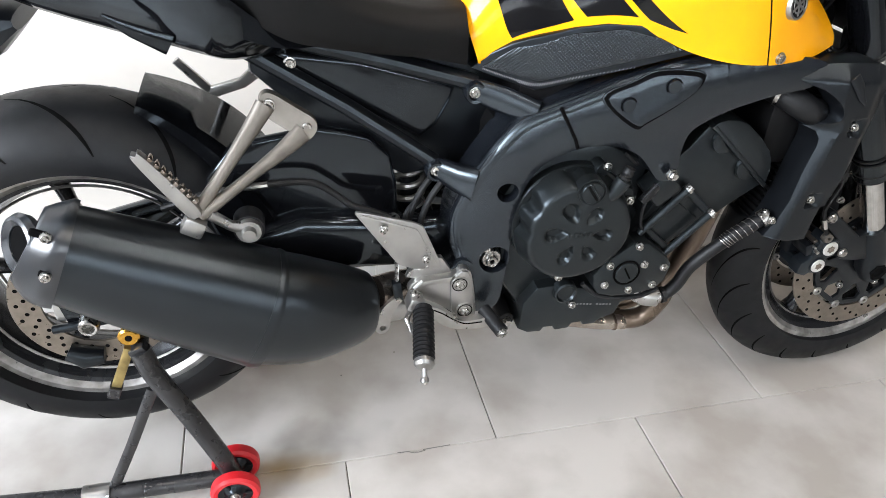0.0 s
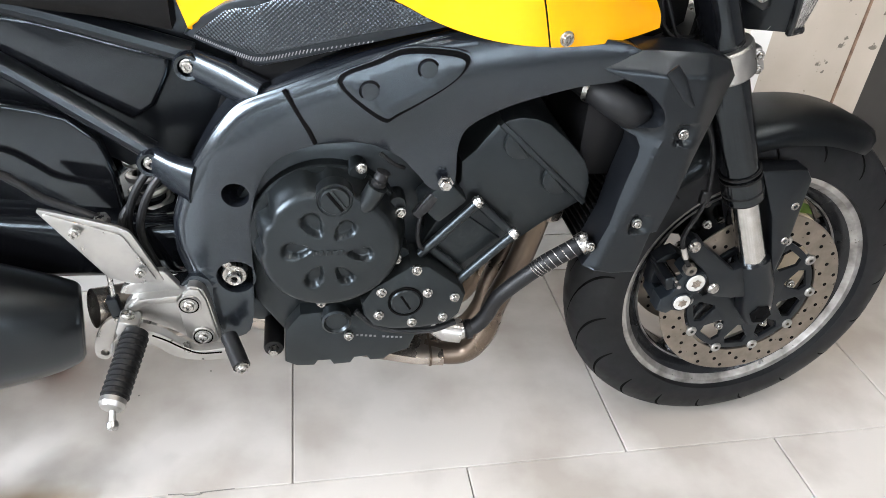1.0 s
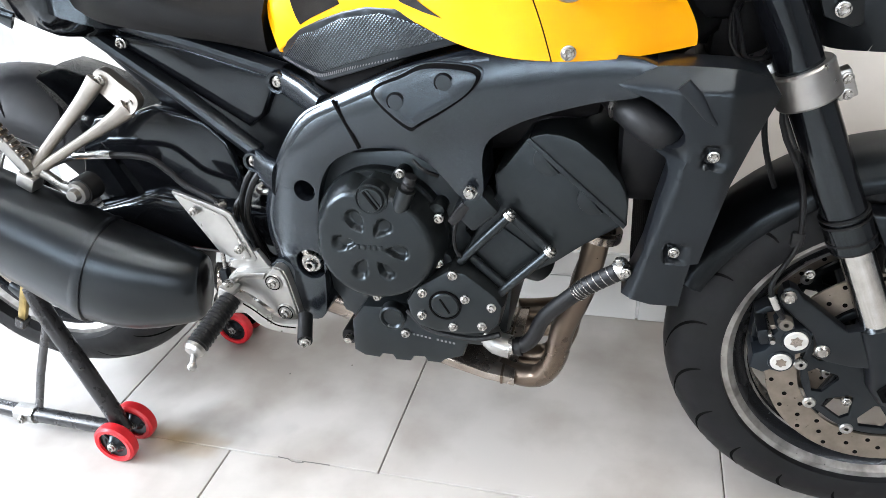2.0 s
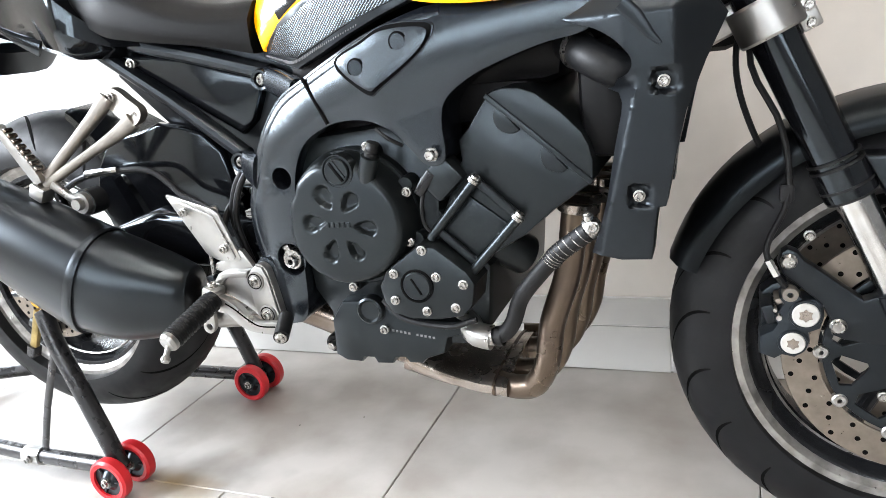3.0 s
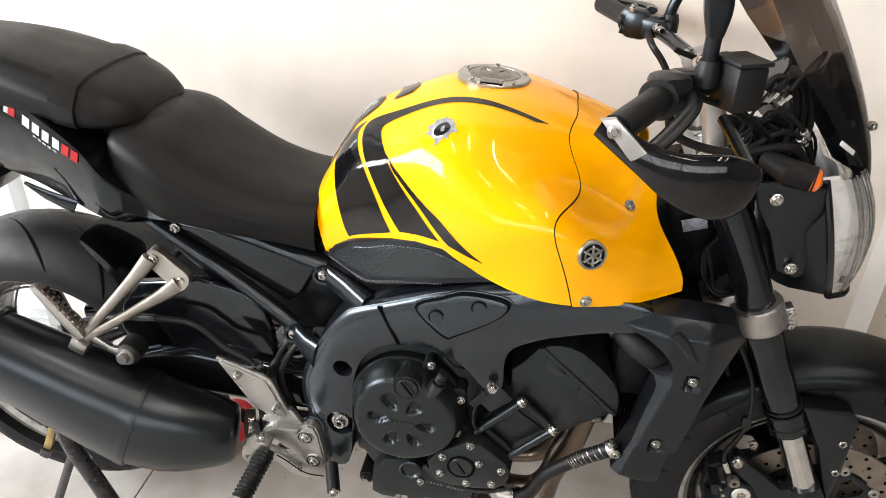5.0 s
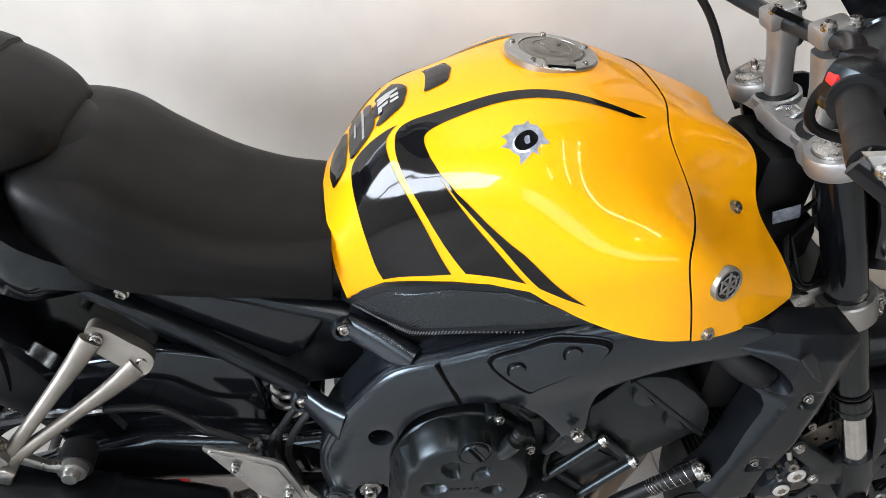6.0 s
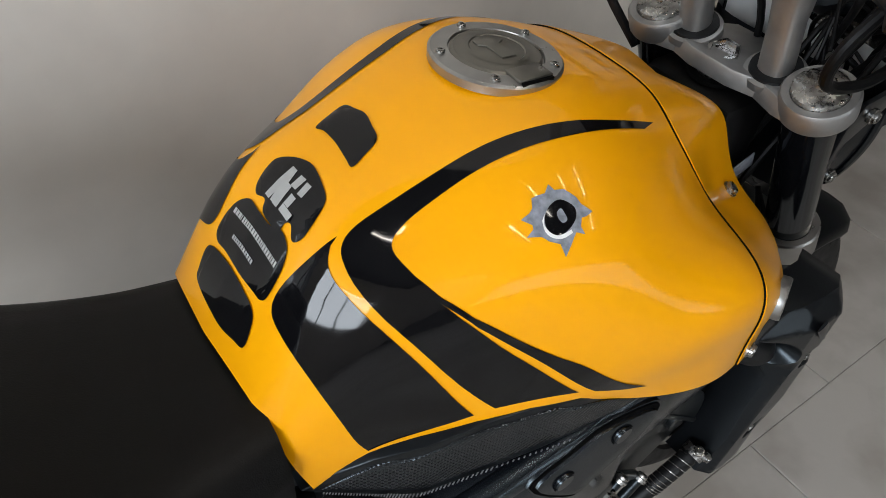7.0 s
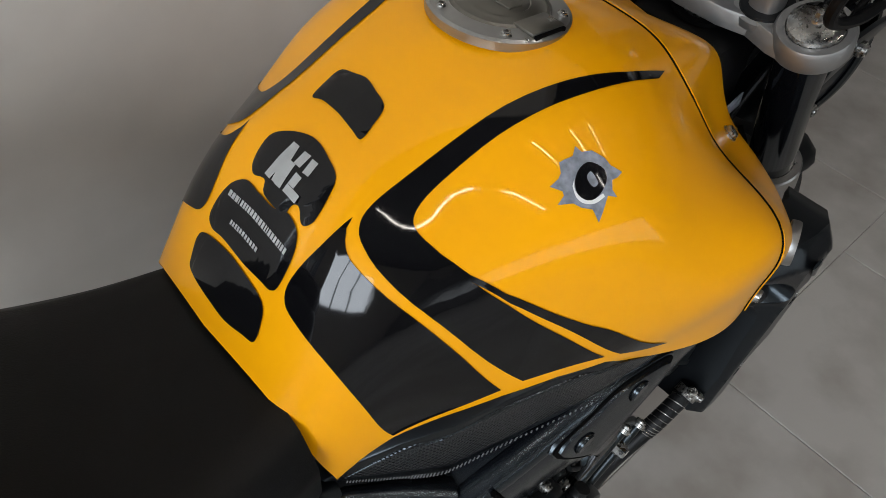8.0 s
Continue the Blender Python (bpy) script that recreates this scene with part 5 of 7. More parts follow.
# ---- tank graphics, cap, badge ----
def tank_at(x, v, lift):
    """A point on the outside of the tank; v below 0 is the left half."""
    s_ = 1 if v < 0 else -1
    e = 0.004

    def raw(xx, vv):
        q = tank_point(xx, abs(vv))
        return np.array((q[0], (far_side(xx) if vv < 0 else -1) * q[1] + TANK_MID, q[2]))
    p = raw(x, v)
    n = np.cross(raw(x + e, v) - raw(x - e, v), raw(x, v + 0.05) - raw(x, v - 0.05))
    n /= np.linalg.norm(n)
    if n @ (p - np.array((0.78, 0, 0.80))) < 0:
        n = -n
    return p + n * lift, n


def tank_film(name, outline, mat, lift=0.0008, label="", parent=None, dome=0.0, fine=0.012, mirror=False, joined=None):
    """A sticker that lies on the tank, its outline in x and v."""
    bm = bmesh.new()
    sc = 0.05
    vs = [bm.verts.new((x, 0, v * sc)) for x, v in outline]
    es = [bm.edges.new((vs[i], vs[(i + 1) % len(vs)])) for i in range(len(vs))]
    bmesh.ops.triangle_fill(bm, use_beauty=True, edges=es)
    for _ in range(4):
        long_ = [e for e in bm.edges if e.calc_length() > fine]
        if not long_:
            break
        bmesh.ops.subdivide_edges(bm, edges=long_, cuts=1)
        bmesh.ops.triangulate(bm, faces=[f for f in bm.faces if len(f.verts) > 3])
    rim_ = {v for e in bm.edges if e.is_boundary for v in e.verts}
    for v in bm.verts:
        extra = 0.0 if v in rim_ else dome
        q, _n = tank_at(v.co.x, (-1 if mirror else 1) * v.co.z / sc, lift + extra)
        v.co = q
    ob = part(name, bm, mat, parent or tank, label, angle=70)
    return ob


def dense(points, n):
    return [tuple(q) for q in spline(points, n)]


stripe_rear = dense([(0.621, 1.28), (0.601, 1.21), (0.580, 1.05), (0.571, 1.10), (0.5684, 1.40), (0.5706, 2.12), (0.5795, 3.16), (0.592, 4.25), (0.6035, 4.95)], 28) + [(0.641, 4.88), (0.678, 4.79)] + dense([(0.6555, 4.02), (0.6330, 3.25), (0.6160, 2.52), (0.6080, 1.90), (0.6085, 1.56), (0.6145, 1.34)], 16)
stripe_front = dense([(0.894, 1.64), (0.845, 1.54), (0.8236, 1.47), (0.773, 1.29), (0.731, 1.20), (0.688, 1.22), (0.650, 1.28), (0.630, 1.34), (0.6205, 1.47), (0.617, 1.72), (0.6185, 2.20), (0.6300, 2.88), (0.6580, 3.83), (0.6930, 4.76)], 38) + [(0.726, 4.82), (0.756, 4.89)] + dense([(0.7296, 4.40), (0.6975, 3.80), (0.6740, 3.24), (0.6622, 2.88)], 12) + [(0.6630, 2.79)] + dense([(0.6535, 2.38), (0.6482, 2.00), (0.6505, 1.78), (0.6636, 1.62), (0.6870, 1.52), (0.7195, 1.46), (0.7555, 1.49), (0.7917, 1.57), (0.8518, 1.68), (0.874, 1.72)], 28)
stripe_slim = [(0.6622, 2.88), (0.6630, 2.79)] + dense([(0.6790, 3.22), (0.7070, 3.74), (0.7328, 4.11), (0.7630, 4.44), (0.8222, 5.28)], 16) + [(0.800, 5.17), (0.770, 4.95)] + dense([(0.7340, 4.33), (0.7030, 3.80), (0.6810, 3.37)], 9)
for m_ in (False, True):
    tank_film("stripe", stripe_rear, DECAL, label="" if m_ else "gloss black swept stripe", mirror=m_)
    tank_film("stripe", stripe_front, DECAL, label="" if m_ else "gloss black hooked stripe", mirror=m_)
    tank_film("stripe", stripe_slim, DECAL, lift=0.0009, label="" if m_ else "slim gloss black stripe", mirror=m_)

pads = [
    [(0.6550, -0.57), (0.6683, -0.63), (0.6815, -0.62), (0.6850, -0.40), (0.6872, -0.18), (0.6842, 0.08), (0.6796, 0.33), (0.6653, 0.44), (0.6538, 0.49), (0.6543, 0.31), (0.6566, -0.04), (0.6569, -0.38)],
    [(0.6015, -0.50), (0.6095, -0.57), (0.6200, -0.57), (0.6274, -0.37), (0.6325, -0.12), (0.6344, 0.12), (0.6318, 0.40), (0.6272, 0.68), (0.6160, 0.81), (0.6045, 0.87), (0.5990, 0.80), (0.5985, 0.70), (0.6020, 0.58), (0.6025, 0.50), (0.6000, 0.44), (0.5945, 0.40), (0.5940, 0.00), (0.5990, -0.12), (0.5995, -0.21), (0.5980, -0.37)],
    [(0.5700, -0.80), (0.5773, -0.81), (0.5875, -0.69), (0.5934, -0.46), (0.5936, -0.24), (0.5930, -0.12), (0.5930, 0.20), (0.5960, 0.40), (0.5966, 0.54), (0.5935, 0.76), (0.5853, 0.89), (0.5722, 0.91), (0.5680, 0.80), (0.5672, 0.60), (0.5660, 0.14), (0.5670, -0.34), (0.5668, -0.62)],
    [(0.5510, -0.84), (0.5590, -0.89), (0.5629, -0.77), (0.5642, -0.33), (0.5636, 0.28), (0.5614, 0.78), (0.5544, 0.92), (0.5475, 0.93), (0.5450, 0.68), (0.5421, 0.23), (0.5435, -0.35), (0.5465, -0.75)],
]
LOGO = (
    [(0.6021, -0.17), (0.6017, -0.04), (0.6246, 0.01), (0.6248, -0.12)],
    [(0.6215, -0.115), (0.6240, 0.010), (0.6023, 0.115), (0.6019, -0.005)],
    [(0.6017, 0.05), (0.6020, 0.17), (0.6160, 0.14), (0.6160, 0.05)],
    [(0.6249, 0.11), (0.6256, 0.23), (0.6165, 0.22), (0.6160, 0.10)],
    [(0.6249, 0.27), (0.6254, 0.38), (0.6165, 0.40), (0.6158, 0.29)],
    [(0.6137, 0.22), (0.6137, 0.34), (0.6068, 0.34), (0.6068, 0.22)],
    [(0.6066, 0.22), (0.6066, 0.48), (0.6024, 0.48), (0.6024, 0.22)],
)
LOGOGREY = material("pale_grey_print", (0.34, 0.34, 0.33), 0.45, vary=0.06, scale=80)
for k, o_ in enumerate(pads):
    pad = tank_film("tank_pad", rounded(o_, 66), DECAL, lift=0.0012, label="domed gloss black tank pad segment", dome=0.0012, fine=0.009)
    if k == 1:
        for quad in LOGO:
            tank_film("logo_bar", quad, LOGOGREY, lift=0.0029, parent=pad)
    if k == 2:
        widths = [1.5, 1.5, 1.5, 0.5, 0, 1, 1, 0.8, 1, 1, 1, 1, 1, 1, 0.6, 0.5, 1, 1, 1, 1, 0.5, 1, 1]
        v0, unit = -0.58, 1.36 / (sum(widths) + 0.32 * len(widths))
        for w_ in widths:
            if w_:
                tank_film("print_bar", [(0.5834, v0), (0.5834, v0 + w_ * unit), (0.5862, v0 + w_ * unit), (0.5862, v0)], LOGOGREY, lift=0.0029, parent=pad)
            v0 += (w_ + 0.32) * unit
        for i in range(11):
            v0 = -0.29 + i * 0.0585
            tank_film("print_bar", [(0.5743, v0), (0.5743, v0 + 0.042), (0.5764, v0 + 0.042), (0.5764, v0)], GREYPRINT, lift=0.0029, parent=pad)


def bullet_sticker():
    torn = [(0.7524, 2.02), (0.7537, 2.11), (0.7600, 2.14), (0.7622, 2.20), (0.7648, 2.27), (0.7655, 2.36), (0.7708, 2.47), (0.7650, 2.50), (0.7610, 2.50), (0.7577, 2.59), (0.7585, 2.68), (0.7530, 2.63), (0.7506, 2.67), (0.7404, 2.86), (0.7399, 2.70), (0.7341, 2.63), (0.7310, 2.55), (0.7226, 2.49), (0.7285, 2.43), (0.7292, 2.38), (0.7245, 2.27), (0.7313, 2.24), (0.7345, 2.20), (0.7376, 2.09), (0.7417, 2.09), (0.7470, 2.10)]
    st = tank_film("bullet_hole_sticker", torn, STICKER, 0.0009, "torn-metal bullet hole sticker", fine=0.007)
    ring = rounded([(0.7537, 2.235), (0.7596, 2.36), (0.7572, 2.48), (0.7487, 2.58), (0.7405, 2.60), (0.7362, 2.49), (0.7386, 2.35), (0.7456, 2.25)], 30)
    tank_film("sticker_hole", ring, DECAL, 0.0012, parent=st, fine=0.007)
    tank_film("sticker_glint", rounded([(0.7467, 2.36), (0.7507, 2.33), (0.7513, 2.41), (0.7508, 2.47), (0.7474, 2.49), (0.7459, 2.44)], 20), STICKER, 0.0016, parent=st, fine=0.007)
    moon = dense([(0.7392, 2.32), (0.7358, 2.43), (0.7373, 2.55), (0.7422, 2.605), (0.7505, 2.585)], 12) + dense([(0.7505, 2.625), (0.7429, 2.65), (0.7365, 2.60), (0.7342, 2.50), (0.7358, 2.38)], 12)
    tank_film("sticker_edge", moon, WHITEPRINT, 0.0015, parent=st, fine=0.007)


bullet_sticker()

CAPM = facing((0.803, 0.005, 1.0195), (0.06, 0.0, 1.0))
cap = part("fuel_cap", lathe([(0.0, -0.006), (0.0555, -0.006), (0.0560, 0.0010), (0.0540, 0.0030), (0.0400, 0.0042), (0.0392, 0.0022), (0.0, 0.0022)], axis="Z", n=56), ALU, bike, "round aluminium fuel cap ring with screws", m=CAPM)
part("cap_lid", lathe([(0.0, 0.0060), (0.026, 0.0060), (0.028, 0.0048), (0.036, 0.0048), (0.0385, 0.0030), (0.0385, 0.0), (0, 0.0)], axis="Z", n=48), material("cap_lid_metal", (0.20, 0.19, 0.165), 0.35, metal=0.9, vary=0.1, rough_vary=0.1), cap, "darker brushed filler lid")
lid_metal = bpy.data.materials["cap_lid_metal"]
part("lid_dish", lathe([(0.0215, 0.0052), (0.0235, 0.0068), (0.0262, 0.0062)], axis="Z", n=40), lid_metal, cap)
part("key_flap", slab([(-0.016, -0.007), (0.006, -0.007), (0.009, -0.013), (0.016, -0.013), (0.021, -0.006), (0.021, 0.006), (0.016, 0.013), (0.009, 0.013), (0.006, 0.007), (-0.016, 0.007)], -0.0074, -0.0055, 0.0006), lid_metal, cap, "arrow-shaped lock flap", m=pose(0, 0, 0, -90, 0, 0) @ pose(0, 0, 0, 0, 0, 0))
part("lid_hinge", box((-0.040, 0.0, 0.0046), (0.020, 0.034, 0.003), 0.001), lid_metal, cap)
for k in range(5):
    a = radians(-140 + 70 * k)
    o = new("cap_screw", SCREW)
    o.matrix_basis = Matrix.Translation((0.0475 * math.cos(a), 0.0475 * math.sin(a), 0.0026)) @ Matrix.Scale(0.72, 4)
    o.parent = cap
part("cap_notch", box((-0.0515, 0.0, 0.0034), (0.003, 0.032, 0.0030), 0.0006), DARKHOLE, cap)


def cover_spot(x, v):
    q, n = tank_at(x, v, 0.0022)
    return q, n


q, n = cover_spot(0.965, 4.45)
badge = part("maker_badge", lathe([(0.0, 0.003), (0.0165, 0.003), (0.0168, 0.0042), (0.0195, 0.0042), (0.0205, 0.002), (0.0205, -0.004), (0, -0.004)], axis="Z", n=40), ALU, bike, "round silver and black badge", m=facing(q, n))
part("badge_field", lathe([(0.0, 0.0033), (0.0165, 0.0033)], axis="Z", n=36), DECAL, badge)
for k in range(3):
    part("badge_bar", box((0, 0, 0.0040), (0.0300, 0.0034, 0.0012), 0.0004, pose(0, 0, 0, 0, 0, 60 * k + 30)), ALU, badge)
part("badge_ring", lathe([(0.0095, 0.0035), (0.0118, 0.0042), (0.0122, 0.0035)], axis="Z", n=30), ALU, badge)
for x, v in ((1.017, 3.05), (0.966, 5.80)):
    q, n = cover_spot(x, v)
    screws([tuple(q)], bike, BIGSCREW, d=n, name="cover_screw")

# ---- tread, discs, calipers ----
def tread(parent, c, r, w, rim_r, count, lead):
    """Curved dark strips laid on the tread, painting the shade of its grooves."""
    first = None
    for side in (-1, 1):
        bm = bmesh.new()
        line, half = [], []
        for f in np.linspace(0, 1, 12):
            th = side * (0.10 + 1.25 * f)
            a = 0.42 * (1 - f) ** 2.2 if lead > 0 else -(0.52 * f ** 0.8 - 0.10 * f * f)
            rad = r - (1 - math.cos(th)) * (r - rim_r) * 0.86 + 0.0006
            line.append((rad, math.sin(th) * w / 2, a))
            half.append((0.0030 if lead > 0 else 0.0042) * math.sin(math.pi * min(0.95, 0.08 + 0.86 * f)) + 0.0004)
        va, vb = [], []
        for (rad, y, a), h_ in zip(line, half):
            for vs_, da in ((va, -h_ / rad), (vb, h_ / rad)):
                vs_.append(bm.verts.new((rad * math.cos(a + da), y, rad * math.sin(a + da))))
        for i in range(len(va) - 1):
            bm.faces.new((va[i], vb[i], vb[i + 1], va[i + 1]))
        first = part("tread_groove_shade", bm, GROOVE, parent, m=Matrix.Translation(c))
        for k in range(1, count):
            again(first, Matrix.Translation(c) @ pose(0, 0, 0, 0, 360 * k / count + (180 / count if side > 0 else 0), 0), parent)


tread(front_wheel, FW, 0.303, 0.120, 0.222, 19, 1)
tread(rear_wheel, RW, 0.312, 0.190, 0.222, 14, -1)


def disc(parent, c, y, r_in, r_out, rows, n, mat):
    prof = [(r_in, y - 0.0022), (r_out - 0.001, y - 0.0022), (r_out, y - 0.001), (r_out, y + 0.001), (r_out - 0.001, y + 0.0022), (r_in, y + 0.0022)]
    d_ = part("brake_disc", lathe(prof, (c[0], 0, c[2]), n=72, closed=True), mat, parent, "drilled steel brake disc")
    first = None
    for k in range(n):
        for j, f in enumerate(rows):
            a = 2 * math.pi * (k + (j * 0.37) % 1) / n
            rr = r_in + (r_out - r_in) * f
            p = (c[0] + rr * math.cos(a), y, c[2] + rr * math.sin(a))
            if first is None:
                first = part("disc_hole", lathe([(0, -0.0026), (0.0034, -0.0026), (0.0034, 0.0026), (0, 0.0026)], n=10), DARKHOLE, d_, m=Matrix.Translation(p))
            else:
                again(first, Matrix.Translation(p), d_)
    return d_


def disc_carrier(parent, c, y, r_out, arms, mat):
    outer = [(c[0] + r_out * math.cos(a), c[2] + r_out * math.sin(a)) for a in np.linspace(0, 2 * math.pi, 60, endpoint=False)]
    cuts = []
    for k in range(arms):
        a = 2 * math.pi * (k + 0.5) / arms
        for r0, r1, w0, w1, mid in ((0.062, r_out - 0.010, 0.05, 0.24, a - 0.31), (0.062, r_out - 0.010, 0.05, 0.24, a + 0.31)):
            pts = [(r0, -w0), (r1 - 0.012, -w1), (r1, -w1 * 0.7), (r1, w1 * 0.7), (r1 - 0.012, w1), (r0, w0)]
            cuts.append([(c[0] + r * math.cos(mid + w), c[2] + r * math.sin(mid + w)) for r, w in pts])
    bm = slab(outer, y - 0.003, y + 0.003, 0.001, cuts=cuts)
    car = part("disc_carrier", bm, mat, parent, "black open-work disc carrier")
    for k in range(arms * 2):
        a = math.pi * k / arms + 0.02
        part("disc_bobbin", lathe([(0.003, -0.006), (0.0075, -0.006), (0.0095, -0.004), (0.0095, 0.004), (0.003, 0.004)], (c[0] + (r_out + 0.001) * math.cos(a), y, c[2] + (r_out + 0.001) * math.sin(a)), n=16), ALU, car)
        if k % 2 == 0:
            o = new("carrier_bolt", SCREW)
            o.matrix_basis = facing((c[0] + 0.072 * math.cos(a + 0.3), y - 0.005, c[2] + 0.072 * math.sin(a + 0.3)), (0, -1, 0))
            o.parent = car


for y in (-0.106, 0.032):
    disc(front_wheel, FW, y, 0.117, 0.160, (0.20, 0.50, 0.80), 20, DISC)
    disc_carrier(front_wheel, FW, y, 0.112, 5, PLASTIC)
disc(rear_wheel, RW, -0.098, 0.078, 0.123, (0.25, 0.5, 0.75), 24, DISC)
part("axle", tube([(FW[0], -0.150, FW[2]), (FW[0], 0.05, FW[2])], 0.014, n=18), ZINC, front_wheel)
part("axle_nut", lathe([(0, -0.150), (0.0085, -0.150), (0.0090, -0.165), (0.0125, -0.166), (0.0150, -0.162), (0.0155, -0.135), (0, -0.135)], (RW[0], 0, RW[2]), n=24), ZINC, rear_wheel, angle=20)
# rear brake
part("rear_caliper", swept([(-0.088, -0.112, 0.300), (-0.064, -0.114, 0.286), (-0.036, -0.112, 0.284)], [(0.014, 0.012), (0.017, 0.018), (0.013, 0.012)], 16, 2.6), PLASTIC, bike, "black rear brake caliper")
part("chain_adjuster", box((-0.062, -0.120, 0.392), (0.045, 0.02, 0.036), 0.005), ALU, bike, "bare metal axle adjuster block")
part("axle_bar", tube([(-0.09, -0.135, 0.365), (0.02, -0.135, 0.378)], 0.007, n=10), PLASTIC, bike)
spool = part("stand_spool", lathe([(0, -0.184), (0.013, -0.184), (0.016, -0.181), (0.016, -0.176), (0.0095, -0.172), (0.0095, -0.156), (0.016, -0.152), (0.016, -0.147), (0.011, -0.144), (0.011, -0.128), (0, -0.128)], (0.025, 0, 0.372), n=28), GOLD, bike, "gold anodised stand spool")
part("spool_socket", lathe([(0, -0.1845), (0.0055, -0.1845)], (0.025, 0, 0.372), n=12), DARKHOLE, spool)

# ---- front end ----
front = new("front_fork")
front.parent = bike
for yt, yb, sgn in ((-0.110, -0.128, -1), (0.100, 0.056, 1)):
    def along(z, yt=yt, yb=yb):
        f = (0.975 - z) / (0.975 - 0.303)
        return (1.120 + 0.302 * f, yt + (yb - yt) * f, z)
    part("fork_tube", tube([tuple(Vector(along(0.955)) + Vector((-0.004, -0.006, 0))), along(0.86), along(0.535)], 0.0275, n=28), GLOSSBLACK, front, "gloss black fork outer tube")
    part("fork_tube_collar", tube([along(0.552), along(0.545), along(0.520), along(0.515)], 0.0300, n=28), GLOSSBLACK, front)
    for zz in (0.560, 0.552, 0.528):
        part("tube_ring", tube([along(zz), along(zz - 0.003)], 0.0306, n=28), RUBBER, front)
    part("dust_seal", tube([along(0.522), along(0.512)], 0.0290, n=28), RUBBER, front)
    part("fork_slider", tube([along(0.516), along(0.375)], 0.0215, n=28), CHROME, front, "polished steel fork slider")
    a_, b_, c_ = along(0.400), along(0.345), along(0.285)
    part("fork_foot", swept([a_, b_, (FW[0] - 0.004, c_[1], FW[2]), (FW[0] + 0.006, c_[1], FW[2] - 0.024)], [(0.026, 0.026), (0.024, 0.028), (0.024, 0.028), (0.020, 0.020)], 20, 2.6), PLASTIC, front, "black cast fork foot")
    part("axle_socket", lathe([(0, 0.002), (0.010, 0.002), (0.011, 0.0), (0.018, 0.0), (0.019, 0.004), (0, 0.004)], (FW[0] - 0.004, c_[1] + sgn * 0.026 if sgn < 0 else c_[1] + 0.024, FW[2]), n=6), DARKHOLE, front)
    # caliper bracket arm
    yy = yb - 0.004 if sgn < 0 else yb
    part("caliper_bracket", slab([(1.253, 0.448), (1.249, 0.434), (1.255, 0.419), (1.273, 0.404), (1.290, 0.389), (1.302, 0.374), (1.309, 0.359), (1.311, 0.341), (1.325, 0.335), (1.356, 0.330), (1.392, 0.330), (1.396, 0.380), (1.372, 0.398), (1.343, 0.388), (1.326, 0.401), (1.300, 0.422), (1.279, 0.437), (1.271, 0.448), (1.260, 0.453)], yy - 0.008, yy + 0.010, 0.004), PLASTIC, front, "black caliper bracket arm")
    face_y = yy - 0.010 if sgn < 0 else yy + 0.010
    cal = part("brake_caliper", slab([(1.257, 0.398), (1.252, 0.388), (1.256, 0.382), (1.249, 0.370), (1.246, 0.362), (1.250, 0.355), (1.244, 0.346), (1.230, 0.338), (1.229, 0.314), (1.247, 0.307), (1.256, 0.313), (1.270, 0.310), (1.282, 0.319), (1.287, 0.332), (1.285, 0.344), (1.298, 0.350), (1.302, 0.366), (1.300, 0.382), (1.290, 0.389), (1.277, 0.389), (1.271, 0.396), (1.262, 0.402)], yy - 0.010, yy + 0.018, 0.0035, steps=2), BLUEGREY, front, "dark blue-grey brake caliper with silver piston caps")
    part("caliper_half", slab([(1.232, 0.381), (1.245, 0.392), (1.262, 0.398), (1.292, 0.380), (1.296, 0.345), (1.276, 0.312), (1.240, 0.312), (1.231, 0.335)], yy + 0.034, yy + 0.060, 0.006), PLASTIC, cal)
    part("caliper_bridge", box((1.241, yy + 0.024, 0.366), (0.016, 0.062, 0.026), 0.004, pose(0, 0, 0, 0, -18, 0)), PLASTIC, cal)
    part("caliper_bridge", box((1.240, yy + 0.024, 0.326), (0.018, 0.062, 0.022), 0.004, pose(0, 0, 0, 0, 10, 0)), BLUEGREY, cal)
    part("pad_pin", tube([(1.247, yy - 0.012, 0.374), (1.247, yy + 0.055, 0.374)], 0.0028, n=8), ZINC, cal)
    part("pad_spring", slab([(1.246, 0.384), (1.258, 0.388), (1.260, 0.382), (1.250, 0.377)], yy - 0.002, yy + 0.030, 0.001), COLLECTOR, cal)
    for x, z, r_ in ((1.281, 0.369, 0.0156), (1.2675, 0.331, 0.0142)):
        part("cap_seat", lathe([(r_ * 0.9, -0.002), (r_ * 1.18, -0.002), (r_ * 1.26, 0.001), (r_ * 1.26, 0.012), (r_ * 0.9, 0.012)], (x, face_y, z), n=28, closed=True), BLUEGREY, cal)
        part("piston_cap", lathe([(0, -0.0045), (r_ * 0.92, -0.0045), (r_, -0.0030), (r_, 0.006), (0, 0.006)], (x, face_y, z), n=28), CAPSILVER, cal)
        part("cap_star", slab([(x + r_ * (0.56 if k % 2 else 0.40) * math.cos(k * math.pi / 6), z + r_ * (0.56 if k % 2 else 0.40) * math.sin(k * math.pi / 6)) for k in range(12)], face_y - 0.0050, face_y - 0.0046, 0), COLLECTOR, cal)
    part("banjo", lathe([(0.0035, -0.006), (0.0088, -0.006), (0.0098, -0.003), (0.0098, 0.006), (0.0035, 0.006)], (1.263, face_y - 0.002, 0.397), n=18, closed=True), CASTING, cal, "grey banjo fitting")
    part("bleed_nipple", lathe([(0, -0.007), (0.0035, -0.007), (0.0040, 0.002), (0, 0.002)], (1.251, face_y, 0.366), n=10), ZINC, cal)
    part("line_crimp", tube([(1.238, face_y - 0.004, 0.441), (1.248, face_y - 0.004, 0.421)], 0.0050, n=10), CHROME, front)
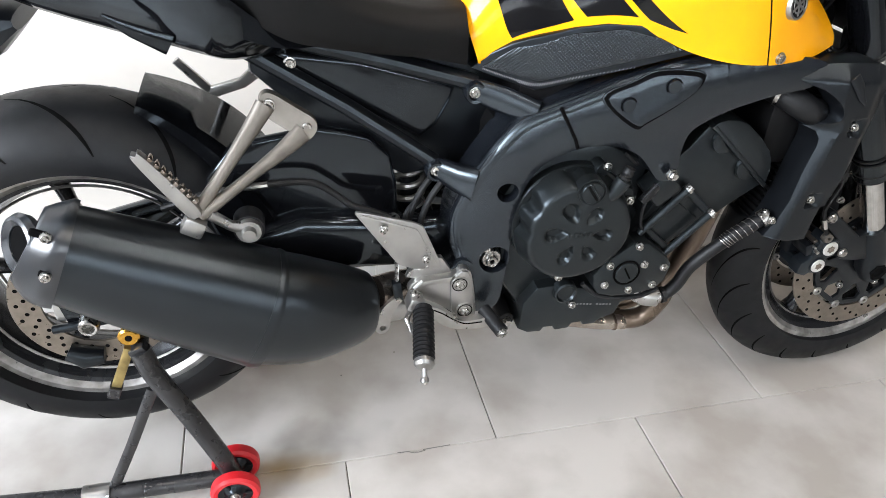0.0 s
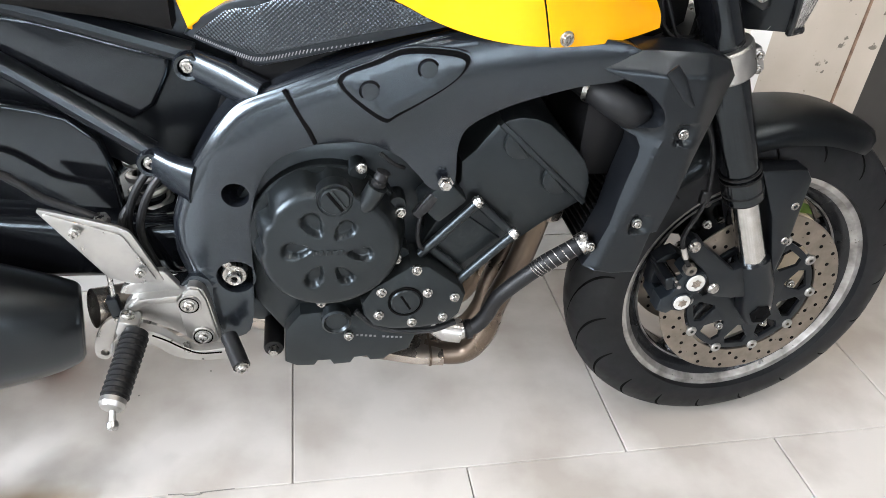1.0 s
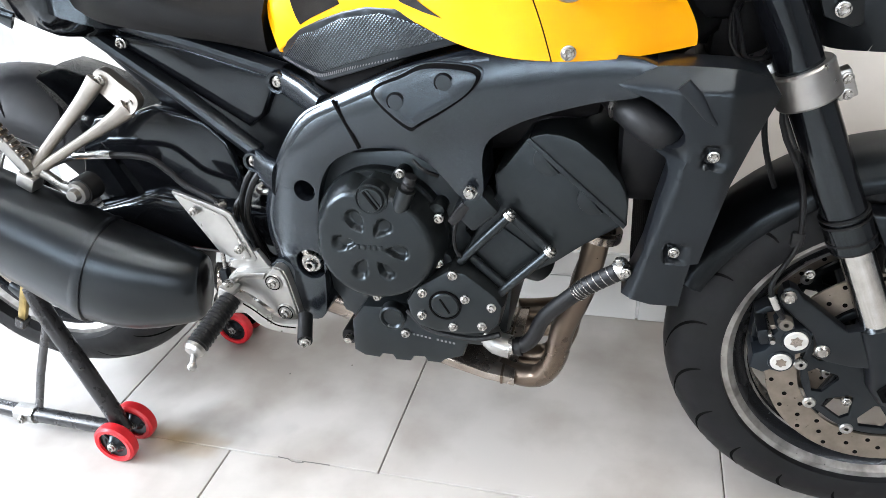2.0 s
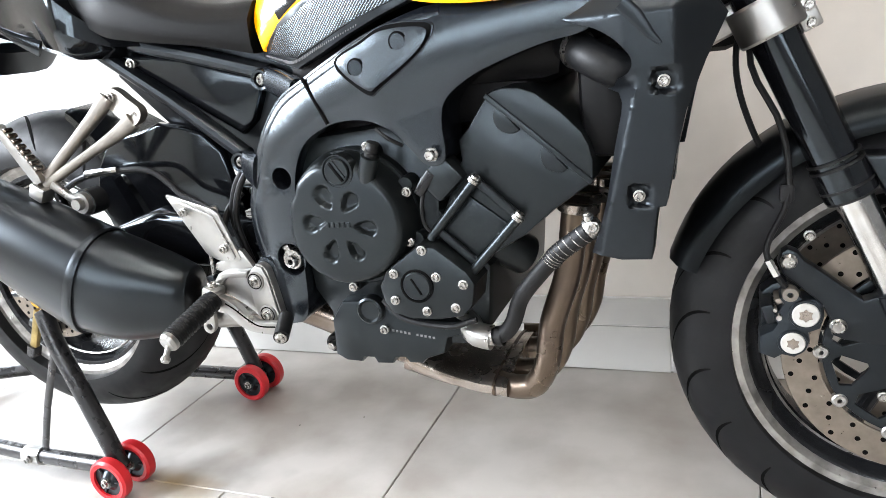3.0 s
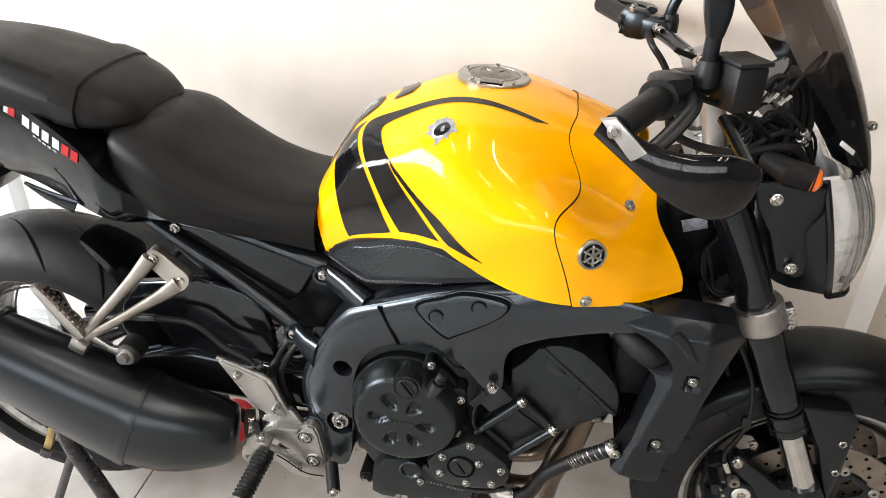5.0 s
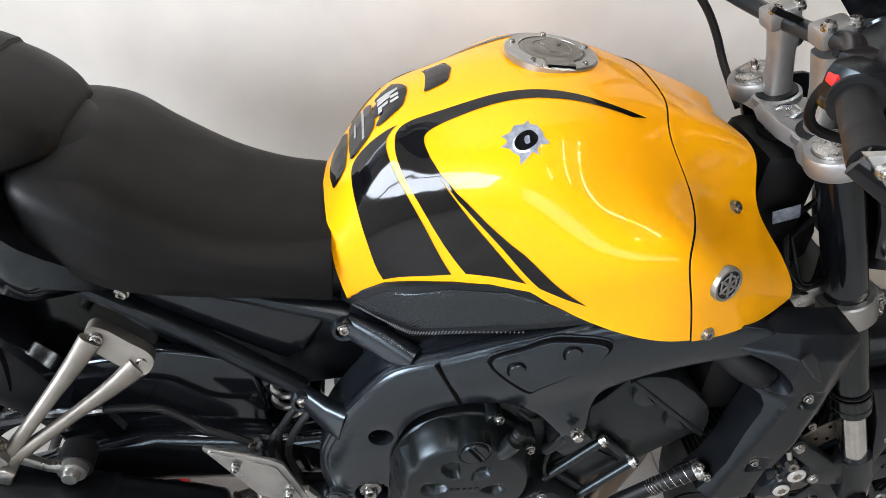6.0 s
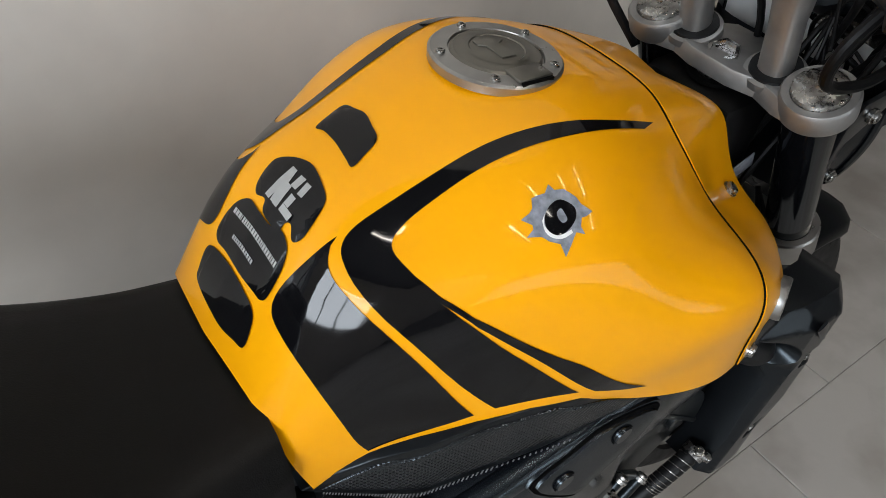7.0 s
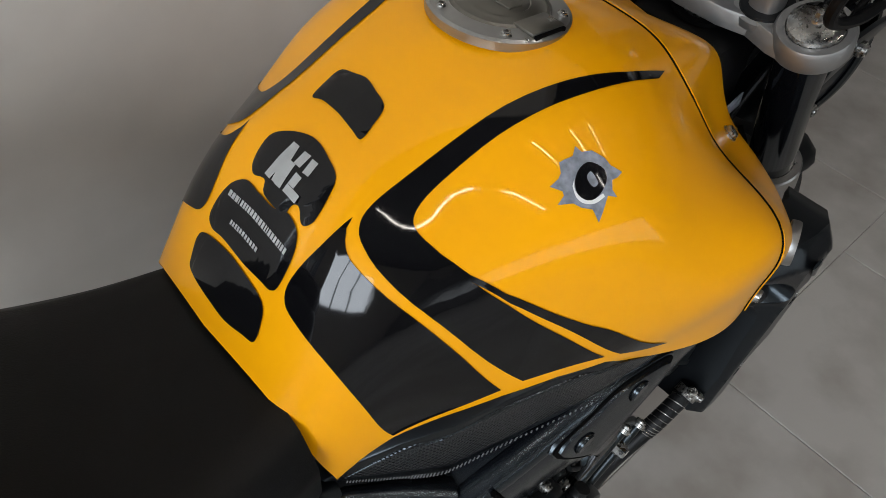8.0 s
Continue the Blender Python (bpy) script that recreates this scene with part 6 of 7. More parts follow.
    for x, z in ((1.261, 0.437), (1.317, 0.354)):
        part("bracket_bolt", lathe([(0, -0.005), (0.0068, -0.005), (0.0075, -0.0035), (0.0098, -0.0010), (0.0100, 0.002), (0, 0.002)], (x, yy - 0.009, z), n=18), ZINC, front, angle=20)
    screws([(1.285, yy + 0.012, 0.463)], front, SCREW)
    clampc = along(0.722)
    part("lower_clamp", lathe([(0.0278, -0.022), (0.036, -0.022), (0.038, -0.019), (0.038, 0.019), (0.036, 0.022), (0.0278, 0.022)], axis="Z", n=36, closed=True), ALU, front, "silver lower fork clamp", m=facing(clampc, Vector(along(0.9)) - Vector(along(0.4))))
    part("clamp_ears", box((clampc[0] + 0.042, clampc[1] + 0.004, clampc[2]), (0.022, 0.020, 0.036), 0.003, pose(0, 0, 0, 0, -24, 0)), ALU, front)
    screws([(clampc[0] + 0.043, clampc[1] - 0.008, clampc[2] + 0.009), (clampc[0] + 0.046, clampc[1] - 0.008, clampc[2] - 0.010)], front)
    capc = Vector(along(0.968)) + Vector((-0.006, -0.010 if sgn < 0 else -0.014, -0.004))
    axis_ = Vector(along(0.97)) - Vector(along(0.4))
    part("fork_cap_ring", lathe([(0.0275, -0.026), (0.036, -0.026), (0.0375, -0.022), (0.0375, -0.004), (0.035, 0.0), (0.0275, 0.0)], axis="Z", n=36, closed=True), YOKEALU, front, "satin aluminium fork cap ring", m=facing(capc, axis_))
    fc = part("fork_cap", lathe([(0, 0.012), (0.006, 0.012), (0.007, 0.009), (0.022, 0.008), (0.0265, 0.005), (0.0270, 0.0), (0.0270, -0.01), (0, -0.01)], axis="Z", n=32), ZINC, front, "bright fork cap with adjuster", m=facing(capc, axis_))
    part("adjuster", lathe([(0, 0.020), (0.004, 0.020), (0.0045, 0.018), (0.0045, 0.010), (0, 0.010)], axis="Z", n=6), ZINC, fc)
    # fork guard beside the wheel
    part("fork_guard", slab([(1.335, 0.562), (1.412, 0.562), (1.425, 0.545), (1.428, 0.430), (1.424, 0.365), (1.408, 0.400), (1.380, 0.480)], yb + 0.006 * sgn, yb + 0.028 * -sgn, 0.006), PLASTIC, front, "black plastic fork guard of the mudguard")
    screws([(1.412, yb - 0.002, 0.500), (1.418, yb - 0.002, 0.437)], front, BIGSCREW)
part("lower_yoke", box((1.195, YC, 0.724), (0.09, 0.19, 0.036), 0.010, pose(0, 0, 0, 0, -24, 0)), ALU, front, "cast lower yoke")
# front mudguard
mud = bmesh.new()
mr = []
for a in np.linspace(159, 64, 26):
    r = 0.318 + 0.008 * math.sin(radians(a))
    c, s_ = math.cos(radians(a)), math.sin(radians(a))
    k = (1 - 0.15 * abs((a - 105) / 50) ** 3) * (1 if a > 72 else 1 - 0.55 * ((72 - a) / 12) ** 2)
    mr.append([(FW[0] + (r - dz) * c, FW[1] + y * k, FW[2] + (r - dz) * s_) for y, dz in ((-0.072, 0.040), (-0.075, 0.028), (-0.067, 0.013), (-0.042, 0.002), (0, 0), (0.042, 0.002), (0.067, 0.013), (0.075, 0.030), (0.072, 0.046))])
skin(mud, mr, closed=False, cap=False)
bmesh.ops.solidify(mud, geom=mud.faces[:], thickness=0.003)
part("front_mudguard", mud, PLASTIC, front, "satin black front mudguard", angle=60)
# brake lines
part("brake_line", tube([(1.215, -0.075, 0.735), (1.203, -0.080, 0.690), (1.206, -0.082, 0.640), (1.225, -0.078, 0.580), (1.25, -0.06, 0.53)], 0.0038, n=8, smooth=18), RUBBER, front, "thin black front brake line")
part("brake_line", tube([(1.218, -0.095, 0.735), (1.219, -0.110, 0.668), (1.248, -0.122, 0.607), (1.259, -0.128, 0.557), (1.258, -0.134, 0.508), (1.238, -0.140, 0.462), (1.238, -0.146, 0.441), (1.248, -0.146, 0.421), (1.260, -0.144, 0.402)], 0.0038, n=8, smooth=26), RUBBER, front)
part("line_clip", box((1.258, -0.131, 0.520), (0.016, 0.010, 0.022), 0.003), RUBBER, front)
for k, drop in enumerate((0.0, 0.010, -0.006)):
    part("wire_loop", tube([(1.150, -0.050 - 0.01 * k, 0.800), (1.148 + 0.006 * k, -0.085, 0.762 - drop), (1.166, -0.104, 0.742 - drop), (1.186 + 0.004 * k, -0.098, 0.744 - drop), (1.205, -0.070, 0.775)], 0.0030, n=8, smooth=18), RUBBER, front, "black wire looping below the steering head" if k == 0 else "")
# top yoke
yoke = slab([(1.086, 0.106), (1.100, 0.118), (1.126, 0.116), (1.138, 0.100), (1.150, 0.060), (1.185, 0.035), (1.185, -0.045), (1.150, -0.072), (1.142, -0.114), (1.130, -0.128), (1.100, -0.132), (1.084, -0.122), (1.085, -0.090), (1.096, -0.060), (1.088, -0.030), (1.088, 0.020), (1.096, 0.048), (1.085, 0.080)], 0, 0.020, 0.004)
part("top_yoke", yoke, YOKEALU, front, "satin aluminium top yoke", m=Matrix.Translation((0.010, -0.004, 0.949)) @ Matrix(((1, 0, 0, 0), (0, 0, 1, 0), (0, -1, 0, 0), (0, 0, 0, 1))) @ Matrix())
part("stem_nut", lathe([(0, 0.006), (0.013, 0.006), (0.0145, 0.010), (0.019, 0.009), (0.020, 0.0), (0.020, -0.016), (0, -0.016)], axis="Z", n=6), CHROME, front, "bright chrome stem nut", m=facing((1.123, -0.005, 0.943), (-0.35, 0, 1)), angle=20)
part("stem_washer", lathe([(0.018, 0.0), (0.026, 0.0), (0.026, -0.004), (0.018, -0.004)], axis="Z", n=28, closed=True), ZINC, front, m=facing((1.125, -0.005, 0.935), (-0.35, 0, 1)))
part("stem_well", lathe([(0.026, -0.002), (0.036, 0.0), (0.038, -0.003)], axis="Z", n=32), DARKHOLE, front, m=facing((1.127, -0.005, 0.9348), (-0.35, 0, 1)))
for y in (-0.060, 0.048):
    part("riser_ring", lathe([(0.017, 0.0), (0.026, 0.0), (0.027, -0.004), (0.017, -0.004)], axis="Z", n=28, closed=True), RUBBER, front, m=facing((1.129, y - 0.003, 0.959), (-0.35, 0, 1)))
    part("riser_seat", lathe([(0.024, 0.002), (0.031, 0.0), (0.032, -0.008)], axis="Z", n=28), YOKEALU, front, m=facing((1.130, y - 0.003, 0.955), (-0.35, 0, 1)))
    part("riser", swept([(1.130, y - 0.003, 0.955), (1.118, y, 1.010), (1.108, y, 1.052)], [(0.0165, 0.0165), (0.016, 0.016), (0.019, 0.020)], 18, 2.8), YOKEALU, front, "satin aluminium handlebar riser")
    low = 0.0 if y < 0 else -0.018
    part("riser_cap", box((1.100, y, 1.074 + low), (0.042, 0.036, 0.026), 0.006, pose(0, 0, 0, 0, -20, 0)), YOKEALU, front)
    screws([(1.114, y - 0.010, 1.090 + low), (1.086, y - 0.010, 1.084 + low)], front, BIGSCREW, d=(-0.2, 0, 1))

# ---- handlebar and controls ----
bars = new("handlebar_assembly")
bars.parent = bike
part("handlebar", tube([(0.965, -0.345, 1.076), (1.015, -0.240, 1.078), (1.080, -0.130, 1.085), (1.100, -0.06, 1.066), (1.104, 0.05, 1.050), (1.092, 0.130, 1.048), (1.066, 0.215, 1.053), (1.018, 0.297, 1.056), (0.973, 0.402, 1.060)], 0.0112, n=14, smooth=36), PLASTIC, bars, "black tapered handlebar")
for sy in (-1, 1):
    if sy < 0:
        g0, g1 = np.array((0.960, -0.354, 1.076)), np.array((1.012, -0.247, 1.078))
    else:
        g0, g1 = np.array((0.972, 0.404, 1.060)), np.array((1.018, 0.297, 1.056))
    out = 0.0 if sy < 0 else 0.045
    grip = part("grip", tube([g0, g0 * 0.97 + g1 * 0.03, g0 * 0.9 + g1 * 0.1, g0 * 0.1 + g1 * 0.9, g1], 0.0172, n=20), RUBBER, bars, "black ribbed rubber grip")
    part("grip_flange", lathe([(0.012, 0.0), (0.024, 0.0), (0.025, 0.003), (0.022, 0.008), (0.012, 0.008)], axis="Z", n=24, closed=True), RUBBER, grip, m=facing(g1, g1 - g0))
    sw = part("switch_box", box(tuple(g1 * 1.0 + (g1 - g0) * 0.28), (0.046, 0.044, 0.050), 0.012, pose(0, 0, 0, 0, 0, sy * -25)), PLASTIC, bars, "black switch housing")
    part("switch_button", box(tuple(g1 + (g1 - g0) * 0.28 + np.array((-0.022, 0, 0.008))), (0.008, 0.016, 0.012), 0.003), REDPRINT if sy < 0 else PLASTIC, sw)
    part("switch_button", box(tuple(g1 + (g1 - g0) * 0.24 + np.array((-0.022, 0, -0.012))), (0.008, 0.014, 0.010), 0.003), PLASTIC, sw)
    if sy > 0:
        mid = g1 + (g1 - g0) * 0.28
        part("switch_half", box(tuple(mid + np.array((-0.004, 0.0, 0.012))), (0.052, 0.034, 0.030), 0.010, pose(0, 0, 0, 0, 0, -25)), PLASTIC, sw)
        part("rocker_switch", box(tuple(mid + np.array((-0.026, 0.006, 0.014))), (0.010, 0.020, 0.012), 0.004, pose(0, 0, 0, 0, 18, -25)), RUBBER, sw)
        part("horn_button", lathe([(0, -0.006), (0.006, -0.006), (0.0075, -0.004), (0.0075, 0.004), (0, 0.004)], axis="Z", n=14), RUBBER, sw, m=facing(tuple(mid + np.array((-0.027, -0.006, -0.010))), (-1, 0, 0.2)))
        part("clutch_pivot", lathe([(0, 0.012), (0.009, 0.012), (0.011, 0.009), (0.011, -0.010), (0, -0.010)], axis="Z", n=18), PLASTIC, bars, m=facing(tuple(mid + np.array((0.030, -0.030, 0.010))), (0, 0, 1)))
        part("cable_adjuster", lathe([(0.004, -0.012), (0.009, -0.012), (0.009, -0.004), (0.006, -0.003), (0.006, 0.010), (0.004, 0.012)], axis="Z", n=14, closed=True), ZINC, bars, "bright clutch cable adjuster", m=facing(tuple(mid + np.array((0.030, -0.062, 0.006))), (0.3, -1, 0)))
        screws([tuple(mid + np.array((-0.014, -0.010, 0.026))), tuple(mid + np.array((-0.010, 0.012, 0.026)))], sw, SCREW, d=(-0.4, 0, 1))
    part("lever_perch", box(tuple(g1 + (g1 - g0) * 0.62 + np.array((0.012, 0, 0.004))), (0.046, 0.034, 0.030), 0.006, pose(0, 0, 0, 0, 0, sy * -25)), PLASTIC, bars)
    part("lever", tube([(1.050, sy * 0.215 + out, 1.080), (1.050, sy * 0.260 + out, 1.078), (1.020, sy * 0.330 + out, 1.070), (0.998, sy * 0.372 + out, 1.066)], 0.0062, n=10, smooth=14, flat=1.6), PLASTIC, bars, "black control lever")
    foot = (1.070, -0.200, 1.100) if sy < 0 else (1.081, 0.240, 1.064)
    part("mirror_stem", tube([foot, (foot[0] - 0.001, foot[1], foot[2] + 0.022), (foot[0] + (-0.001 if sy < 0 else 0.008), foot[1], foot[2] + 0.050)], 0.0095, n=14, smooth=8), PLASTIC, bars, "black mirror stem")
    part("mirror_arm", swept(*curved([(foot[0] + (-0.001 if sy < 0 else 0.006), foot[1], foot[2] + 0.044), (foot[0] - 0.003, foot[1] + sy * 0.002, foot[2] + 0.075), (foot[0] - 0.009, foot[1] + sy * 0.004, foot[2] + 0.115), (foot[0] - 0.012, foot[1] + sy * 0.008, foot[2] + 0.180)], [(0.011, 0.010), (0.011, 0.0165), (0.011, 0.0160), (0.011, 0.0150)], 12), 16, 3), PLASTIC, bars, "flat black mirror arm")
    part("mirror_boot", lathe([(0.008, 0.0), (0.015, 0.0), (0.015, 0.02), (0.012, 0.03), (0.008, 0.03)], (foot[0], foot[1], foot[2] - 0.014), axis="Z", n=16, closed=True), RUBBER, bars)
    part("mirror_housing", swept([(1.085, sy * 0.20, 1.285), (1.085, sy * 0.26, 1.300), (1.085, sy * 0.33, 1.300)], [(0.020, 0.030), (0.024, 0.040), (0.016, 0.030)], 18, 2.6), PLASTIC, bars, "black mirror housing")
reservoir = part("brake_reservoir", box((1.106, -0.203, 1.090), (0.042, 0.050, 0.054), 0.006, pose(0, 0, 0, 0, 0, 25)), RUBBER, bars, "black brake fluid reservoir")
part("reservoir_cap", box((1.106, -0.203, 1.1195), (0.046, 0.054, 0.006), 0.002, pose(0, 0, 0, 0, 0, 25)), RUBBER, reservoir)
# hand guard
guard = part("hand_guard", swept(*curved([(0.945, -0.356, 1.082), (0.990, -0.380, 1.058), (1.030, -0.390, 1.043), (1.066, -0.390, 1.038), (1.094, -0.380, 1.036), (1.104, -0.374, 1.034)], [(0.005, 0.013), (0.006, 0.017), (0.009, 0.029), (0.011, 0.036), (0.008, 0.027), (0.003, 0.012)], 18), 20, 2.3), DECAL, bars, "gloss black hand guard with an aluminium end piece", angle=50)
part("guard_end_piece", slab([(0.943, 1.090), (0.958, 1.095), (0.991, 1.067), (0.977, 1.053)], -0.369, -0.362, 0.002, warp=lambda x, y, z: Vector((x, y - 0.5 * (x - 0.952), z))), ALU, guard, "bare aluminium end piece")
screws([(0.957, -0.373, 1.081)], guard)
part("guard_strut", tube([(1.094, -0.378, 1.036), (1.108, -0.330, 1.034), (1.090, -0.240, 1.060)], 0.007, n=10, smooth=10), PLASTIC, guard)
for k, (y, z) in enumerate(((-0.10, 1.02), (-0.06, 1.00), (0.0, 0.99))):
    part("control_cable", tube([(1.060, y * 2.2, 1.078), (1.120, y * 1.9, 1.050), (1.185, y * 1.3, z - 0.03), (1.190, y * 0.8, z - 0.14), (1.150, y * 0.7, 0.80)], 0.0042, n=8, smooth=22), CORE, bars, "black control cable")
part("brake_pipe", tube([(1.070, -0.16, 1.080), (1.045, -0.150, 1.040), (1.060, -0.145, 1.000), (1.130, -0.150, 0.985), (1.20, -0.150, 1.00), (1.235, -0.12, 0.97)], 0.0058, n=10, smooth=26), CORE, bars, "black brake pipe looping over the yoke")
rnd = random.Random(11)
for k in range(9):
    y0, z0 = rnd.uniform(-0.12, -0.02), rnd.uniform(0.965, 1.020)
    wire = [(1.150 + rnd.uniform(-0.02, 0.02), y0 + rnd.uniform(-0.03, 0.02), z0 - 0.03)]
    for f in (0.35, 0.7, 1.0):
        wire.append((1.150 + 0.105 * f, y0 + rnd.uniform(-0.030, 0.030), z0 + 0.035 * math.sin(3 * f) - 0.05 * f * f + rnd.uniform(-0.008, 0.008)))
    wire.append((1.265, y0 * 0.8, z0 - 0.12))
    part("wiring_cable", tube(wire, rnd.choice((0.0022, 0.0028, 0.0036)), n=8, smooth=18), CORE, bars, "black cable behind the windscreen" if k == 0 else "")
    if k % 2 == 0:
        c, d = Vector(wire[2]), Vector(wire[3]) - Vector(wire[1])
        part("cable_end", lathe([(0.0032, -0.007), (0.0056, -0.006), (0.0056, 0.003), (0.0044, 0.005), (0.0044, 0.009), (0.0032, 0.010)], axis="Z", n=10, closed=True), ZINC, bars, "bright cable end" if k == 0 else "", m=facing(c, d))
part("switch_loom", tube([(1.044, 0.215, 1.052), (1.050, 0.175, 1.040), (1.070, 0.168, 1.016), (1.088, 0.160, 0.985), (1.104, 0.150, 0.950), (1.125, 0.110, 0.900)], 0.0058, n=10, smooth=20), RUBBER, bars, "black loom from the switch cluster")
for k in range(3):
    part("hose_union", lathe([(0, -0.010), (0.0050, -0.010), (0.0050, -0.002), (0.0068, -0.001), (0.0068, 0.008), (0, 0.008)], axis="Z", n=8), CHROME, bars, "bright hose union behind the screen" if k == 0 else "", m=facing((1.162 + 0.014 * k, -0.100 - 0.006 * k, 1.052), (0.5, -0.1, 0.85)))
    part("union_hose", tube([(1.166 + 0.014 * k, -0.100 - 0.006 * k, 1.059), (1.180 + 0.014 * k, -0.102, 1.076), (1.205 + 0.008 * k, -0.100, 1.060), (1.215 + 0.010 * k, -0.095, 1.000), (1.200, -0.08, 0.93)], 0.0048, n=10, smooth=18), CORE, bars)
part("instrument_pod", swept([(1.200, YC, 1.034), (1.222, YC, 1.026), (1.250, YC, 1.008)], [(0.060, 0.034), (0.070, 0.040), (0.052, 0.034)], 22, 2.8), PLASTIC, bars, "black instrument pod")
part("pod_dial", lathe([(0, 0.002), (0.034, 0.002), (0.037, 0.004), (0.038, 0.0)], axis="Z", n=32), GLOSSBLACK, bars, "round dark dial", m=facing((1.186, -0.03, 1.052), (-0.75, 0, 0.6)))

# ---- headlight, screen, indicators ----
head = new("headlight_unit")
head.parent = bike
lens_rows, shell_rows = [], []
for f in np.linspace(0, 1, 14):
    z = 0.752 + 0.195 * f
    hw = 0.060 + 0.058 * math.sin(math.pi * min(1, 0.10 + f * 0.55)) ** 0.8
    xe = 1.330 - 0.064 * f
    xf = 1.362 + 0.020 * math.sin(math.pi * (0.15 + 0.72 * f)) - 0.030 * f ** 3
    row = []
    for a in np.linspace(-1, 1, 15):
        row.append((xe + (xf - xe) * (1 - abs(a) ** 3) ** 0.5, YC + hw * a, z))
    lens_rows.append(row)
    xb = 1.250 - 0.045 * f
    shell_rows.append([(xe - (xe - xb) * (1 - abs(a) ** 4) ** 0.5 * 0.99, YC + (hw - 0.001) * a, z) for a in np.linspace(-1, 1, 15)])
bm = bmesh.new()
skin(bm, lens_rows, closed=False, cap=False)
bmesh.ops.solidify(bm, geom=bm.faces[:], thickness=0.003)
lens = part("headlight_lens", bm, CLEAR, head, "clear moulded headlight lens", angle=60)
lens.visible_shadow = False
bm = bmesh.new()
skin(bm, shell_rows, closed=False, cap=False)
part("headlight_shell", bm, PLASTIC, head, "black headlight shell", angle=50)
bm = bmesh.new()
skin(bm, [[(x - 0.018 - 0.03 * (1 - ((y - YC) / 0.1) ** 2), y * 0.93, z) for x, y, z in row] for row in lens_rows], closed=False, cap=False)
for v in bm.verts:
    v.co.x += 0.0035 * math.cos(v.co.y * 330)
part("reflector", bm, material("reflector_silver", (0.88, 0.88, 0.87), 0.20, metal=0.12, rough_vary=0.05, scale=30), head, "bright ribbed reflector", angle=60)
for sy, yb in ((-1, -0.118), (1, 0.100)):
    br = part("headlight_bracket", slab([(1.172, 0.945), (1.215, 0.950), (1.262, 0.942), (1.288, 0.868), (1.312, 0.798), (1.304, 0.788), (1.273, 0.784), (1.240, 0.798), (1.215, 0.860), (1.185, 0.905)], yb if sy < 0 else yb - 0.006, yb + 0.006 if sy < 0 else yb, 0.003, warp=lambda x, y, z, sy=sy: Vector((x, y + sy * (0.028 * max(0, (z - 0.82) / 0.12) - 0.06 * max(0, (x - 1.26) / 0.09)), z))), PLASTIC, head, "black headlight side bracket")
    screws([(1.257, yb - 0.004, 0.807), (1.203, yb - 0.030, 0.924)] if sy < 0 else [(1.257, yb + 0.004, 0.807)], br, BIGSCREW, d=(0, sy, 0))
    ind = part("indicator", swept([(1.172, sy * 0.150 - 0.01, 0.985), (1.195, sy * 0.185 - 0.01, 0.982), (1.222, sy * 0.195 - 0.01, 0.980)], [(0.012, 0.012), (0.019, 0.018), (0.016, 0.016)], 18), CORE, head, "black bullet-shaped indicator with an orange lens")
    part("indicator_lens", swept([(1.219, sy * 0.194 - 0.01, 0.980), (1.225, sy * 0.196 - 0.01, 0.979), (1.228, sy * 0.196 - 0.01, 0.979)], [(0.0162, 0.0162), (0.0135, 0.0135), (0.007, 0.007)], 18), ORANGE, ind)
for k in (0, -1):
    part("lens_bezel", tube([row[k] for row in lens_rows], 0.0055, n=8), GLOSSBLACK, lens)
for k in (1, 2, 3, 4):
    part("lens_rib", tube([(x - 0.006, y * 0.97, z) for x, y, z in (row[k] for row in lens_rows)], 0.0042, n=8), CHROME, lens)
part("lens_bezel", tube(lens_rows[0], 0.0055, n=8), GLOSSBLACK, lens)
# Added near-black block in place of the shaded space between the legs.
part("fork_filler", box((1.168, 0.02, 0.745), (0.085, 0.13, 0.12), 0.02), CORE, head, "dark block added to fill the space between the fork legs")
screen_rows, lip_rows = [], []
for f in np.linspace(0, 1, 16):
    z = 0.905 + 0.395 * f
    xc = 1.368 - 0.045 * f - 0.175 * f ** 1.5
    hw = 0.050 + 0.115 * math.sin(min(1, f * 1.6) * math.pi / 2) - 0.05 * max(0, f - 0.7)
    row = [(xc - 0.115 * abs(a) ** 2.0 * (0.35 + 0.65 * min(1, f * 2)), YC + hw * a, z + 0.015 * a * a) for a in np.linspace(-1, 1, 19)]
    (lip_rows if f < 0.34 else screen_rows).append(row)
lip_rows.append(screen_rows[0])
bm = bmesh.new()
skin(bm, screen_rows, closed=False, cap=False)
bmesh.ops.solidify(bm, geom=bm.faces[:], thickness=0.003)
scr = part("windscreen", bm, TINT, head, "smoked brown-grey windscreen", angle=60)
scr.visible_shadow = False
bm = bmesh.new()
skin(bm, lip_rows, closed=False, cap=False)
bmesh.ops.solidify(bm, geom=bm.faces[:], thickness=0.004)
nosec = part("windscreen_base", bm, GLOSSBLACK, head, "gloss black base of the windscreen", angle=60)
screws([(1.312, -0.096, 1.018)], nosec, d=(0.6, -0.7, 0.2))
part("maker_bar", box((1.262, -0.166, 1.010), (0.050, 0.0015, 0.006), 0.0004, pose(0, 0, 0, 0, 28, 45)), WHITEPRINT, nosec)
part("spec_label", box((1.122, -0.078, 0.842), (0.036, 0.0015, 0.020), 0.0004, pose(0, 0, 0, 0, -18, 0)), STICKER, bike, "small silver label on the steering head")
# Added near-black block that darkens the space round the steering head.
part("head_filler", box((1.120, 0.000, 0.850), (0.085, 0.13, 0.14), 0.02), CORE, bike)

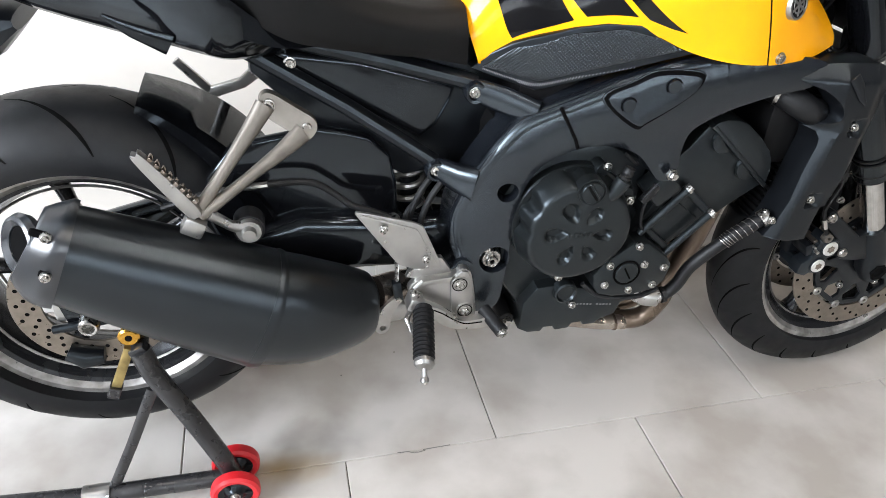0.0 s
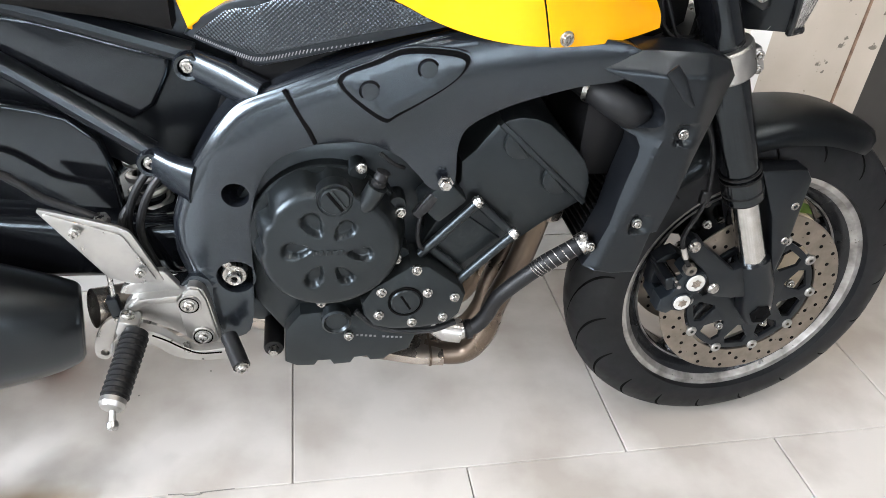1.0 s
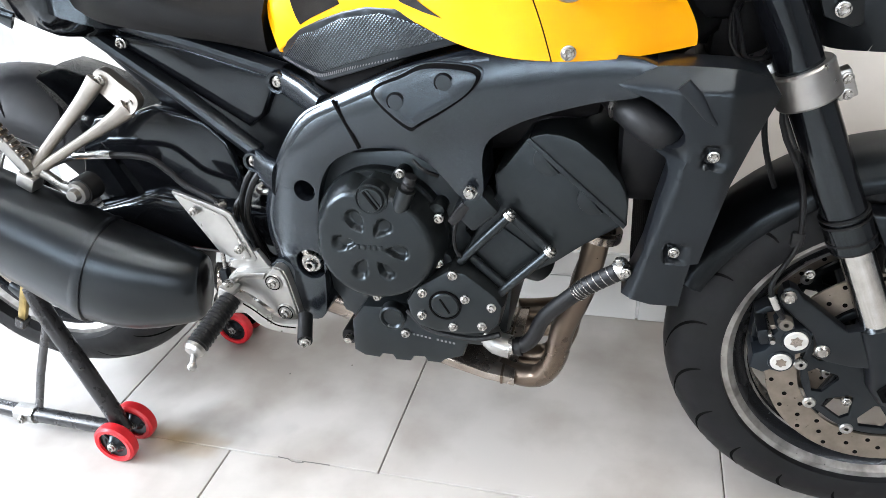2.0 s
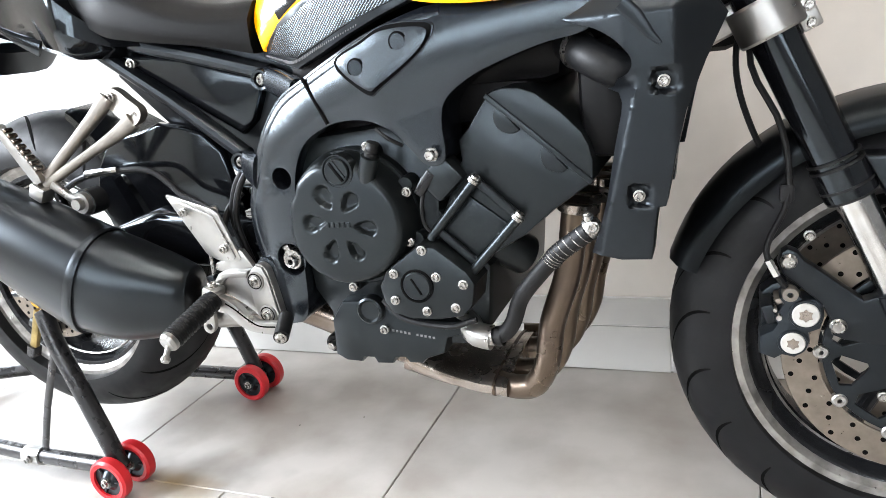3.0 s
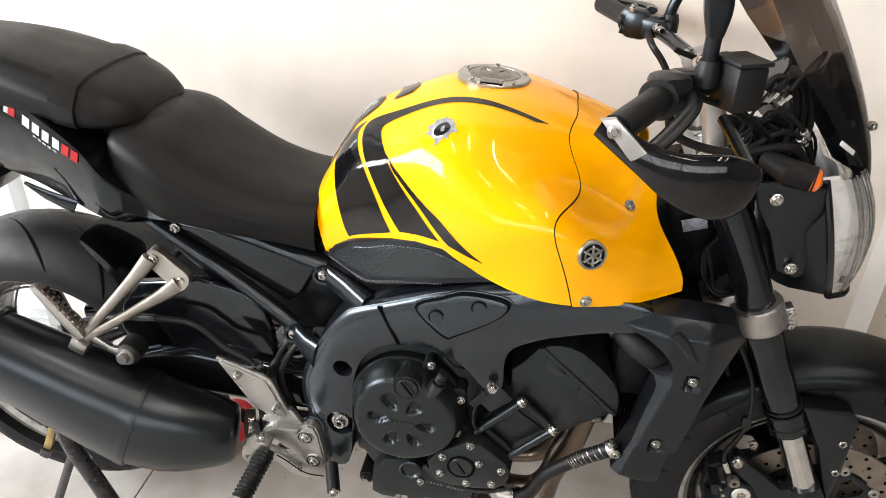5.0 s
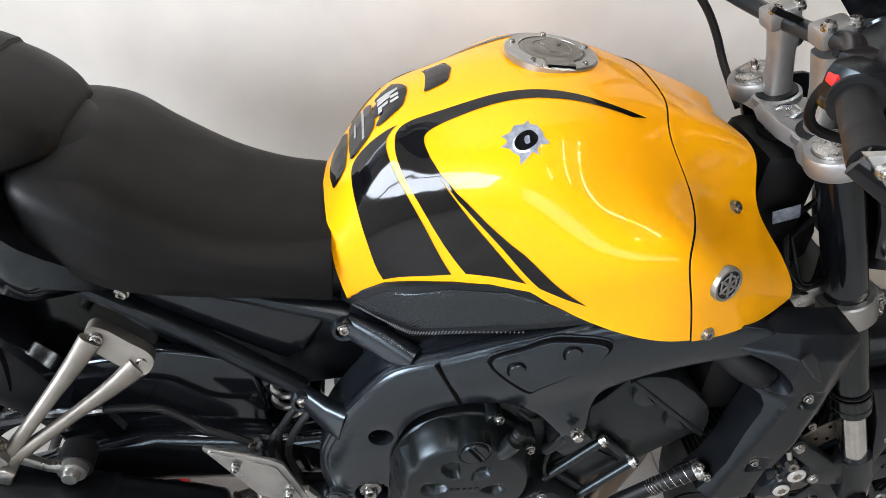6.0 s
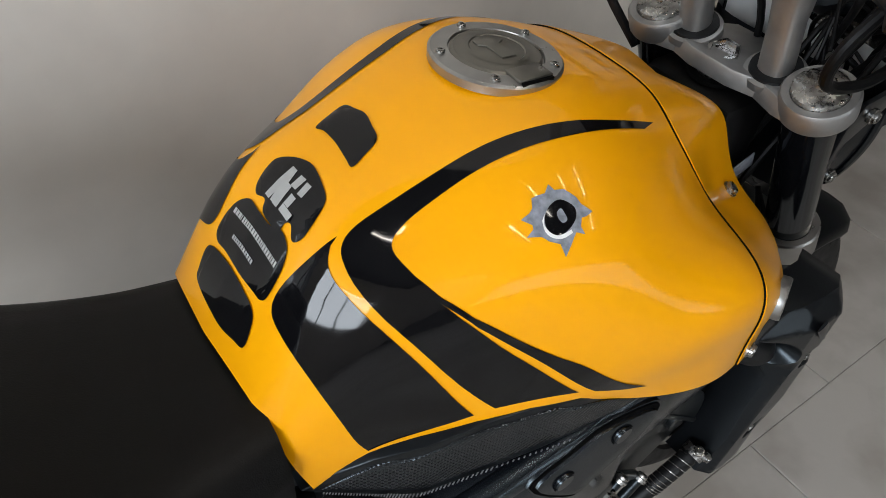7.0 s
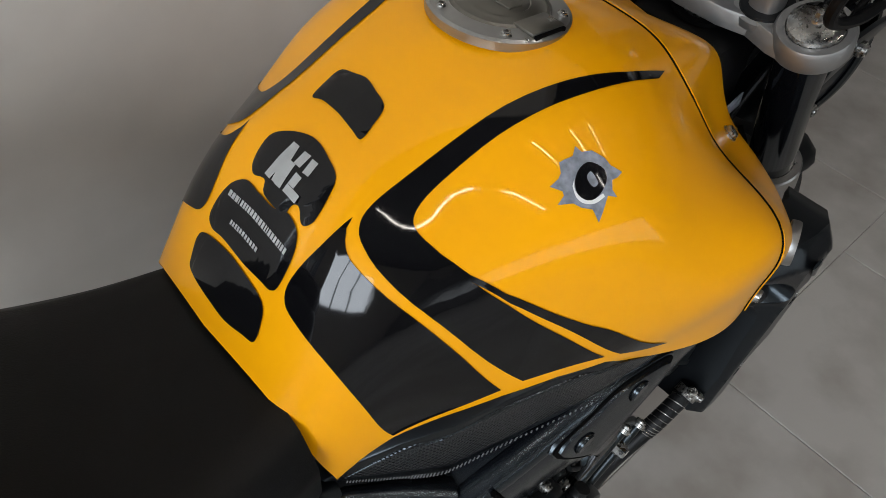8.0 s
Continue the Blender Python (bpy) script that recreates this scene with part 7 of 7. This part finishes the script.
# ---- radiator and shroud ----
part("radiator", box((1.105, YC, 0.600), (0.045, 0.36, 0.27), 0.008, pose(0, 0, 0, 0, 12, 0)), CORE, bike, "black radiator core")
for k in range(24):
    part("radiator_fin", box((1.078 - (0.712 - 0.0100 * k - 0.600) * -0.21, YC, 0.712 - 0.0100 * k), (0.006, 0.33, 0.003), 0), CORE, bike)
for sgn in (-1, 1):
    def shroud_y(x, z):
        left_edge = 1.042 + 0.247 * (z - 0.478)
        top = max(0, min(1, (z - 0.668) / 0.02))
        y = -0.244 + 1.20 * max(0, x - 1.140) ** 1.2 + 0.75 * max(0, z - 0.746) + 0.36 * max(0, 1.09 - x) * top
        y += 1.2 * max(0, left_edge + 0.013 - x) * (1 - top) + 0.10 * max(0, x - 1.10) * max(0, min(1, (0.58 - z) / 0.04))
        for px, pz in ((1.130, 0.673), (1.100, 0.548)):
            u, w = x - px + 0.012, abs(z - pz - 0.0005)
            if 0 < u < 0.030 and w < 0.0135:
                y += 0.0085 * min(1, u / 0.003) * min(1, (0.0135 - w) / 0.0025) * min(1, (0.030 - u) / 0.014)
        return y if sgn < 0 else -y - 0.05 + 2 * YC
    sh = part("radiator_shroud", strip(rounded([(1.005, 0.756), (1.020, 0.748), (1.036, 0.741), (1.058, 0.734), (1.078, 0.722), (1.092, 0.708), (1.098, 0.696), (1.094, 0.685), (1.080, 0.677), (1.062, 0.671)], 30)[:27] + [(1.066, 0.666), (1.080, 0.662), (1.084, 0.652), (1.083, 0.640), (1.074, 0.600), (1.064, 0.545), (1.054, 0.510), (1.042, 0.478), (1.078, 0.474), (1.112, 0.474), (1.116, 0.510), (1.120, 0.535), (1.129, 0.536), (1.140, 0.590), (1.152, 0.640), (1.172, 0.690), (1.194, 0.735), (1.180, 0.756), (1.145, 0.768), (1.115, 0.770), (1.080, 0.770), (1.040, 0.766), (1.020, 0.762)], shroud_y, 0.05, 0.006, fine=0.006), PLASTIC, bike, "satin black radiator shroud", angle=48)
    if sgn < 0:
        part("shroud_crest", swept([(1.090, -0.247, 0.757), (1.104, -0.2465, 0.742), (1.118, -0.2460, 0.722), (1.128, -0.246, 0.712)], [(0.0015, 0.008), (0.0020, 0.008), (0.0015, 0.005), (0.001, 0.002)], 12), PLASTIC, sh)
        for x, z in ((1.130, 0.673), (1.100, 0.548)):
            screws([(x, shroud_y(x, z) - 0.003, z)], sh)
part("radiator_hose", tube([(1.015, -0.150, 0.718), (1.040, -0.190, 0.706), (1.070, -0.205, 0.690), (1.095, -0.19, 0.680)], 0.021, n=18, smooth=14), RUBBER, bike, "black upper radiator hose")
part("hose_clip", lathe([(0.020, -0.003), (0.0235, -0.003), (0.0235, 0.003), (0.020, 0.003)], axis="Z", n=24, closed=True), ZINC, bike, m=facing((1.030, -0.178, 0.712), (0.7, -0.7, -0.2)))
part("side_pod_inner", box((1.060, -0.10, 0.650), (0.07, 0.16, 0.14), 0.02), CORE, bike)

# ---- rear paddock stand ----
BRASS = material("dull_brass", (0.33, 0.25, 0.10), 0.42, metal=0.8, vary=0.3, scale=40, bump=0.1, bump_scale=300)
stand = thing("paddock_stand", "black tubular rear paddock stand on red rollers", "stand")


def roller(p, parent):
    w_ = part("roller", lathe([(0.030, -0.011), (0.037, -0.012), (0.0415, -0.008), (0.0425, 0), (0.0415, 0.008), (0.037, 0.012), (0.030, 0.011)], p, n=36, closed=True), RED, parent, "red roller with a black hub")
    part("roller_hub", lathe([(0, -0.013), (0.012, -0.013), (0.014, -0.010), (0.020, -0.005), (0.031, -0.006), (0.031, 0.006), (0.020, 0.005), (0.014, 0.010), (0.012, 0.013), (0, 0.013)], p, n=24), PLASTIC, w_)
    for k in range(3):
        a = 2.1 * k
        part("hub_rib", box((p[0] + 0.021 * math.cos(a), p[1], p[2] + 0.021 * math.sin(a)), (0.016, 0.018, 0.006), 0.002, pose(0, 0, 0, 0, -math.degrees(a), 0)), PLASTIC, w_)
    screws([(p[0], p[1] - 0.014, p[2])], w_, BIGSCREW)


for sgn, ys in ((-1, (-0.228, -0.168)), (1, (0.152, 0.212))):
    for y in ys:
        roller((0.143 if sgn < 0 else 0.185, y, 0.0425), stand)
    ym = sum(ys) / 2
    xw = 0.143 if sgn < 0 else 0.185
    part("roller_axle", tube([(xw, ys[0] - 0.01, 0.0425), (xw, ys[1] + 0.01, 0.0425)], 0.006, n=10), ZINC, stand)
    up = part("stand_upright", tube([(xw - 0.004, ym, 0.050), (xw - 0.013, ym, 0.088), (xw - 0.055, ym * 0.98, 0.205), (0.050, ym * 0.95, 0.296), (0.036, ym * 0.92, 0.346)], 0.0165, n=16, smooth=18), STAND, stand, "bent black stand tube")
    part("stand_side_tube", tube([(xw - 0.010, ym, 0.046), (-0.10, ym * 0.98, 0.046), (-0.36, ym * 0.9, 0.050), (-0.50, ym * 0.55, 0.052)], 0.0150, n=16), STAND, stand, "black floor tube of the stand")
    part("sleeve_clamp", lathe([(0.015, -0.022), (0.0185, -0.022), (0.0185, 0.022), (0.015, 0.022)], axis="Z", n=20, closed=True), ALU, stand, "silver adjusting clamp", m=facing((-0.085, ym * 0.982, 0.046), (1, 0, 0)))
    screws([(-0.085, ym * 0.982 - 0.02, 0.046)], stand, BIGSCREW)
    part("stand_strut", tube([(0.042, ym * 0.97, 0.270), (-0.008, ym, 0.160), (-0.057, ym * 0.98, 0.056)], 0.009, n=8, flat=0.35), STAND, stand, "flat black strut")
    part("spool_fork", box((0.034, ym * 0.88, 0.348), (0.026, 0.036, 0.014), 0.003, pose(0, 0, 0, 0, -25, 0)), STAND, stand)
    hook = part("hook_plate", swept([(0.022, ym * 0.915, 0.352), (0.004, ym * 0.925, 0.312), (-0.010, ym * 0.935, 0.280)], [(0.005, 0.0075)] * 3, 12, 6), BRASS, stand, "brass-coloured support blade")
    part("blade_tip", swept([(-0.009, ym * 0.935, 0.282), (-0.017, ym * 0.94, 0.264)], [(0.010, 0.0095), (0.010, 0.0095)], 12, 6), STAND, hook)
part("stand_handle", tube([(-0.50, -0.108, 0.052), (-0.56, -0.06, 0.055), (-0.57, 0.0, 0.056), (-0.56, 0.06, 0.055), (-0.50, 0.100, 0.052)], 0.0150, n=14, smooth=18), STAND, stand)

# ---- room details ----
skirt = structure("baseboard", box((0.6075, 0.4045, 0.0865), (2.011, 0.009, 0.168), 0.0015), SKIRTJOINT, "two rows of grey skirting tiles with pale joints", "skirting")
for row, (z, h_) in enumerate(((0.0535, 0.103), (0.1395, 0.061))):
    for k in range(4):
        x0, x1 = max(-0.398, -0.117 + 0.6 * (k - 1)), min(1.611, -0.117 + 0.6 * k)
        if x1 - x0 > 0.05:
            part("skirting_tile", box(((x0 + x1) / 2, 0.3985, z), (x1 - x0 - 0.005, 0.006, h_), 0.001, steps=1), SKIRT, skirt)


def emitter(name, colour, power):
    mat = material(name, colour, 0.6)
    bs = mat.node_tree.nodes["Principled BSDF"]
    bs.inputs["Emission Color"].default_value = (*colour, 1)
    bs.inputs["Emission Strength"].default_value = power
    return mat


FRAMEALU = material("window_frame_grey", (0.40, 0.41, 0.41), 0.4, metal=0.4, vary=0.06, scale=15, rough_vary=0.08)
BLIND = material("white_blind", (0.66, 0.67, 0.68), 0.7, vary=0.04, scale=9)
OUTSIDE = emitter("bright_outside", (0.92, 0.96, 1.0), 0.9)
TUBELIGHT = emitter("tube_glow", (1.0, 0.94, 0.86), 205.0)
PANE = glass("window_glass", (0.96, 0.98, 0.98), 0.01)


def glazing(name, x0, x1, z0, z1, at, axis, divisions, label):
    """A framed window in a wall: posts, rails and panes. axis 'x': along x at y = at; 'y': along y at x = at."""
    def put(a, b, c, size_a, size_b, size_c):
        return ((a, at + b, c), (size_a, size_b, size_c)) if axis == "x" else ((at + b, a, c), (size_b, size_a, size_c))
    win = structure(name, box(*put((x0 + x1) / 2, 0, z0 + 0.03, x1 - x0, 0.07, 0.06), 0.004), FRAMEALU, label, "window")
    part("window_rail", box(*put((x0 + x1) / 2, 0, z1 - 0.03, x1 - x0, 0.07, 0.06), 0.004), FRAMEALU, win)
    step = (x1 - x0) / divisions
    for k in range(divisions + 1):
        part("window_post", box(*put(x0 + k * step, 0, (z0 + z1) / 2, 0.055, 0.066, z1 - z0 - 0.12), 0.004), FRAMEALU, win)
    for k in range(divisions):
        pane = part("pane", box(*put(x0 + (k + 0.5) * step, 0, (z0 + z1) / 2, step - 0.055, 0.008, z1 - z0 - 0.12), 0), PANE, win)
        pane.visible_shadow = False
    return win


# north window beside the wall, with upright blind slats behind the glass
glazing("window_1", -2.95, -0.4475, 0.02, 3.92, 0.45, "x", 3, "tall grey-framed shop window with white upright blinds")
structure("window_head_1", box((-1.68, 0.51, 4.06), (2.56, 0.2, 0.28), 0), WHITEWALL, "white lintel over the window", "wall")
blind = thing("window_blind", "white upright fabric blind behind the glass", "blind", at=(-1.69, 0.56, 0.0))
part("blind_rail", box((0, 0, 3.86), (2.5, 0.05, 0.05), 0.004), FRAMEALU, blind)
slat = part("slat", box((0, 0, 1.92), (0.086, 0.004, 3.83), 0.001, pose(0, 0, 0, 0, 0, 14), steps=1), BLIND, blind, m=pose(1.19, 0, 0))
for k in range(1, 28):
    again(slat, pose(1.19 - 0.088 * k, 0, 0), blind)
structure("backdrop_north", box((-1.7, 0.80, 2.1), (3.0, 0.02, 4.4), 0), OUTSIDE, "glowing panel outside a window, standing for daylight", "backdrop")
# west shop window, high sill; one smaller window added in the unseen far south wall
glazing("window_2", -3.35, -0.35, 1.32, 2.98, -3.0, "y", 3, "large grey-framed shop window")
structure("wall_west_sill", box((-3.0, -1.85, 0.66), (0.2, 3.0, 1.32), 0), WALL, "cream painted wall below the window", "wall")
structure("wall_west_head", box((-3.0, -1.85, 3.59), (0.2, 3.0, 1.22), 0), WALL, "cream painted wall over the window", "wall")
structure("wall_west_corner", box((-3.0, 0.0, 2.1), (0.2, 0.70, 4.2), 0), WALL, "cream painted wall corner", "wall")
structure("wall_west", box((-3.0, -4.175, 2.1), (0.2, 1.65, 4.2), 0), WALL, "cream painted wall beside the window", "wall")
structure("backdrop_west", box((-3.60, -2.0, 2.3), (0.02, 4.6, 3.2), 0), OUTSIDE, "glowing panel outside a window, standing for daylight", "backdrop")
# This window and its glowing backdrop only house the added south fill.
glazing("window_3", -2.6, 3.8, 0.90, 2.50, -5.0, "x", 5, "wide grey-framed window added in the unseen far wall")
structure("wall_south", box((0.8, -5.0, 0.45), (7.6, 0.2, 0.90), 0), SHOWROOM, "grey painted wall below the added window", "wall")
structure("wall_south_head", box((0.8, -5.0, 3.355), (7.6, 0.2, 1.71), 0), SHOWROOM, "grey painted wall over the added window", "wall")
structure("wall_south_end", box((4.2, -5.0, 1.7), (0.8, 0.2, 1.6), 0), SHOWROOM, "grey painted wall beside the added window", "wall")
structure("wall_south_corner", box((-2.8, -5.0, 1.7), (0.4, 0.2, 1.6), 0), SHOWROOM, "grey painted wall beside the added window", "wall")
structure("backdrop_south", box((0.6, -5.6, 1.8), (7.4, 0.02, 2.6), 0), OUTSIDE, "glowing panel outside a window, standing for daylight", "backdrop")
structure("wall_north_end", box((4.45, 0.905, 2.1), (0.3, 0.2, 4.2), 0), WALL, "cream painted wall beside the dark door", "wall")
structure("door_head", box((3.3, 0.905, 3.2), (2.1, 0.2, 2.05), 0), WALL, "cream painted wall over the dark door", "wall")


def ceiling_light(x, y, turn):
    lamp = thing("ceiling_light", "slim white ceiling light with a glowing tube", "lamp", "ceiling lights", (x, y, 4.21))
    lamp.rotation_euler = (0, 0, radians(turn))
    part("housing", box((0, 0, -0.02), (1.30, 0.09, 0.04), 0.006), WHITEWALL, lamp)
    part("glow_tube", tube([(-0.61, 0, -0.055), (0.61, 0, -0.055)], 0.014, n=14), TUBELIGHT, lamp)


for x, y in ((0.55, -0.85), (1.75, -1.0), (2.6, -1.0), (1.75, -2.6), (2.6, -2.6), (-0.7, -1.6), (0.5, -3.1)):
    ceiling_light(x, y, 90)

# mat, plant, door
mat_bm = box((2.95, 0.565, 0.006), (1.3, 0.38, 0.012), 0.003)
mat_thing = tagged(part("door_mat", mat_bm, material("mat_rubber", (0.022, 0.023, 0.024), 0.8, vary=0.3, scale=40)), "black honeycomb rubber mat before the dark door", "mat")
cell = None
for i in range(26):
    for j in range(8):
        p = pose(2.33 + i * 0.049, 0.40 + j * 0.047 + (0.023 if i % 2 else 0), 0.0125)
        if cell is None:
            cell = part("mat_cell", lathe([(0.013, 0), (0.021, 0.0), (0.021, 0.005), (0.013, 0.005)], axis="Z", n=6, closed=True), material("mat_rubber_top", (0.03, 0.031, 0.032), 0.7, vary=0.3), mat_thing, m=p)
        else:
            again(cell, p, mat_thing)


def plant(x, y):
    pot = thing("potted_plant", "green leafy plant in a cream square pot", "plant", at=(x, y, 0))
    bm = bmesh.new()
    rings = []
    for z, h_ in ((0, 0.075), (0.004, 0.078), (0.225, 0.095), (0.238, 0.097), (0.238, 0.088), (0.21, 0.084)):
        rings.append([(sx * h_, sy * h_, z) for sx, sy in ((-1, -1), (1, -1), (1, 1), (-1, 1))])
    skin(bm, rings)
    part("pot", bm, POT, pot, "cream square pot")
    part("soil", box((0, 0, 0.205), (0.16, 0.16, 0.02), 0.004), GROUT, pot)
    rnd = random.Random(4)
    for k in range(16):
        a, ln, lean = rnd.uniform(0, 6.28), rnd.uniform(0.10, 0.19), rnd.uniform(0.45, 1.0)
        bm = bmesh.new()
        lf, rt = [], []
        for f in np.linspace(0, 1, 8):
            rr, zz = ln * f * lean, 0.21 + ln * f * (0.9 - 0.75 * f * lean)
            w_ = 0.026 * math.sin(math.pi * (0.1 + 0.88 * f))
            cx, cy = rr * math.cos(a) + 0.02 * math.cos(a), rr * math.sin(a) + 0.02 * math.sin(a)
            lf.append(bm.verts.new((cx - w_ * math.sin(a), cy + w_ * math.cos(a), zz + 0.004)))
            rt.append(bm.verts.new((cx + w_ * math.sin(a), cy - w_ * math.cos(a), zz + 0.004)))
        for i in range(7):
            bm.faces.new((lf[i], rt[i], rt[i + 1], lf[i + 1]))
        bmesh.ops.solidify(bm, geom=bm.faces[:], thickness=0.0015)
        part("leaf", bm, LEAF, pot)


plant(1.87, 0.245)

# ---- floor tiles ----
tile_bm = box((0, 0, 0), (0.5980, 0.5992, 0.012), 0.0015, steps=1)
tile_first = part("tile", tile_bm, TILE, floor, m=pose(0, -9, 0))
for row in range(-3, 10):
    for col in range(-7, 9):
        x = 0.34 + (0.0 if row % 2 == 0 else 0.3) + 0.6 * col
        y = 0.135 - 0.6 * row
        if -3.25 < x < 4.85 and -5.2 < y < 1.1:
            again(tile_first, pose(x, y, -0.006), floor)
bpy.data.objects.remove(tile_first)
part("tile_crack", tube([(0.440, -0.1650, 0.0006), (0.461, -0.1662, 0.0006), (0.469, -0.1702, 0.0006), (0.481, -0.1712, 0.0006), (0.494, -0.1690, 0.0006), (0.490, -0.1668, 0.0006), (0.512, -0.1660, 0.0006), (0.545, -0.1652, 0.0006)], 0.0009, n=6), GROUT, floor)
for x, y in ((0.482, 0.119), (0.357, 0.066)):
    part("dirt_speck", lathe([(0.0, 0.0010), (0.0016, 0.0009), (0.0018, 0.0002)], (x, y, 0), axis="Z", n=8), GROUT, floor)
